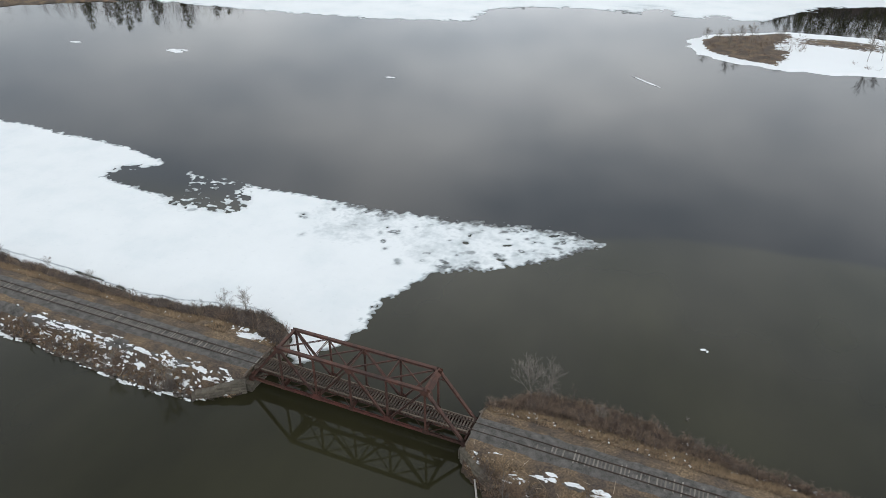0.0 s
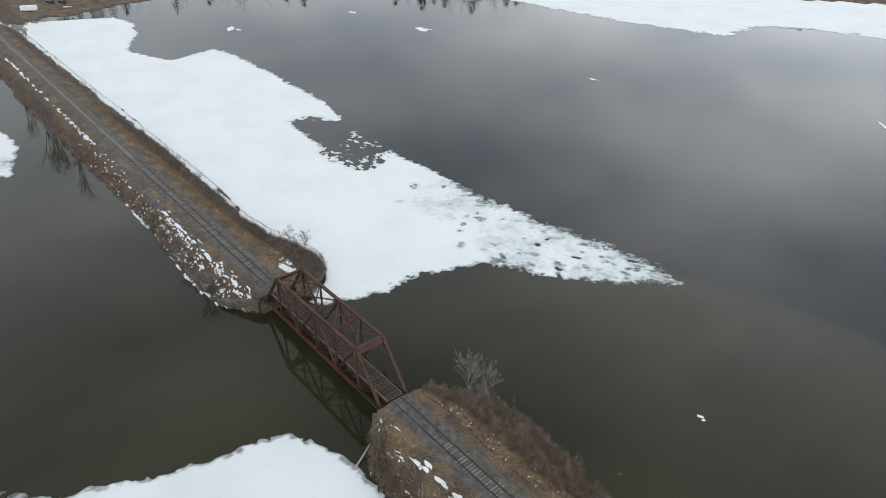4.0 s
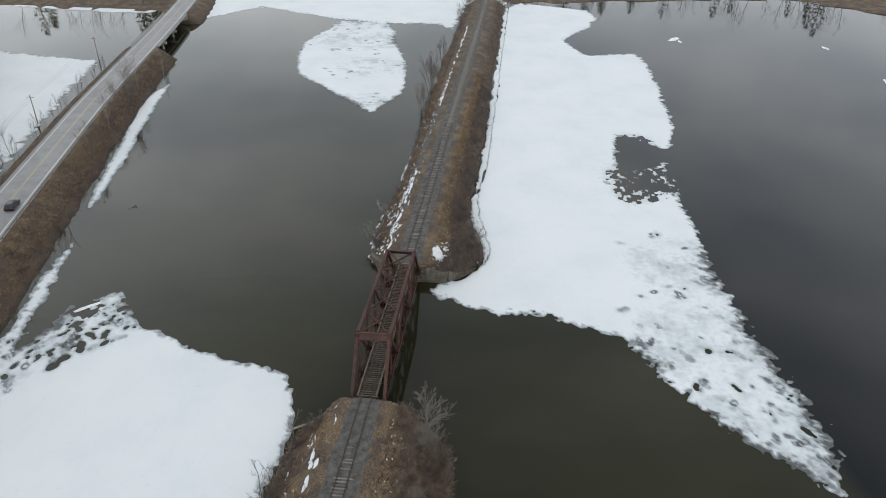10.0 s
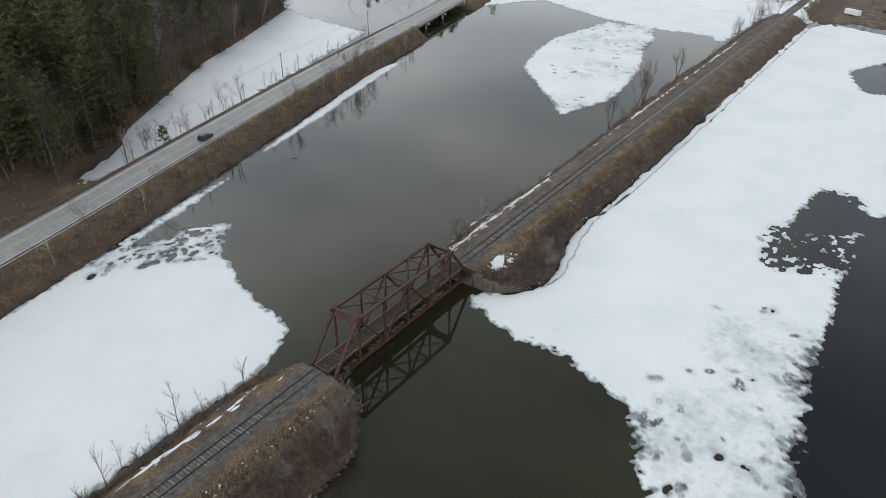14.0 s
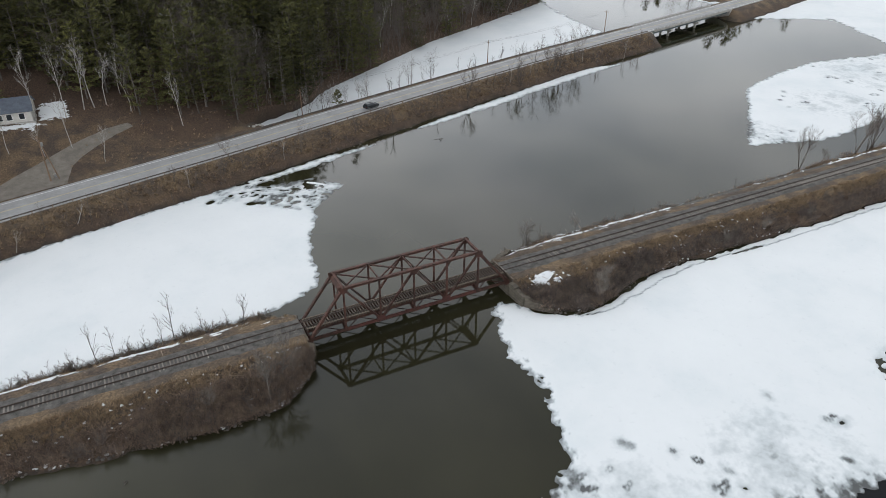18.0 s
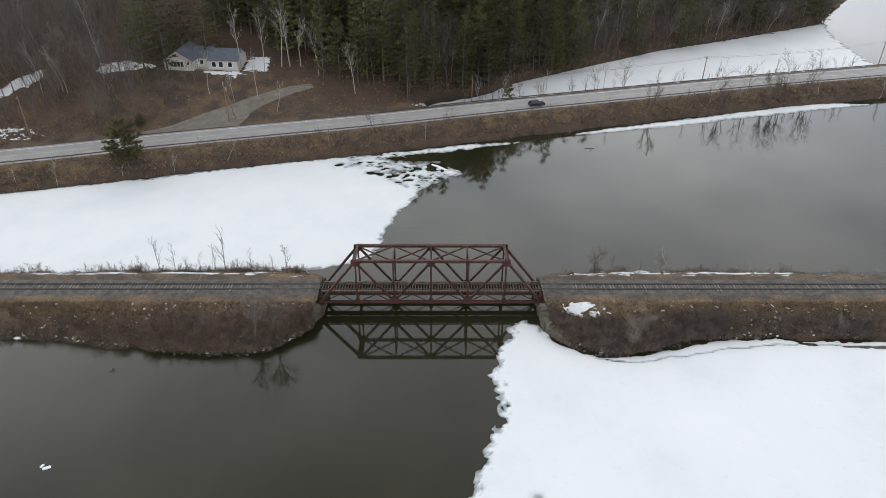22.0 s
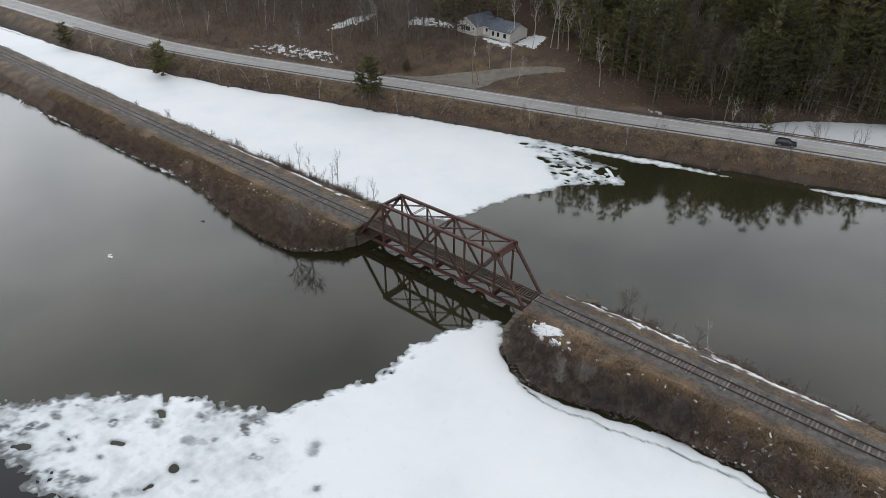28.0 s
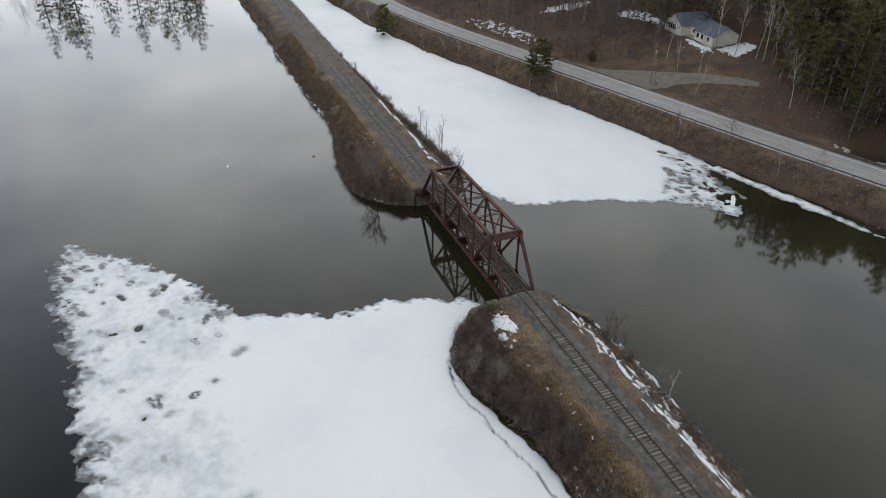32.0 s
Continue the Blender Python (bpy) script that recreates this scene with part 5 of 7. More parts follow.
def clear_of(x, y, gap):
    for qx, qy in placed[-260:]:
        if abs(qx - x) < gap and abs(qy - y) < gap:
            return False
    if 46 < x < 84 and -112 < y < -84:
        return False
    if 30 < x < 60 and -100 < y < -70 and abs((y + 73) + (x - 58) * -0.9 + 12 * ((58 - x) / 28)) < 4:
        return False
    return True


def forest_kind(x, y):
    """How much pine there is at a place: dark stands to the west, few by the house and east of it."""
    pine = float(np.interp(x, [-178, -70, -45, -22, 0, 16, 44, 60, 68, 210], [0.10, 0.12, 0.22, 0.50, 0.38, 0.52, 0.46, 0.20, 0.0, 0.0]))
    return pine * (0.45 + 1.1 * (vnoise(x / 16.0, y / 16.0, 5) > 0.42))


woods = {"bare": 0, "pine": 0, "birch": 0}
joined = []
tries = 0
while tries < 5200:
    tries += 1
    x = rf.uniform(-178, 210)
    foot = float(np.interp(x, HILL_X, HILL_Y))
    g = 0.6 + 120 * rf.random() ** 1.25
    y = foot - g
    if 8 < x < 72 and g < 9:
        continue
    if 24 < x < 72 and g < 24 and rf.random() < 0.80:
        continue
    if x >= 72 and g < 12 and rf.random() < 0.7:
        continue
    if not clear_of(x, y, 3.7 if g < 40 else 4.6):
        continue
    placed.append((x, y))
    kind = "pine" if rf.random() < forest_kind(x, y) else ("birch" if rf.random() < (0.16 if g < 30 else 0.05) else "bare")
    size = rf.uniform(0.75, 1.2) * (0.85 if g < 8 else 1.0)
    limit = {"bare": 298, "pine": 230, "birch": 70}[kind]
    if g < 62 and woods[kind] < limit:
        woods[kind] += 1
        if kind == "pine":
            plant("pine_tree", pine_kinds[rf.randrange(4)], x, y, size * 1.28, rf.uniform(0, 360), "dark green pine tree on the wooded hillside", "pine tree", "pines on the hillside")
        elif kind == "birch":
            plant("birch_tree", birch_kinds[rf.randrange(3)], x, y, size, rf.uniform(0, 360), "leafless birch with a pale trunk on the hillside", "birch tree", "birches on the hillside", (rf.uniform(-6, 6), rf.uniform(-6, 6)))
        else:
            plant("bare_tree", bare_kinds[rf.randrange(5)], x, y, size, rf.uniform(0, 360), "leafless grey-brown tree on the wooded hillside", "tree", "bare trees on the hillside", (rf.uniform(-5, 5), rf.uniform(-5, 5)))
    else:
        if g < 85 or tries % 3:
            joined.append((x, y, size, "pine" if kind == "pine" else "bare"))


def template_arrays(meshes):
    out = []
    for me in meshes:
        v = np.zeros(len(me.vertices) * 3, np.float32)
        me.vertices.foreach_get("co", v)
        n = me.polygons[0].loop_total
        f = np.zeros(len(me.loops), np.int32)
        me.loops.foreach_get("vertex_index", f)
        out.append((v.reshape(-1, 3), f.reshape(-1, n)))
    return out


def scatter(name, template, material, spots, label, category, squash=None):
    """One joined mesh of many turned and scaled copies; spots: x, y, z, size, turn."""
    v, f = template
    sp = np.array(spots, float)
    c, s = np.cos(sp[:, 4])[:, None], np.sin(sp[:, 4])[:, None]
    k = sp[:, 3][:, None]
    X = (v[None, :, 0] * c - v[None, :, 1] * s) * k + sp[:, 0][:, None]
    Y = (v[None, :, 0] * s + v[None, :, 1] * c) * k + sp[:, 1][:, None]
    Z = v[None, :, 2] * k + sp[:, 2][:, None]
    verts = np.stack([X, Y, Z], 2).reshape(-1, 3)
    faces = (f[None] + (np.arange(len(sp)) * len(v))[:, None, None]).reshape(-1, f.shape[1])
    ob = new(name, fast_mesh(name, verts, faces, material))
    return tagged(ob, label, category, kind="stuff")


# thin far trees for the joined woods
THIN = ((9, 0.25, 0.7, 0.46), (7, 0.2, 0.75, 0.5))
far_bare = template_arrays(bare_template(401, 15.5, THIN, 0.12, BARK, TWIG, "far"))
far_pine = template_arrays(pine_template(340, 20, 4.6, 0.14, 0.36, 1.9, 1.7))
bare_spots = [(x, y, ground_at(x, y), s, x * 3.1) for x, y, s, k in joined if k == "bare"]
pine_spots = [(x, y, ground_at(x, y), s * 1.1, x * 3.1) for x, y, s, k in joined if k == "pine"]


def shore_woods(count, xr, yr, seed, pines=0.4):
    r = random.Random(seed)
    for _ in range(count):
        x, y = r.uniform(*xr), r.uniform(*yr)
        z = ground_at(x, y)
        if z > 0.1:
            (pine_spots if r.random() < pines else bare_spots).append((x, y, z, r.uniform(0.8, 1.3), r.uniform(0, 6)))


shore_woods(230, (-420, -262), (262, 360), 1, 0.1)
shore_woods(40, (-300, 30), (462, 520), 2, 0.5)
shore_woods(250, (45, 300), (445, 600), 12, 0.7)
shore_woods(60, (262, 330), (20, 200), 3, 0.12)
shore_woods(60, (-420, -345), (-10, 240), 4, 0.2)
shore_woods(40, (-330, -256), (-250, -165), 5, 0.3)
scatter("far_woods", far_bare[0], BARK, bare_spots, "trunks of leafless woods up the hill and along far shores", "woods")
scatter("far_woods", far_bare[1], TWIG, bare_spots, "branches of leafless woods up the hill and along far shores", "woods")
scatter("far_pines", far_pine[1], NEEDLE, pine_spots, "dark pine crowns up the hill and along far shores", "woods")
scatter("far_pines", far_pine[0], BARK, pine_spots, "pine trunks up the hill and along far shores", "woods")


# ---- brush and grass on the banks ----
def brush_template(seed, stems=11, tall=1.5):
    """A rounded thicket: arching stems from one crown, forking into fine twigs."""
    r = random.Random(seed)
    seg = []
    for _ in range(stems):
        a, o = r.uniform(0, 6.283), r.uniform(0, 0.4)
        p = Vector((o * math.cos(a), o * math.sin(a), -0.1))
        out = r.uniform(0.1, 0.95)
        d = direction(r, (out * math.cos(a), out * math.sin(a), 1), 0.15)
        h = tall * r.uniform(0.55, 1.05) * (1.1 - 0.35 * out)
        m = p + d * h * 0.55
        e = m + direction(r, d + Vector((0, 0, 0.15)), 0.35) * h * 0.5
        seg.append((tuple(p), 0.019, tuple(m), 0.014))
        seg.append((tuple(m), 0.014, tuple(e), 0.008))
        for k in range(6):
            b = p.lerp(m, r.uniform(0.35, 1)) if k < 2 else m.lerp(e, r.uniform(0, 0.8))
            seg.append((tuple(b), 0.0115, tuple(b + direction(r, d, r.uniform(0.4, 1.1)) * h * r.uniform(0.25, 0.46)), 0.006))
    return slivers(seg, seed)


def tuft_template(seed, blades=10, tall=0.55):
    r = random.Random(seed)
    v = []
    for _ in range(blades):
        a = r.uniform(0, 6.283)
        o = Vector((r.uniform(-0.22, 0.22), r.uniform(-0.22, 0.22), -0.05))
        w = Vector((-math.sin(a), math.cos(a), 0)) * 0.045
        tip = o + Vector((math.cos(a) * r.uniform(0.1, 0.5), math.sin(a) * r.uniform(0.1, 0.5), tall * r.uniform(0.4, 1)))
        v += [tuple(o - w), tuple(o + w), tuple(tip)]
    return np.array(v), np.arange(len(v)).reshape(-1, 3)


def quick_noise(x, y, seed):
    return 0.5 + 0.62 * noise.noise((x, y, seed * 7.31))


rb_ = random.Random(91)
brush_spots = [[], [], [], []]
tuft_spots = []


def bank_spots(n, x0, x1, side, inner, outer, prob, size, tufts=False, dark_share=0.2):
    """Strews plants over a causeway bank; inner and outer are shares of the way from track to water."""
    for _ in range(n):
        x = rb_.uniform(x0, x1)
        w = float(np.interp(x, NORTH_X, NORTH_W)) if side > 0 else float(np.interp(x, SOUTH_X, SOUTH_W))
        y = side * (4.0 + (w - 4.0) * rb_.uniform(inner, outer))
        z = ground_at(x, y)
        if z < 0.02 or quick_noise(x / 4.5, y / 3.0, 12) > prob or ((x + 25.2) / 3.6) ** 2 + ((y - 5.8) / 1.9) ** 2 < 1 or (-21.0 < x < 0 and 5.0 < y < 11 and y > 29.5 + x):
            continue
        if tufts:
            tuft_spots.append((x, y, z, rb_.uniform(0.6, 1.4), rb_.uniform(0, 6)))
        else:
            brush_spots[3 if rb_.random() < dark_share * 2 * quick_noise(x / 3.5, y / 3.5, 71) else rb_.randrange(3)].append((x, y, z, size * rb_.uniform(0.7, 1.15) * (0.55 + 0.95 * quick_noise(x / 2.6, y / 2.2, 52)), rb_.uniform(0, 6)))


bank_spots(1700, 19.5, 45, 1, 0.36, 1.0, 0.85, 1.15, False, 0.15)
bank_spots(1300, 45, 130, 1, 0.46, 1.0, 0.78, 1.00)
bank_spots(510, 130, 240, 1, 0.45, 1.0, 0.76, 1.05)
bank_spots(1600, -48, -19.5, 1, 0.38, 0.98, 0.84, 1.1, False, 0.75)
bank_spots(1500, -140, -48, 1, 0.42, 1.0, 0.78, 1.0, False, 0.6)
bank_spots(442, -300, -140, 1, 0.4, 1.0, 0.76, 1.16)
bank_spots(700, -120, -22, -1, 0.35, 1.0, 0.66, 0.73)
bank_spots(442, -300, -120, -1, 0.4, 1.0, 0.71, 1.16)
bank_spots(561, 22, 130, -1, 0.45, 1.0, 0.68, 0.84)
bank_spots(255, 130, 240, -1, 0.4, 1.0, 0.76, 0.95)
bank_spots(520, 22, 120, -1, 0.66, 1.0, 0.55, 0.95)
bank_spots(5200, 19.5, 140, 1, 0.02, 0.46, 0.8, 1, True)
bank_spots(5200, -150, -19.5, 1, 0.02, 0.5, 0.8, 1, True)
bank_spots(2200, -150, -19.5, -1, 0.4, 1.0, 0.6, 1, True)
bank_spots(2600, 19.5, 140, -1, 0.05, 1.0, 0.6, 1, True)
# the road embankment and the foot of the hill
for _ in range(2400):
    x = rb_.uniform(-158, 200)
    p, _a = road_point(x, rb_.uniform(7.5, 13.9), 0)
    z = ground_at(p.x, p.y)
    if z > 0.05 and quick_noise(p.x / 6, p.y / 4, 21) < 0.68:
        brush_spots[rb_.randrange(4)].append((p.x, p.y, z, rb_.uniform(0.5, 1.15), rb_.uniform(0, 6)))
for _ in range(4200):
    x = rb_.uniform(-158, 160)
    p, _a = road_point(x, rb_.uniform(5.6, 10.5), 0)
    z = ground_at(p.x, p.y)
    if z > 0.05:
        tuft_spots.append((p.x, p.y, z, rb_.uniform(0.8, 1.7), rb_.uniform(0, 6)))
for k in range(4300):
    x = rb_.uniform(-170, 205) if k < 1500 else rb_.uniform(68, 205)
    y = float(np.interp(x, HILL_X, HILL_Y)) + 2 - (70 if k < 1500 else 85) * rb_.random() ** 1.3
    if (8 < x < 74 and y > -92) or (40 < x < 90 and -114 < y < -88):
        continue
    if quick_noise(x / 7, y / 6, 44) < (0.68 if x > 66 else 0.6):
        brush_spots[rb_.randrange(3)].append((x, y, ground_at(x, y), rb_.uniform(0.7, 1.5) * (1.25 if x > 66 else 1), rb_.uniform(0, 6)))
for _ in range(420):
    x = rb_.uniform(-165, 2)
    y = float(np.interp(x, HILL_X, HILL_Y)) - 0.3 - 5 * rb_.random()
    brush_spots[rb_.randrange(3)].append((x, y, ground_at(x, y), rb_.uniform(0.8, 2.0), rb_.uniform(0, 6)))
for _ in range(450):
    x = rb_.uniform(8, 80)
    y = float(np.interp(x, HILL_X, HILL_Y)) + 3 - 26 * rb_.random()
    if road_d(x, y) < -6 and not (45 < x < 80 and -79 < y) and clear_of(x, y, 0.0):
        tuft_spots.append((x, y, ground_at(x, y), rb_.uniform(0.7, 1.5), rb_.uniform(0, 6)))
for _ in range(900):
    x, y = rb_.uniform(24, 112), rb_.uniform(228, 292)
    z = ground_at(x, y)
    wild = x + quick_noise(x / 9, y / 7, 31) * 14 < 74 or (quick_noise(x / 7, y / 5, 33) > 0.78 and x > 88)
    if z > 0.36 and wild:
        brush_spots[rb_.randrange(3)].append((x, y, z, rb_.uniform(0.9, 2.2), rb_.uniform(0, 6)))
def far_off(spot):
    return abs(spot[1]) > 45 or abs(spot[0]) > 130


for k in range(3):
    scatter("brush", brush_template(500 + k), BRUSH, [q for q in brush_spots[k] if not far_off(q)], "tangled leafless brown brush on the banks", "brush")
scatter("brush", brush_template(505, 7), BRUSH, [q for k in range(3) for q in brush_spots[k] if far_off(q)], "thin leafless brown brush under the hillside trees", "brush")
scatter("brush", brush_template(503, 13), DARK_BRUSH, brush_spots[3], "dense dark grey-brown leafless thicket on the banks", "brush")
scatter("dry_grass", tuft_template(510), STRAW, tuft_spots, "matted tan dead grass tufts on the banks", "grass")

# ---- single trees along the shores ----
BARE_SHORE = "leafless grey tree at the water's edge"
for k, (x, y, s, tag) in enumerate([(24.6, 9.6, 1.55, "bushy leafless grey tree in brush beside the bridge"), (27.2, 11.6, 1.45, "bushy leafless grey tree in brush beside the bridge"),
                                    (35.5, 10.0, 0.75, BARE_SHORE), (-34.2, 11.0, 0.95, "leafless grey shrub tree above the ice"), (-30.6, 12.4, 1.0, "leafless grey shrub tree above the ice"),
                                    (-77, 9.2, 0.7, BARE_SHORE), (-65.4, 9.4, 0.65, BARE_SHORE), (-91, 9.6, 0.6, BARE_SHORE),
                                    (-120, -9.6, 0.8, BARE_SHORE), (70, -7.6, 0.5, BARE_SHORE), (100, -6.6, 0.6, BARE_SHORE), (-30.4, -9.0, 1.15, BARE_SHORE), (-42.0, -8.6, 0.7, BARE_SHORE)]):
    plant("shore_tree", bushy_kinds[k % 3], x, y, s, 70 * k, tag, "tree", "", (7 if y < 0 and x < 0 else 0, 0))
for k, (x, y, s) in enumerate([(26.3, -9.0, 1.6), (37.6, -9.2, 1.9), (39.4, -9.3, 1.4), (42, -9.1, 1.0), (49, -8.6, 1.6), (56, -8.2, 0.45), (-29.8, -8.4, 1.45), (-33, -8.8, 0.9), (-38, -8.6, 0.7),
                               (-76, -8.2, 0.6), (-88, -8.6, 0.7), (-64, 9.4, 0.6), (-95, 9.8, 0.6), (30.5, 13.2, 0.9), (36, 12.5, 0.8), (44.5, -9.0, 1.0), (46.5, -8.9, 1.25), (29, -9.6, 0.8), (33, -10, 1.0), (52.5, -8.6, 0.9), (62, -8.2, 0.8), (-24, -7.4, 0.7), (-52, -8.4, 0.6), (-57, -8.3, 0.7)]):
    plant("sapling", sapling_kinds[k % 3], x, y, s, 50 * k, "thin leafless sapling on the causeway bank", "sapling", "saplings on the causeway")
SHRUB = ((7, 0.15, 0.7, 0.5), (6, 0.2, 0.7, 0.5))
shrub_kinds = [bare_template(270 + k, 1.9, SHRUB, 0.028, TWIG, TWIG, "shrub", 5, 0.16, 0.2) for k in range(3)]
rq = random.Random(23)
for x0, x1, side, count in ((22, 62, -1, 34), (62, 125, -1, 16), (-70, -22, -1, 14), (-120, -20, 1, 26), (20, 60, 1, 16)):
    for k in range(count):
        x = rq.uniform(x0, x1)
        w = float(np.interp(x, NORTH_X, NORTH_W)) if side > 0 else float(np.interp(x, SOUTH_X, SOUTH_W))
        y = side * (4.0 + (w - 4.0) * rq.uniform(0.55, 0.98))
        plant("shrub", shrub_kinds[k % 3], x, y, rq.uniform(0.6, 1.5), rq.uniform(0, 360), "leafless twiggy grey-brown shrub on the causeway bank", "shrub", "shrubs on the causeway")
plant("dead_tree", dead_kinds[0], -43.6, -8.6, 1.05, 30, "pale dead leaning trunk over the water", "dead tree", "", (24, 14))
plant("dead_tree", dead_kinds[1], -40.5, -8.8, 0.5, 130, "pale dead leaning trunk over the water", "dead tree", "", (30, -10))
for k, (x, y, s) in enumerate([(-112, -10, 1.15), (-135, -10.6, 1.2), (-142, -10.8, 1.3), (-139, -10.2, 1.0), (-172, -10.5, 1.1)]):
    plant("tree_clump", clump_kinds[k % 2], x, y, s, 40 * k, "clump of tall leafless stems on the causeway", "tree", "stem clumps on the causeway")
rw = random.Random(29)
for k in range(26):
    x, y = rw.uniform(-300, -225), rw.choice((-1, 1)) * rw.uniform(7.5, 10)
    if k > 14:
        x, y = rw.uniform(-345, -292), rw.uniform(-16, 34)
    if ground_at(x, y) > 0.1:
        plant("shore_tree", (clump_kinds + bare_kinds[:2])[k % 4], x, y, rw.uniform(0.45, 0.9), 33 * k, "leafless grey tree beside the track at the western shore", "tree", "trees on the western shore", (rw.uniform(-5, 5), rw.uniform(-5, 5)))
rs = random.Random(17)
for k in range(46):
    x = rs.uniform(-155, 88) if k < 30 else rs.uniform(-150, -55)
    p, _a = road_point(x, rs.uniform(8.5, 12.8), 0)
    plant("roadside_tree", (sapling_kinds + sapling_kinds + [birch_kinds[0]])[k % 7], p.x, p.y, rs.uniform(0.7, 1.5) if k % 7 < 6 else rs.uniform(0.4, 0.6), 37 * k, "thin leafless tree on the grassy road embankment", "tree", "trees along the road", (rs.uniform(-6, 6), rs.uniform(-6, 6)))
for k in range(44):
    x = rs.uniform(-150, -12)
    p, _a = road_point(x, -rs.uniform(7.5, 14), 0)
    plant("pond_sapling", sapling_kinds[k % 3], p.x, p.y, rs.uniform(0.6, 1.6), 53 * k, "thin leafless sapling beside the frozen pond", "sapling", "saplings by the pond", (rs.uniform(-7, 7), rs.uniform(-7, 7)))
for k in range(16):
    x = rs.uniform(-112, -48) if k < 11 else rs.uniform(-20, 40)
    p, _a = road_point(x, rs.uniform(7.5, 11), 0)
    plant("roadside_tree", (clump_kinds + bare_kinds[:2])[k % 4], p.x, p.y, rs.uniform(0.6, 0.95) if x < -40 else rs.uniform(0.35, 0.55), 61 * k, "tall leafless tree on the grassy road embankment", "tree", "trees along the road", (rs.uniform(-4, 4), rs.uniform(-4, 4)))
for k in range(12):
    x = rs.uniform(-70, -14)
    p, _a = road_point(x, -rs.uniform(7.5, 16), 0)
    plant("roadside_tree", birch_kinds[k % 3] if k % 2 else bare_kinds[k % 5], p.x, p.y, rs.uniform(0.5, 0.75), 61 * k, "leafless tree between the road and the frozen pond", "tree", "trees along the road", (rs.uniform(-6, 6), rs.uniform(-6, 6)))
for k, (x, y) in enumerate([(243, 76), (247, 82), (245, 88), (252, 80), (242, 28), (246, 34), (243, 39), (251, 31), (248, 52), (256, 64)]):
    plant("pine_tree", pine_kinds[k % 4], x, y, (1.25, 1.1, 1.2, 1.3)[k % 4], 47 * k, "tall dark pine on the eastern lake shore", "pine tree", "pines on the eastern shore")
for x, y, s in ((70.8, -51.4, 1.45), (138.5, -27.5, 1.35), (192, -22.5, 1.0), (74.5, -70.5, 0.45)):
    plant("pine_tree", small_pines[int(x) % 2], x, y, s, x * 7, "small green pine on the road embankment", "pine tree", "pines along the road")
for k in range(14):
    x = (64, 75, 88, 96, 104, 112, 121, 130, 141, 147, 155, 168, 180, 52)[k]
    p, _a = road_point(x, rs.uniform(9, 12.5), 0)
    plant("leaning_birch", (birch_kinds[k % 3], dead_kinds[k % 2])[k % 2], p.x, p.y, rs.uniform(0.35, 0.5) if k % 2 == 0 else rs.uniform(0.8, 1.2), 67 * k, "pale leafless birch leaning out from the road embankment", "birch tree", "birches along the road", (-rs.uniform(5, 28), rs.uniform(-18, 18)))
plant("spruce_tree", small_pines[1], -22.1, -96.2, 0.62, 15, "small dark spruce beside the frozen pond", "spruce tree")
for k, (x, y) in enumerate([(47.6, -96.5), (41.5, -80.7), (53.5, -83.7), (60.5, -85.4), (32.8, -98.2), (43.3, -99.8), (54.0, -95.7), (38, -101), (47.7, -85.9), (21.7, -91.5)]):
    plant("birch_tree", birch_kinds[k % 3], x, y, (1.1, 0.6, 0.6, 0.75, 1.0, 1.15, 1.1, 1.0, 0.85, 0.9)[k], 41 * k, "leafless birch with a pale trunk near the house", "birch tree", "birches by the house", (rs.uniform(-5, 5), rs.uniform(-5, 5)))


for k, (x, y, s) in enumerate([(64.5, -113, 1.15), (26.5, -97, 0.9), (20.8, -99, 0.85), (42, -104, 1.05), (14, -99, 0.95), (58, -118, 1.1), (70, -121, 1.15), (46, -119, 1.0)]):
    plant("pine_tree", light_pines[k % 2], x, y, s, 43 * k, "yellow-green layered pine near the house", "pine tree", "pines by the house")
for k, (x, y) in enumerate([(82.7, -105.9), (72.5, -104.3), (72.8, -91.3), (64.6, -101.9), (78.4, -89.5)]):
    plant("pine_tree", pine_kinds[k % 4], x, y, 1.1, 91 * k, "dark green pine high on the hillside", "pine tree", "pines on the hillside")
for k, (x, y, s) in enumerate([(88.4, -78.6, 0.8), (81.8, -83, 0.85), (74.2, -78, 0.75), (71, -80, 0.7), (66, -85, 0.6), (82.1, -75, 0.8), (96.3, -77, 0.8), (100.4, -95.8, 1.0), (92, -90, 0.9), (106, -84, 0.9),
                               (86, -100, 0.95), (110, -96, 1.0), (118, -80, 0.9), (124, -90, 1.0), (78, -110, 1.0), (98, -108, 1.0)]):
    plant("bare_tree", bare_kinds[k % 5], x, y, s, 71 * k, "dark leafless tree on the slope by the house", "tree", "bare trees by the house", (rs.uniform(-5, 5), rs.uniform(-5, 5)))
for k, (x, y, s) in enumerate([(32.4, 254.3, 1.0), (41.9, 248, 1.2), (50.4, 262, 1.3), (61.8, 256.3, 1.1), (93.8, 246.4, 1.5), (37, 258, 0.9), (46, 255, 1.2), (99, 250, 1.2)]):
    plant("island_tree", bushy_kinds[k % 3], x, y, s * 1.2, 57 * k, "bushy leafless tree on the low brushy island", "tree", "trees on the island")


# ---- poles and wires ----
WIRE = plain("wire_black", (0.015, 0.015, 0.015), (0.03, 0.03, 0.03), 1.0, 0.6)


def tube(points, radius):
    """One three-sided tube through a row of points."""
    p = np.array([tuple(q) for q in points], float)
    n = len(p)
    v = np.concatenate([p + np.array([[0, radius * math.cos(a), radius * math.sin(a)]]) for a in (0.5, 2.6, 4.7)])
    f = [(k * n + i, k * n + i + 1, (k + 1) % 3 * n + i + 1, (k + 1) % 3 * n + i) for k in range(3) for i in range(n - 1)]
    return v, np.array(f)


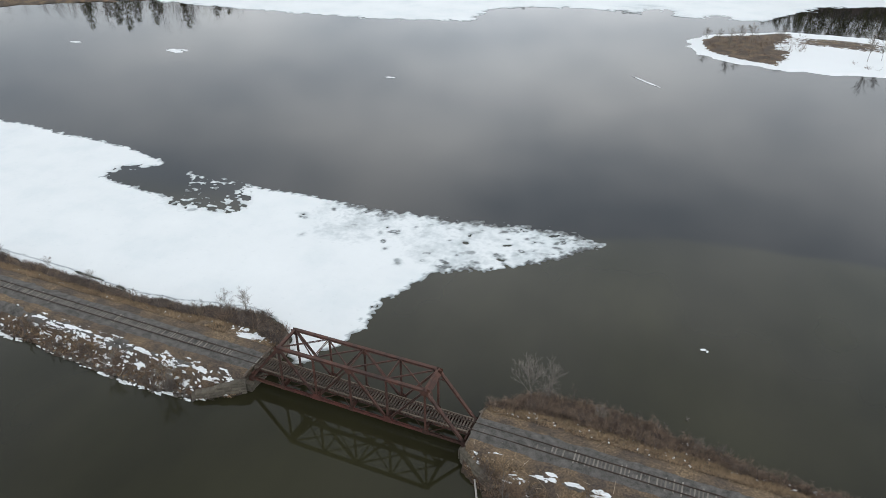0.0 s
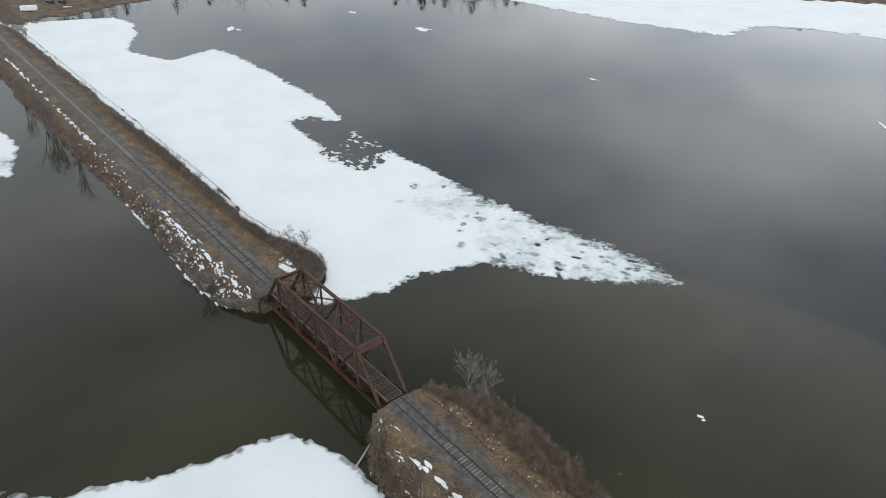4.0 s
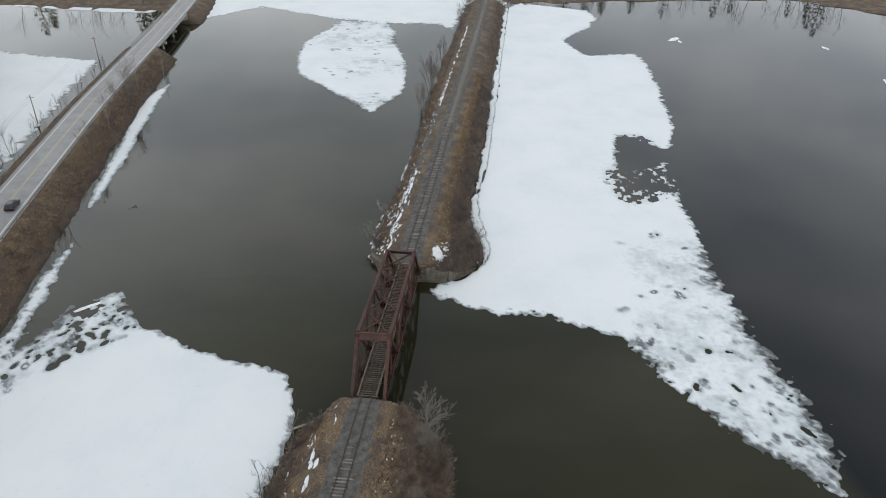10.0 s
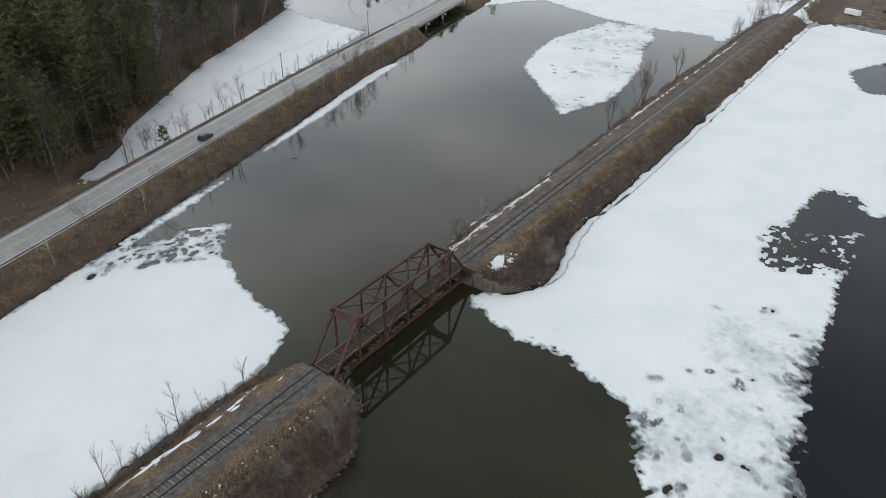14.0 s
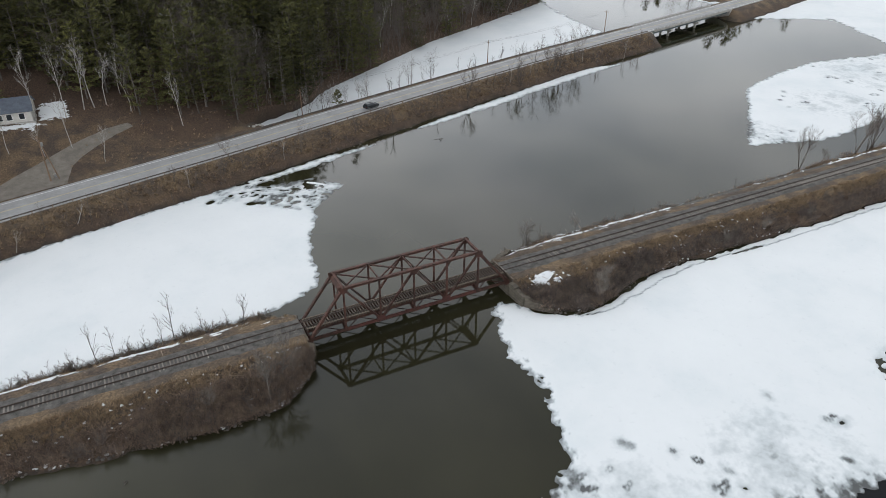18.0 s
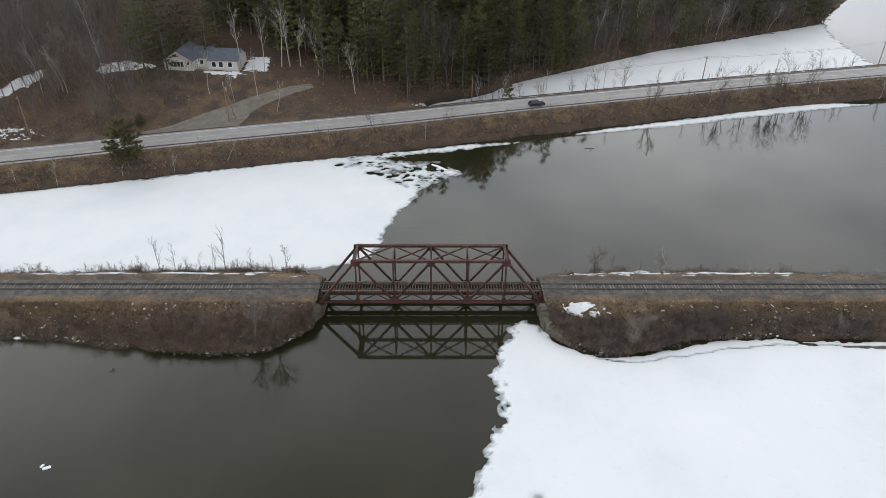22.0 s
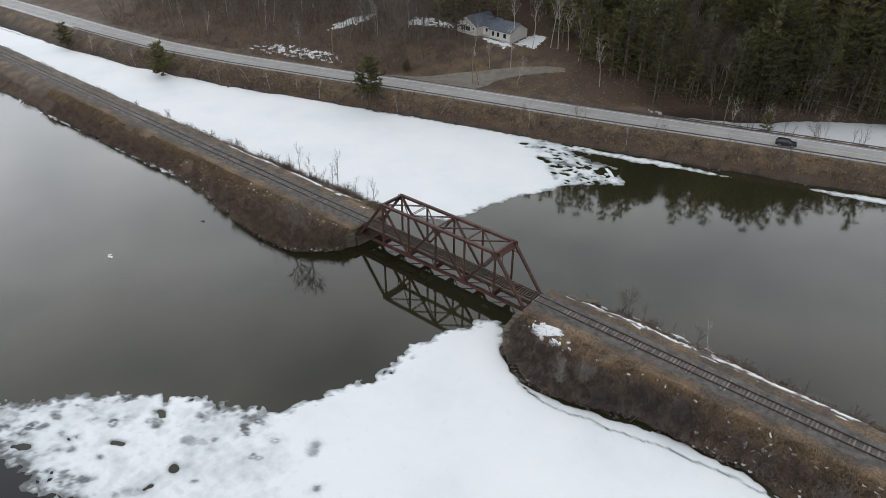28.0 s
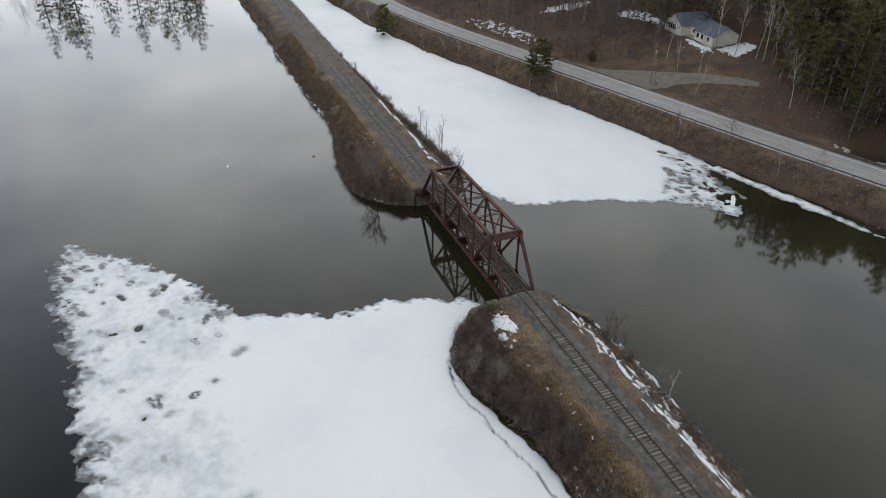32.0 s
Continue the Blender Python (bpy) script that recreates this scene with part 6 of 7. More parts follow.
def utility_pole(x, y, tall, can=False, turn=0):
    root = empty("utility_pole", (x, y, ground_at(x, y)), turn)
    bm = bmesh.new()
    bmesh.ops.create_cone(bm, cap_ends=True, segments=10, radius1=0.17, radius2=0.11, depth=tall + 0.5, matrix=Matrix.Translation((0, 0, tall / 2 - 0.25)))
    part("shaft", bm, POLE_WOOD, root)
    bm = bmesh.new()
    box(bm, (0.1, 2.0, 0.12), Matrix.Translation((0.16, 0, tall - 0.7)), 0.01)
    part("cross_arm", bm, POLE_WOOD, root)
    for q in (-0.85, 0, 0.85):
        bm = bmesh.new()
        bmesh.ops.create_cone(bm, cap_ends=True, segments=8, radius1=0.05, radius2=0.035, depth=0.16, matrix=Matrix.Translation((0.16, q, tall - 0.56)))
        part("insulator", bm, CONCRETE, root)
    if can:
        bm = bmesh.new()
        bmesh.ops.create_cone(bm, cap_ends=True, segments=14, radius1=0.26, radius2=0.26, depth=0.85, matrix=Matrix.Translation((-0.42, 0, tall - 2.0)))
        part("transformer", bm, GALV, root, "pale grey transformer can")
    return tagged(root, "brown wooden utility pole carrying wires beside the road", "utility pole", "utility poles")


POLES = [(150, -52.5, 10.5, False), (99, -63.5, 10.5, False), (53.2, -75.2, 10.8, True), (-11.5, -97.5, 10.0, False), (-88, -122.5, 9.5, False), (-158, -143.5, 9.5, False)]
tops = []
for x, y, tall, can in POLES:
    utility_pole(x, y, tall, can, 17)
    tops.append(Vector((x, y, ground_at(x, y) + tall - 0.5)))
pedestal = empty("utility_pedestal", (52.2, -76.6, max(ground_at(52.2, -76.6), ROAD_Z) + 0.1))
bm = bmesh.new()
box(bm, (0.45, 0.35, 0.75), Matrix.Translation((0, 0, 0.37)), 0.04)
part("cabinet", bm, GALV, pedestal)
bm = bmesh.new()
box(bm, (0.5, 0.4, 0.08), Matrix.Translation((0, 0, 0.78)), 0.02)
part("lid", bm, CONCRETE, pedestal)
tagged(pedestal, "small pale utility box on the gravel beside the pole", "utility box")
lean_pole = empty("brace_pole", (51.4, -75.8, ground_at(51.4, -75.8)))
bm = bmesh.new()
bar(bm, (0, 0, -0.2), (1.5, 0.5, 8.6), 0.2, 0.2, (0, 1, 0), 0.03)
part("shaft", bm, POLE_WOOD, lean_pole)
tagged(lean_pole, "leaning wooden brace against the utility pole", "brace pole")
for a, b in zip(tops[:-1], tops[1:]):
    for off, drop in ((-0.85, 0.9), (0.85, 0.9), (0.0, 1.1)):
        seg = []
        last = None
        for k in range(13):
            t = k / 12
            q = a.lerp(b, t) + Vector((0.2 * off, off, -4 * drop * t * (1 - t)))
            if last:
                seg.append((tuple(last), 0.014, tuple(q), 0.014))
            last = q
        v, f = tube([s[0] for s in seg] + [seg[-1][2]], 0.014)
        wire = new("wire", fast_mesh("wire", v, f, WIRE))
        tagged(wire, "thin black overhead wire between utility poles", "wire", "overhead wires")


# ---- house on the hill ----
SIDING = plain("cream_siding", (0.46, 0.435, 0.39), (0.60, 0.575, 0.53), 0.5, 0.8)
TRIM = plain("white_trim", (0.68, 0.67, 0.64), (0.78, 0.77, 0.75), 0.6, 0.6)
ROOF = plain("slate_blue_roof", (0.055, 0.066, 0.085), (0.115, 0.132, 0.16), 0.8, 0.85, 0, 0.4, 0.02, vary=0.15)
BRICK_DARK = plain("dark_chimney", (0.06, 0.045, 0.04), (0.13, 0.10, 0.09), 1.2, 0.9)


def glass_material():
    m, nodes, links, bsdf = mat("window_glass")
    bsdf.inputs["Base Color"].default_value = (0.02, 0.024, 0.028, 1)
    bsdf.inputs["Roughness"].default_value = 0.06
    return m


GLASS = glass_material()


def gable_block(root, x, y, w, d, eave, ridge, along="x", over=0.45):
    """Walls with gables and a two-sided roof; w along x, d along y."""
    bm = bmesh.new()
    if along == "x":
        ring = [(-d / 2, 0), (d / 2, 0), (d / 2, eave), (0, ridge), (-d / 2, eave)]
        ends = [[bm.verts.new((x + s * w / 2, y + q, z)) for q, z in ring] for s in (-1, 1)]
    else:
        ring = [(-w / 2, 0), (w / 2, 0), (w / 2, eave), (0, ridge), (-w / 2, eave)]
        ends = [[bm.verts.new((x + q, y + s * d / 2, z)) for q, z in ring] for s in (-1, 1)]
    bm.faces.new(ends[0])
    bm.faces.new(ends[1][::-1])
    for k in range(5):
        j = (k + 1) % 5
        if k not in (2, 3):
            bm.faces.new((ends[0][k], ends[1][k], ends[1][j], ends[0][j]))
    bmesh.ops.recalc_face_normals(bm, faces=bm.faces)
    part("wall", bm, SIDING, root)
    half = (d if along == "x" else w) / 2
    pitch = math.atan2(ridge - eave, half)
    run = math.hypot(half, ridge - eave) + over
    long = (w if along == "x" else d) + 2 * over
    for s in (-1, 1):
        bm = bmesh.new()
        if along == "x":
            m = Matrix.Translation((x, y, ridge + 0.06)) @ pose(0, 0, 0, -s * math.degrees(pitch)) @ Matrix.Translation((0, s * run / 2, 0))
            size = (long, run, 0.12)
        else:
            m = Matrix.Translation((x, y, ridge + 0.06)) @ pose(0, 0, 0, 0, s * math.degrees(pitch)) @ Matrix.Translation((s * run / 2, 0, 0))
            size = (run, long, 0.12)
        box(bm, size, m, 0.015)
        part("roof", bm, ROOF, root, "slate-blue shingled roof")


def house_window(root, x, y, z, w, h, panes, arch=False):
    """A framed window in a wall that faces +y."""
    fr = part("window", frame_mesh(w, h, arch), TRIM, root)
    fr.matrix_basis = pose(x, y, z)
    for k in range(panes):
        bm = bmesh.new()
        pw = w / panes - 0.1
        box(bm, (pw, 0.03, h - 0.16), Matrix.Translation((-w / 2 + (k + 0.5) * w / panes, -0.01, 0)))
        part("pane", bm, GLASS, fr, "dark window pane")


def frame_mesh(w, h, arch):
    bm = bmesh.new()
    for s in (-1, 1):
        box(bm, (0.1, 0.1, h + 0.1), Matrix.Translation((s * w / 2, 0.02, 0)))
        box(bm, (w + 0.1, 0.1, 0.1), Matrix.Translation((0, 0.02, s * h / 2)))
    n = max(1, round(w / 0.9))
    for k in range(1, n):
        box(bm, (0.07, 0.07, h), Matrix.Translation((-w / 2 + k * w / n, 0.02, 0)))
    if arch:
        last = None
        for k in range(9):
            a = math.pi * k / 8
            q = Vector((-w / 2 * math.cos(a), 0.03, h / 2 + 0.55 * math.sin(a)))
            if last:
                bar(bm, last, q, 0.1, 0.12, (0, 1, 0))
            last = q
    return bm


house = empty("house", (64.5, -99.3, 12.0), -4)
tagged(house, "cream single-storey house with slate-blue roofs and bay window", "house")
gable_block(house, 5.8, 0.6, 8.2, 10.0, 2.9, 5.4, "y")
gable_block(house, 0.2, -1.2, 5.0, 7.0, 2.9, 5.0, "x")
gable_block(house, -6.2, -0.2, 8.2, 8.2, 2.7, 4.9, "x")
house_window(house, 6.2, 5.62, 1.75, 3.8, 1.5, 4, True)
house_window(house, 3.0, 5.62, 2.0, 0.7, 0.9, 1)
house_window(house, 0.4, 2.32, 1.6, 1.0, 1.2, 1)
for x in (-3.6, -5.6, -8.2):
    house_window(house, x, 3.92, 1.5, 1.2, 1.5, 1)
bm = bmesh.new()
box(bm, (1.0, 0.08, 2.05), Matrix.Translation((1.6, 2.34, 1.02)), 0.01)
part("door", bm, TRIM, house, "white front door")
bm = bmesh.new()
box(bm, (0.8, 0.8, 2.2), Matrix.Translation((6.6, -1.5, 5.6)), 0.03)
part("chimney", bm, BRICK_DARK, house)
bm = bmesh.new()
box(bm, (21.0, 9.0, 0.9), Matrix.Translation((-0.2, -0.4, -0.35)), 0.02)
part("foundation", bm, CONCRETE, house)


# ---- gravel drive ----
def drive():
    """A gravel apron along the road that narrows to a lane up the hill."""
    rows = [((80, -64.2), (50, -72.5)), ((70, -70.0), (49.5, -76.4)), ((60.5, -77.5), (48.5, -79.8)), ((52.8, -83.2), (46.0, -82.8)), ((45.6, -88.6), (41.4, -86.8)), ((40.0, -92.2), (37.6, -90.2)), ((34.4, -94.0), (33.4, -92.6))]
    verts, faces = [], []
    n, m = 6, 9
    for k in range(len(rows) - 1):
        for q in range(n + (k == len(rows) - 2)):
            t = q / n
            l = Vector(rows[k][0]).lerp(Vector(rows[k + 1][0]), t)
            r = Vector(rows[k][1]).lerp(Vector(rows[k + 1][1]), t)
            for j in range(m):
                p = l.lerp(r, j / (m - 1))
                verts.append((p.x, p.y, max(ground_at(p.x, p.y), ROAD_Z) + 0.13 - 0.08 * (j in (0, m - 1))))
    for k in range(len(verts) // m - 1):
        for j in range(m - 1):
            a = k * m + j
            faces.append((a, a + 1, a + m + 1, a + m))
    ob = raw_mesh("drive", verts, faces, GRAVEL, soft=True)
    tagged(ob, "pale gravel drive climbing from the road", "drive", kind="structure")


drive()


# ---- homes on the western shore ----
PALE = plain("white_cladding", (0.55, 0.56, 0.57), (0.72, 0.72, 0.72), 0.6, 0.6)


def cottage(x, y, w, d, turn, label):
    root = empty("cottage", (x, y, ground_at(x, y) - 0.1), turn)
    gable_block(root, 0, 0, w, d, 2.7, 4.6, "x")
    for q in (-w / 4, w / 4):
        house_window(root, q, d / 2 + 0.02, 1.5, 1.1, 1.2, 1)
    tagged(root, label, "cottage", "homes on the western shore")


cottage(-346, 49, 10, 7, -62, "small pale lakeside cottage with a grey roof")
cottage(-349, 88, 11, 7, -75, "small pale lakeside cottage with a grey roof")
trailer = empty("camper_trailer", (-322.5, 24, ground_at(-322.5, 24)), 65)
bm = bmesh.new()
box(bm, (7.5, 2.4, 2.3), Matrix.Translation((0, 0, 1.75)), 0.18)
part("body", bm, PALE, trailer)
for q in (-0.6, 0.6):
    for s in (-1.1, 1.1):
        bm = bmesh.new()
        bmesh.ops.create_cone(bm, cap_ends=True, segments=14, radius1=0.36, radius2=0.36, depth=0.24, matrix=Matrix.Translation((q, s, 0.36)) @ pose(0, 0, 0, 90))
        part("wheel", bm, WIRE, trailer)
for q in (-2.2, 0.4, 2.4):
    bm = bmesh.new()
    box(bm, (1.0, 0.04, 0.7), Matrix.Translation((q, 1.2, 2.0)), 0.01)
    part("window", bm, GLASS, trailer)
tagged(trailer, "white camper trailer parked on the grassy western shore", "camper trailer")
for k, (x, y, s) in enumerate([(-325, 57, 0.5), (-333, 66, 0.55), (-331, 60, 0.35), (-330, 100, 0.6)]):
    plant("pine_tree", pine_kinds[k % 4], x, y, s, 60 * k, "green pine beside the lakeside cottages", "pine tree", "pines on the western shore")


def rowing_boat(x, y, turn, hull, label):
    """An open boat lying on the shore, built from ribs."""
    root = empty("rowing_boat", (x, y, max(ground_at(x, y), 0.1) + 0.05), turn)
    stations = [(-2.0, 0.55), (-1.0, 0.72), (0.2, 0.74), (1.2, 0.52), (2.0, 0.06)]
    bm = bmesh.new()
    rows = []
    for q, w in stations:
        rows.append([bm.verts.new((q, e * w, z)) for e, z in ((-1, 0.55), (-0.72, 0.12), (0, 0.0), (0.72, 0.12), (1, 0.55))])
    for a, b in zip(rows[:-1], rows[1:]):
        for k in range(4):
            bm.faces.new((a[k], a[k + 1], b[k + 1], b[k]))
    bm.faces.new(rows[0])
    bmesh.ops.solidify(bm, geom=bm.faces[:], thickness=0.04)
    part("hull", bm, hull, root)
    for q, w in ((-1.0, 0.68), (0.3, 0.68)):
        bm = bmesh.new()
        box(bm, (0.28, 2 * w, 0.04), Matrix.Translation((q, 0, 0.42)), 0.008)
        part("thwart", bm, POLE_WOOD, root)
    tagged(root, label, "boat", "boats on the western shore")


rowing_boat(-297.5, 20.5, 35, GALV, "small aluminium rowing boat on the grassy western shore")
rowing_boat(-322.0, 41.5, 70, PALE, "white rowing boat lying on the western shore")

# ---- stones, snow remnants and litter on the causeway ----
def rock_template(seed):
    r = random.Random(seed)
    bm = bmesh.new()
    bmesh.ops.create_icosphere(bm, subdivisions=1, radius=0.5)
    for v in bm.verts:
        v.co *= r.uniform(0.7, 1.15)
        v.co.z *= 0.65
    bm.verts.index_update()
    v = np.array([tuple(q.co) for q in bm.verts])
    f = np.array([[q.index for q in k.verts] for k in bm.faces])
    bm.free()
    return v, f


RIPRAP = plain("riprap_stone", (0.030, 0.026, 0.022), (0.15, 0.132, 0.115), 0.6, 0.9, 0, 0.4, 0.05)
rr = random.Random(5)
rock_spots = []
for n, x0, x1, side in ((560, -110, -24, -1), (110, 24, 90, -1), (60, -60, -19, 1), (70, 19, 70, 1)):
    for _ in range(n):
        x = rr.uniform(x0, x1)
        w = float(np.interp(x, NORTH_X, NORTH_W)) if side > 0 else float(np.interp(x, SOUTH_X, SOUTH_W))
        y = side * (w - abs(rr.gauss(0, 1.1 if side < 0 else 0.5)) + 0.3)
        rock_spots.append((x, y, max(ground_at(x, y), -0.25) + 0.08, rr.uniform(0.25, 0.8), rr.uniform(0, 6)))
for _ in range(420):
    x = rr.uniform(-155, 150)
    p, _a = road_point(x, 13.6 + rr.gauss(0, 0.5), 0)
    rock_spots.append((p.x, p.y, max(ground_at(p.x, p.y), -0.25) + 0.06, rr.uniform(0.3, 0.9), rr.uniform(0, 6)))
scatter("riprap", rock_template(1), RIPRAP, rock_spots, "dark loose stones along the water's edge", "stones")


def snow_mesh(seed):
    """A low melting drift with a ragged, lobed outline."""
    r = random.Random(seed)
    n = 38
    waves = [(k, r.uniform(0, 6.28), 0.34 * r.uniform(0.5, 1.2) / k ** 0.6) for k in (2, 3, 4, 6, 9, 13)]
    rings = []
    bm = bmesh.new()
    for q, z in ((1.0, -0.06), (0.92, 0.04), (0.6, 0.09)):
        ring = []
        for i in range(n):
            a = 6.2832 * i / n
            lobe = max(0.3, 1 + sum(amp * math.sin(k * a + ph) for k, ph, amp in waves))
            ring.append(bm.verts.new((0.45 * q * lobe * math.cos(a), 0.45 * q * lobe * math.sin(a), z)))
        rings.append(ring)
    for a, b in zip(rings[:-1], rings[1:]):
        for i in range(n):
            j = (i + 1) % n
            bm.faces.new((a[i], a[j], b[j], b[i]))
    bm.faces.new(rings[-1])
    me = bpy.data.meshes.new("snow_patch")
    bm.to_mesh(me)
    bm.free()
    me.shade_smooth()
    me.materials.append(SNOW)
    return me


snow_kinds = [snow_mesh(600 + k) for k in range(7)]


def snow_patch(x, y, length, width, turn, label="old snow patch remaining on the causeway bank"):
    ob = new("snow_patch", snow_kinds[rr.randrange(7)])
    dz = (ground_at(x, y + 0.4) - ground_at(x, y - 0.4)) / 0.8
    z = ground_at(x, y)
    if abs(y) < 4.3:
        z, dz = TIE_Z - 0.16 + 0.1 * (abs(y) < 3.2), 0.0
    ob.matrix_basis = pose(x, y, z + 0.05, math.degrees(math.atan(dz)), 0, turn) @ Matrix.Diagonal((length, width, 1.0, 1))
    tagged(ob, label, "snow patch", "snow patches on the causeway")


def snow_specks(spots, name, label):
    """Many small snow remnants in one mesh; spots: x, y, z, length, width, turn, slope."""
    verts, faces = [], []
    pools = template_arrays_any(snow_kinds)
    for k, (x, y, z, l, w, turn, slope) in enumerate(spots):
        v, f = pools[k % 7]
        m = pose(x, y, z, slope, 0, turn) @ Matrix.Diagonal((l, w, 1.0, 1))
        n = len(verts)
        verts += [tuple(m @ Vector(q)) for q in v]
        faces += [[n + i for i in g] for g in f]
    tagged(raw_mesh(name, verts, faces, SNOW, soft=True), label, "snow", kind="stuff")


def template_arrays_any(meshes):
    return [([tuple(v.co) for v in me.vertices], [tuple(p.vertices) for p in me.polygons]) for me in meshes]


snow_patch(24.6, -3.2, 4.6, 0.8, 4, "long thin snow patch on the ballast shoulder")
specks = []
for _ in range(200):
    x = -21 - 104 * rr.random() ** 1.3
    w = float(np.interp(x, SOUTH_X, SOUTH_W))
    y = -rr.uniform(4.5, w - 0.4)
    slope = math.degrees(math.atan((ground_at(x, y + 0.4) - ground_at(x, y - 0.4)) / 0.8))
    specks.append((x, y, ground_at(x, y) + 0.05, abs(rr.gauss(0.3, 0.5)) + 0.25, rr.uniform(0.18, 0.55), rr.gauss(0, 25), slope))
for _ in range(70):
    x = -21 - 60 * rr.random()
    w = float(np.interp(x, SOUTH_X, SOUTH_W))
    specks.append((x, -(w + rr.uniform(-0.35, 0.35)), 0.06, abs(rr.gauss(0, 1.0)) + 0.5, rr.uniform(0.25, 0.6), rr.gauss(0, 10), 0))
for _ in range(95):
    x = -21 - 70 * rr.random()
    y = -rr.uniform(4.45, 5.7)
    specks.append((x, y, ground_at(x, y) + 0.06, abs(rr.gauss(0.4, 0.6)) + 0.35, rr.uniform(0.2, 0.5), rr.gauss(0, 12), 8))
for _ in range(330):
    side = 1 if rr.random() < 0.62 else -1
    x = side * (20.5 + 62 * rr.random() ** 1.5)
    w = float(np.interp(x, NORTH_X, NORTH_W))
    y = rr.uniform(4.5, w - 0.3) if rr.random() < 0.6 else w + rr.gauss(-0.3, 0.3)
    if ground_at(x, y) > 0.03:
        slope = math.degrees(math.atan((ground_at(x, y + 0.4) - ground_at(x, y - 0.4)) / 0.8))
        specks.append((x, y, ground_at(x, y) + 0.06, rr.uniform(0.2, 0.6), rr.uniform(0.15, 0.35), rr.gauss(0, 30), slope))
snow_specks(specks, "snow_specks", "scattered small remnants of old snow on the causeway bank")
for _ in range(44):
    x = rr.uniform(22, 125)
    w = float(np.interp(x, SOUTH_X, SOUTH_W))
    snow_patch(x, -rr.uniform(4.5, w - 0.5), abs(rr.gauss(0.3, 0.6)) + 0.25, rr.uniform(0.2, 0.5), rr.gauss(0, 25))
for _ in range(26):
    x = rr.choice((1, -1)) * rr.uniform(21, 60)
    snow_patch(x, rr.uniform(4.6, 8.5), rr.uniform(0.3, 1.1), rr.uniform(0.2, 0.6), rr.uniform(0, 180))
for k in range(26):
    a, r = rr.uniform(0, 6.283), math.sqrt(rr.random())
    big = rr.uniform(0.6, 1.15) if k < 9 else rr.uniform(0.3, 0.7)
    spread = 1.15 if k < 9 else 1.9
    snow_patch(-25.1 + 2.7 * spread * r * math.cos(a) - 0.6 * r * math.sin(a), 5.8 + 1.25 * spread * r * math.sin(a) - 0.5 * r * math.cos(a), big, big * rr.uniform(0.55, 0.9), rr.uniform(0, 180), "larger melting snow patch beside the bridge end")
for _ in range(85):
    snow_patch(rr.uniform(30, 150), -rr.uniform(4.4, 5.3), abs(rr.gauss(0, 1.8)) + 0.8, rr.uniform(0.4, 0.9), rr.gauss(0, 3), "long thin snow patch on the ballast shoulder")

for _ in range(46):
    x = rr.uniform(64, 150)
    w = float(np.interp(x, NORTH_X, NORTH_W))
    snow_patch(x, w + rr.uniform(-0.5, 0.3), abs(rr.gauss(0, 1.6)) + 0.6, rr.uniform(0.3, 0.7), rr.gauss(0, 10), "thin ledge of melting ice at the shore")

for _ in range(85):
    snow_patch(-26 - 200 * rr.random() ** 1.1, -rr.uniform(4.5, 5.2), rr.uniform(1.0, 3.6), rr.uniform(0.4, 0.8), rr.gauss(0, 4), "long thin snow patch on the ballast shoulder")

# boulders beside the road at the foot of the woods, some under snow
bv, bf = rock_template(7)
boulder_mesh = fast_mesh("boulder", bv, bf, CONCRETE)
for _ in range(16):
    t = rr.random()
    x, y = 6.3 - 8.4 * t + rr.uniform(-0.6, 0.6), -88.6 - 1.4 * t + rr.uniform(-0.7, 0.7)
    ob = new("boulder", boulder_mesh)
    ob.matrix_basis = pose(x, y, ground_at(x, y) + 0.15, 0, 0, rr.uniform(0, 360)) @ Matrix.Scale(rr.uniform(0.7, 1.6), 4)
    tagged(ob, "pale grey boulder heaped beside the road", "boulder", "boulders by the road")
for x, y, l, a in ((-41.8, -67.8, 2.6, 25), (47.4, 16.9, 0.9, 70)):
    seg = []
    for k, (dx, dy, dl, dz) in enumerate(((0, 0, 1, 0.05), (0.2, 0.1, 0.5, 0.35), (0.45, -0.05, 0.4, 0.3))):
        c = Vector((x + dx * l, y + dy * l, 0.02))
        seg.append((tuple(c), 0.07, tuple(c + Vector((l * dl * math.cos(a + k * 0.9), l * dl * math.sin(a + k * 0.9), dz))), 0.03))
    vv, ff = prisms(seg, 5)
    tagged(new("driftwood", fast_mesh("driftwood", vv, ff, BARK)), "dark driftwood branch stuck in shallow water", "driftwood", "driftwood on the water")

# fallen logs at the east abutment
for p, q, r0, lab in (((23.6, -10.9, 0.12), (21.6, -6.8, 0.75), 0.16, "pale fallen log with snow across the shore ice"), ((19.9, 7.4, 0.35), (19.3, 4.6, 0.75), 0.24, "pale fallen log at the foot of the abutment"),
                      ((-44.5, -9.4, 0.25), (-49.5, -8.9, 0.45), 0.13, "dark fallen log along the stony shore")):
    seg = []
    a, b = Vector(p), Vector(q)
    for k in range(4):
        u, v = a.lerp(b, k / 4), a.lerp(b, (k + 1) / 4)
        seg.append((tuple(u), r0 * (1 - k * 0.06), tuple(v), r0 * (1 - (k + 1) * 0.06)))
    vv, ff = prisms(seg, 8)
    log = new("fallen_log", fast_mesh("fallen_log", vv, ff, BIRCH if r0 > 0.14 else BARK))
    tagged(log, lab, "log", "fallen logs")

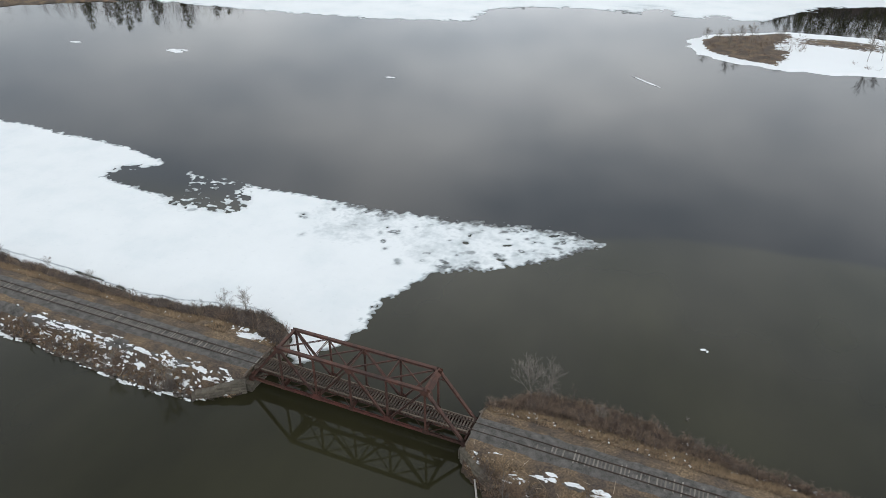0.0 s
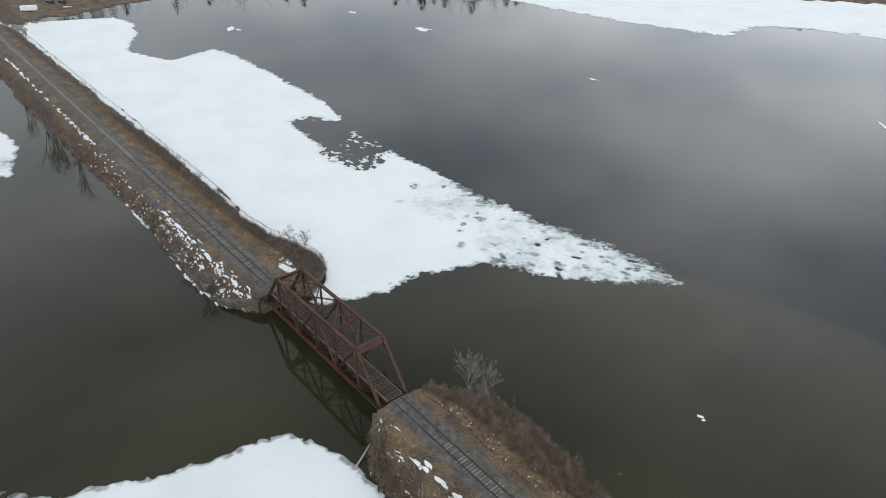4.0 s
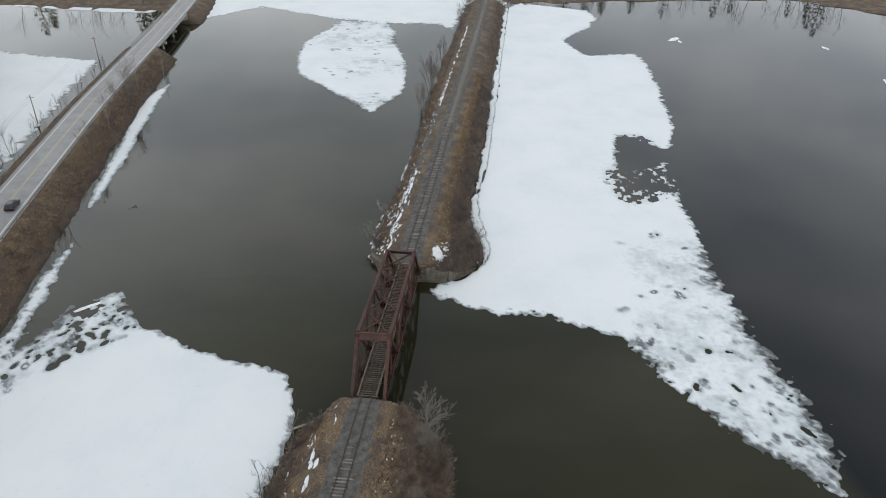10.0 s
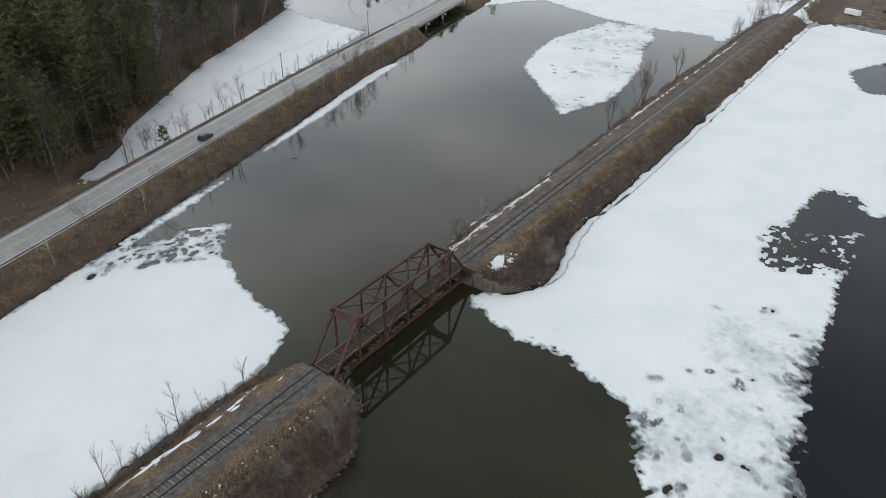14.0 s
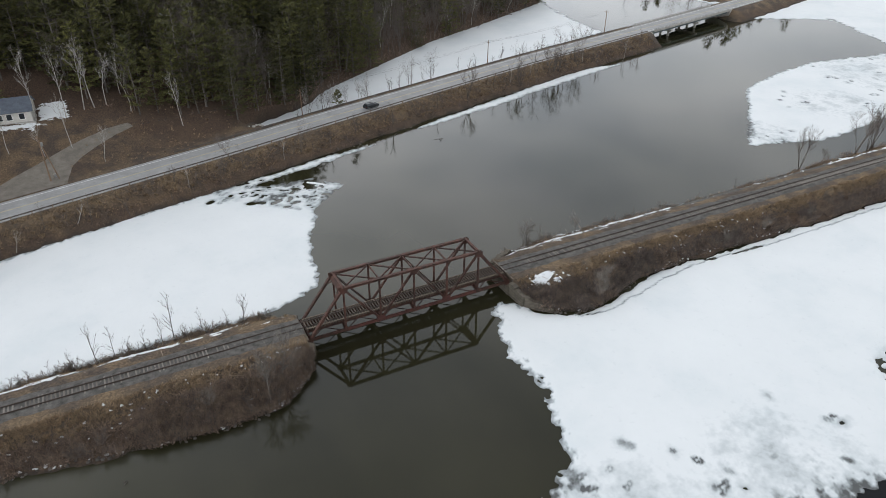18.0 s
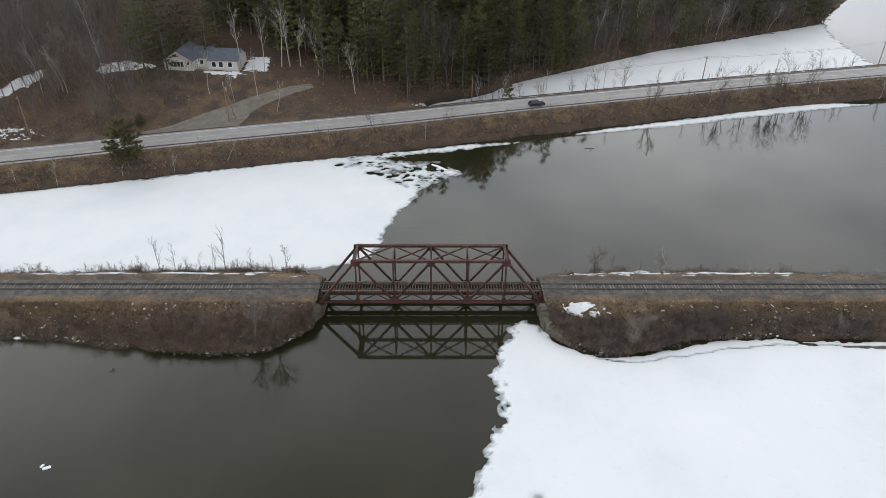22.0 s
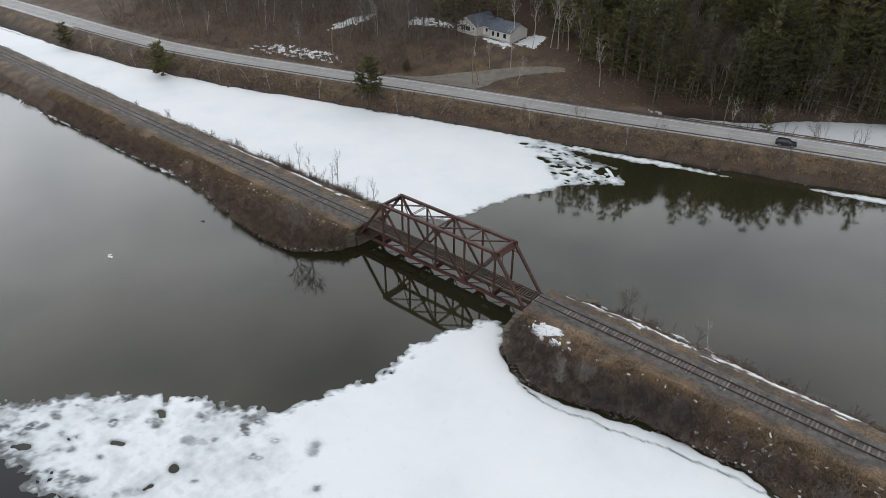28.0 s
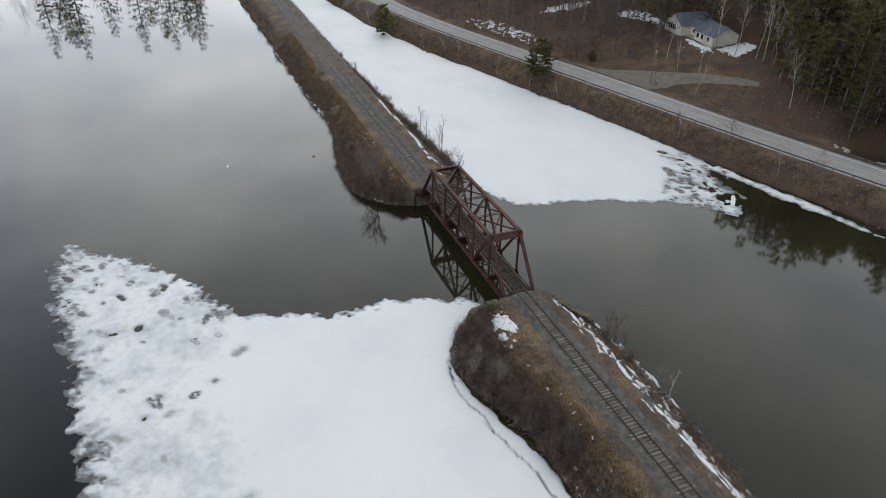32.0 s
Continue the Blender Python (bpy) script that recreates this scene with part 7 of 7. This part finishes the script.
rl = random.Random(63)
for k in range(12):
    x = rl.uniform(-150, -30)
    y = float(np.interp(x, HILL_X, HILL_Y)) + rl.uniform(-6, 1.5)
    a, l = rl.uniform(-0.5, 0.9), rl.uniform(3.5, 8)
    ends = [Vector((x + q * l * math.cos(a), y + q * l * math.sin(a), 0)) for q in (0, 0.5, 1)]
    for e in ends:
        e.z = max(ground_at(e.x, e.y), 0.1) + rl.uniform(0.1, 0.35)
    seg = [(tuple(ends[0]), 0.14, tuple(ends[1]), 0.11), (tuple(ends[1]), 0.11, tuple(ends[2]), 0.06)]
    for q in (0.6, 0.75, 0.9):
        c = ends[0].lerp(ends[2], q)
        seg.append((tuple(c), 0.04, tuple(c + Vector((rl.uniform(-0.8, 0.8), rl.uniform(-0.8, 0.8), rl.uniform(0.3, 1.0)))), 0.02))
    vv, ff = prisms(seg, 6)
    tagged(new("fallen_log", fast_mesh("fallen_log", vv, ff, BARK)), "grey fallen trunk at the foot of the woods", "log", "fallen logs by the pond")

# cut branches thrown down beside the bridge ends
seg = []
for _ in range(260):
    e = rr.choice((1, 1, 1, -1))
    x, y = e * rr.uniform(20, 44), rr.uniform(4.4, 9.5) * (1 if rr.random() < 0.92 else -0.8)
    z = ground_at(x, y) + 0.12
    a, l = rr.uniform(0, 6.28), rr.uniform(0.5, 2.4)
    q = (x + l * math.cos(a), y + l * math.sin(a), 0)
    seg.append(((x, y, z), 0.045, (q[0], q[1], ground_at(q[0], q[1]) + 0.15), 0.025))
v, f = prisms(seg, 4)
CUT = plain("cut_branches", (0.17, 0.125, 0.085), (0.42, 0.34, 0.25), 0.8, 0.9)
cut = new("cut_branches", fast_mesh("cut_branches", v, f, CUT))
tagged(cut, "pale cut branches strewn on the bank beside the bridge", "branches", kind="stuff")
for x0, x1, y0, y1 in ((20.5, 46, 4.6, 4.3), (-20.5, -34, 3.9, 4.4)):
    bm = bmesh.new()
    rail(bm, 0, abs(x1 - x0), 0, 0)
    ob = part("spare_rail", bm, RAIL_STEEL)
    z = TIE_Z - 0.30
    ob.matrix_basis = Matrix.Translation((x0, y0, z)) @ pose(0, 0, 0, 0, 0, math.degrees(math.atan2(y1 - y0, x1 - x0)))
    tagged(ob, "rusty spare rail lying beside the track", "rail", "spare rails")


# ---- car on the road ----
CAR_PAINT = plain("dark_grey_car_paint", (0.020, 0.022, 0.025), (0.032, 0.035, 0.038), 0.8, 0.25, 0.3)
LAMP_RED = plain("tail_lamp_red", (0.25, 0.01, 0.01), (0.35, 0.02, 0.02), 1.0, 0.3)
LAMP_CLEAR = plain("head_lamp_clear", (0.55, 0.56, 0.57), (0.7, 0.7, 0.7), 1.0, 0.2)


def car(p, a, label):
    root = empty("car", tuple(p), a + 180)
    prof = [(-2.25, 0.35), (-2.3, 0.75), (-2.2, 0.98), (2.15, 0.98), (2.3, 0.70), (2.25, 0.35)]
    top = [(-2.1, 0.97), (-1.85, 1.52), (-1.5, 1.62), (0.3, 1.62), (1.25, 1.0)]

    def loft(points, w0, w1):
        bm = bmesh.new()
        zs = [q for _, q in points]
        lo, hi = min(zs), max(zs)
        rows = []
        for s in (-1, 1):
            rows.append([bm.verts.new((px_, s * (w0 + (w1 - w0) * (pz - lo) / (hi - lo)), pz)) for px_, pz in points])
        n = len(points)
        for k in range(n):
            j = (k + 1) % n
            bm.faces.new((rows[0][k], rows[0][j], rows[1][j], rows[1][k]))
        bm.faces.new(rows[0][::-1])
        bm.faces.new(rows[1])
        bmesh.ops.recalc_face_normals(bm, faces=bm.faces)
        bmesh.ops.bevel(bm, geom=list(bm.edges), offset=0.06, segments=2, affect="EDGES", profile=0.6)
        return bm

    part("body", loft(prof, 0.92, 0.88), CAR_PAINT, root)
    cab = part("cabin", loft(top, 0.86, 0.66), CAR_PAINT, root)
    for s in (-1, 1):
        for q in (-1.35, -0.45, 0.42):
            bm = bmesh.new()
            box(bm, (0.74, 0.02, 0.36), Matrix.Translation((q, s * 0.775, 1.29)) @ pose(0, 0, 0, s * 17), 0.008)
            part("side_window", bm, GLASS, cab)
    bm = bmesh.new()
    box(bm, (0.9, 1.3, 0.02), Matrix.Translation((0.82, 0, 1.33)) @ pose(0, 0, 0, 0, 33), 0.008)
    part("windscreen", bm, GLASS, cab)
    for wx in (-1.4, 1.4):
        for s in (-1, 1):
            wheel = empty("wheel", (wx, s * 0.83, 0.33))
            wheel.parent = root
            bm = bmesh.new()
            bmesh.ops.create_cone(bm, cap_ends=True, segments=18, radius1=0.33, radius2=0.33, depth=0.22, matrix=pose(0, 0, 0, 90))
            part("tyre", bm, WIRE, wheel)
            bm = bmesh.new()
            bmesh.ops.create_cone(bm, cap_ends=True, segments=12, radius1=0.2, radius2=0.2, depth=0.24, matrix=pose(0, 0, 0, 90))
            part("rim", bm, GALV, wheel)
    for s in (-1, 1):
        bm = bmesh.new()
        box(bm, (0.05, 0.34, 0.16), Matrix.Translation((2.24, s * 0.66, 0.78)), 0.02)
        part("headlight", bm, LAMP_CLEAR, root)
        bm = bmesh.new()
        box(bm, (0.05, 0.26, 0.22), Matrix.Translation((-2.25, s * 0.68, 0.82)), 0.02)
        part("tail_light", bm, LAMP_RED, root)
    tagged(root, label, "car")


car(*road_point(-28.6, 1.9, ROAD_Z + 0.07), "dark grey sport utility car on the road")
for x, y, a in ((-333.5, 42, 20), (-336.5, 37, 24)):
    car(Vector((x, y, ground_at(x, y) + 0.05)), a, "dark car parked on the grass by the lakeside cottages")
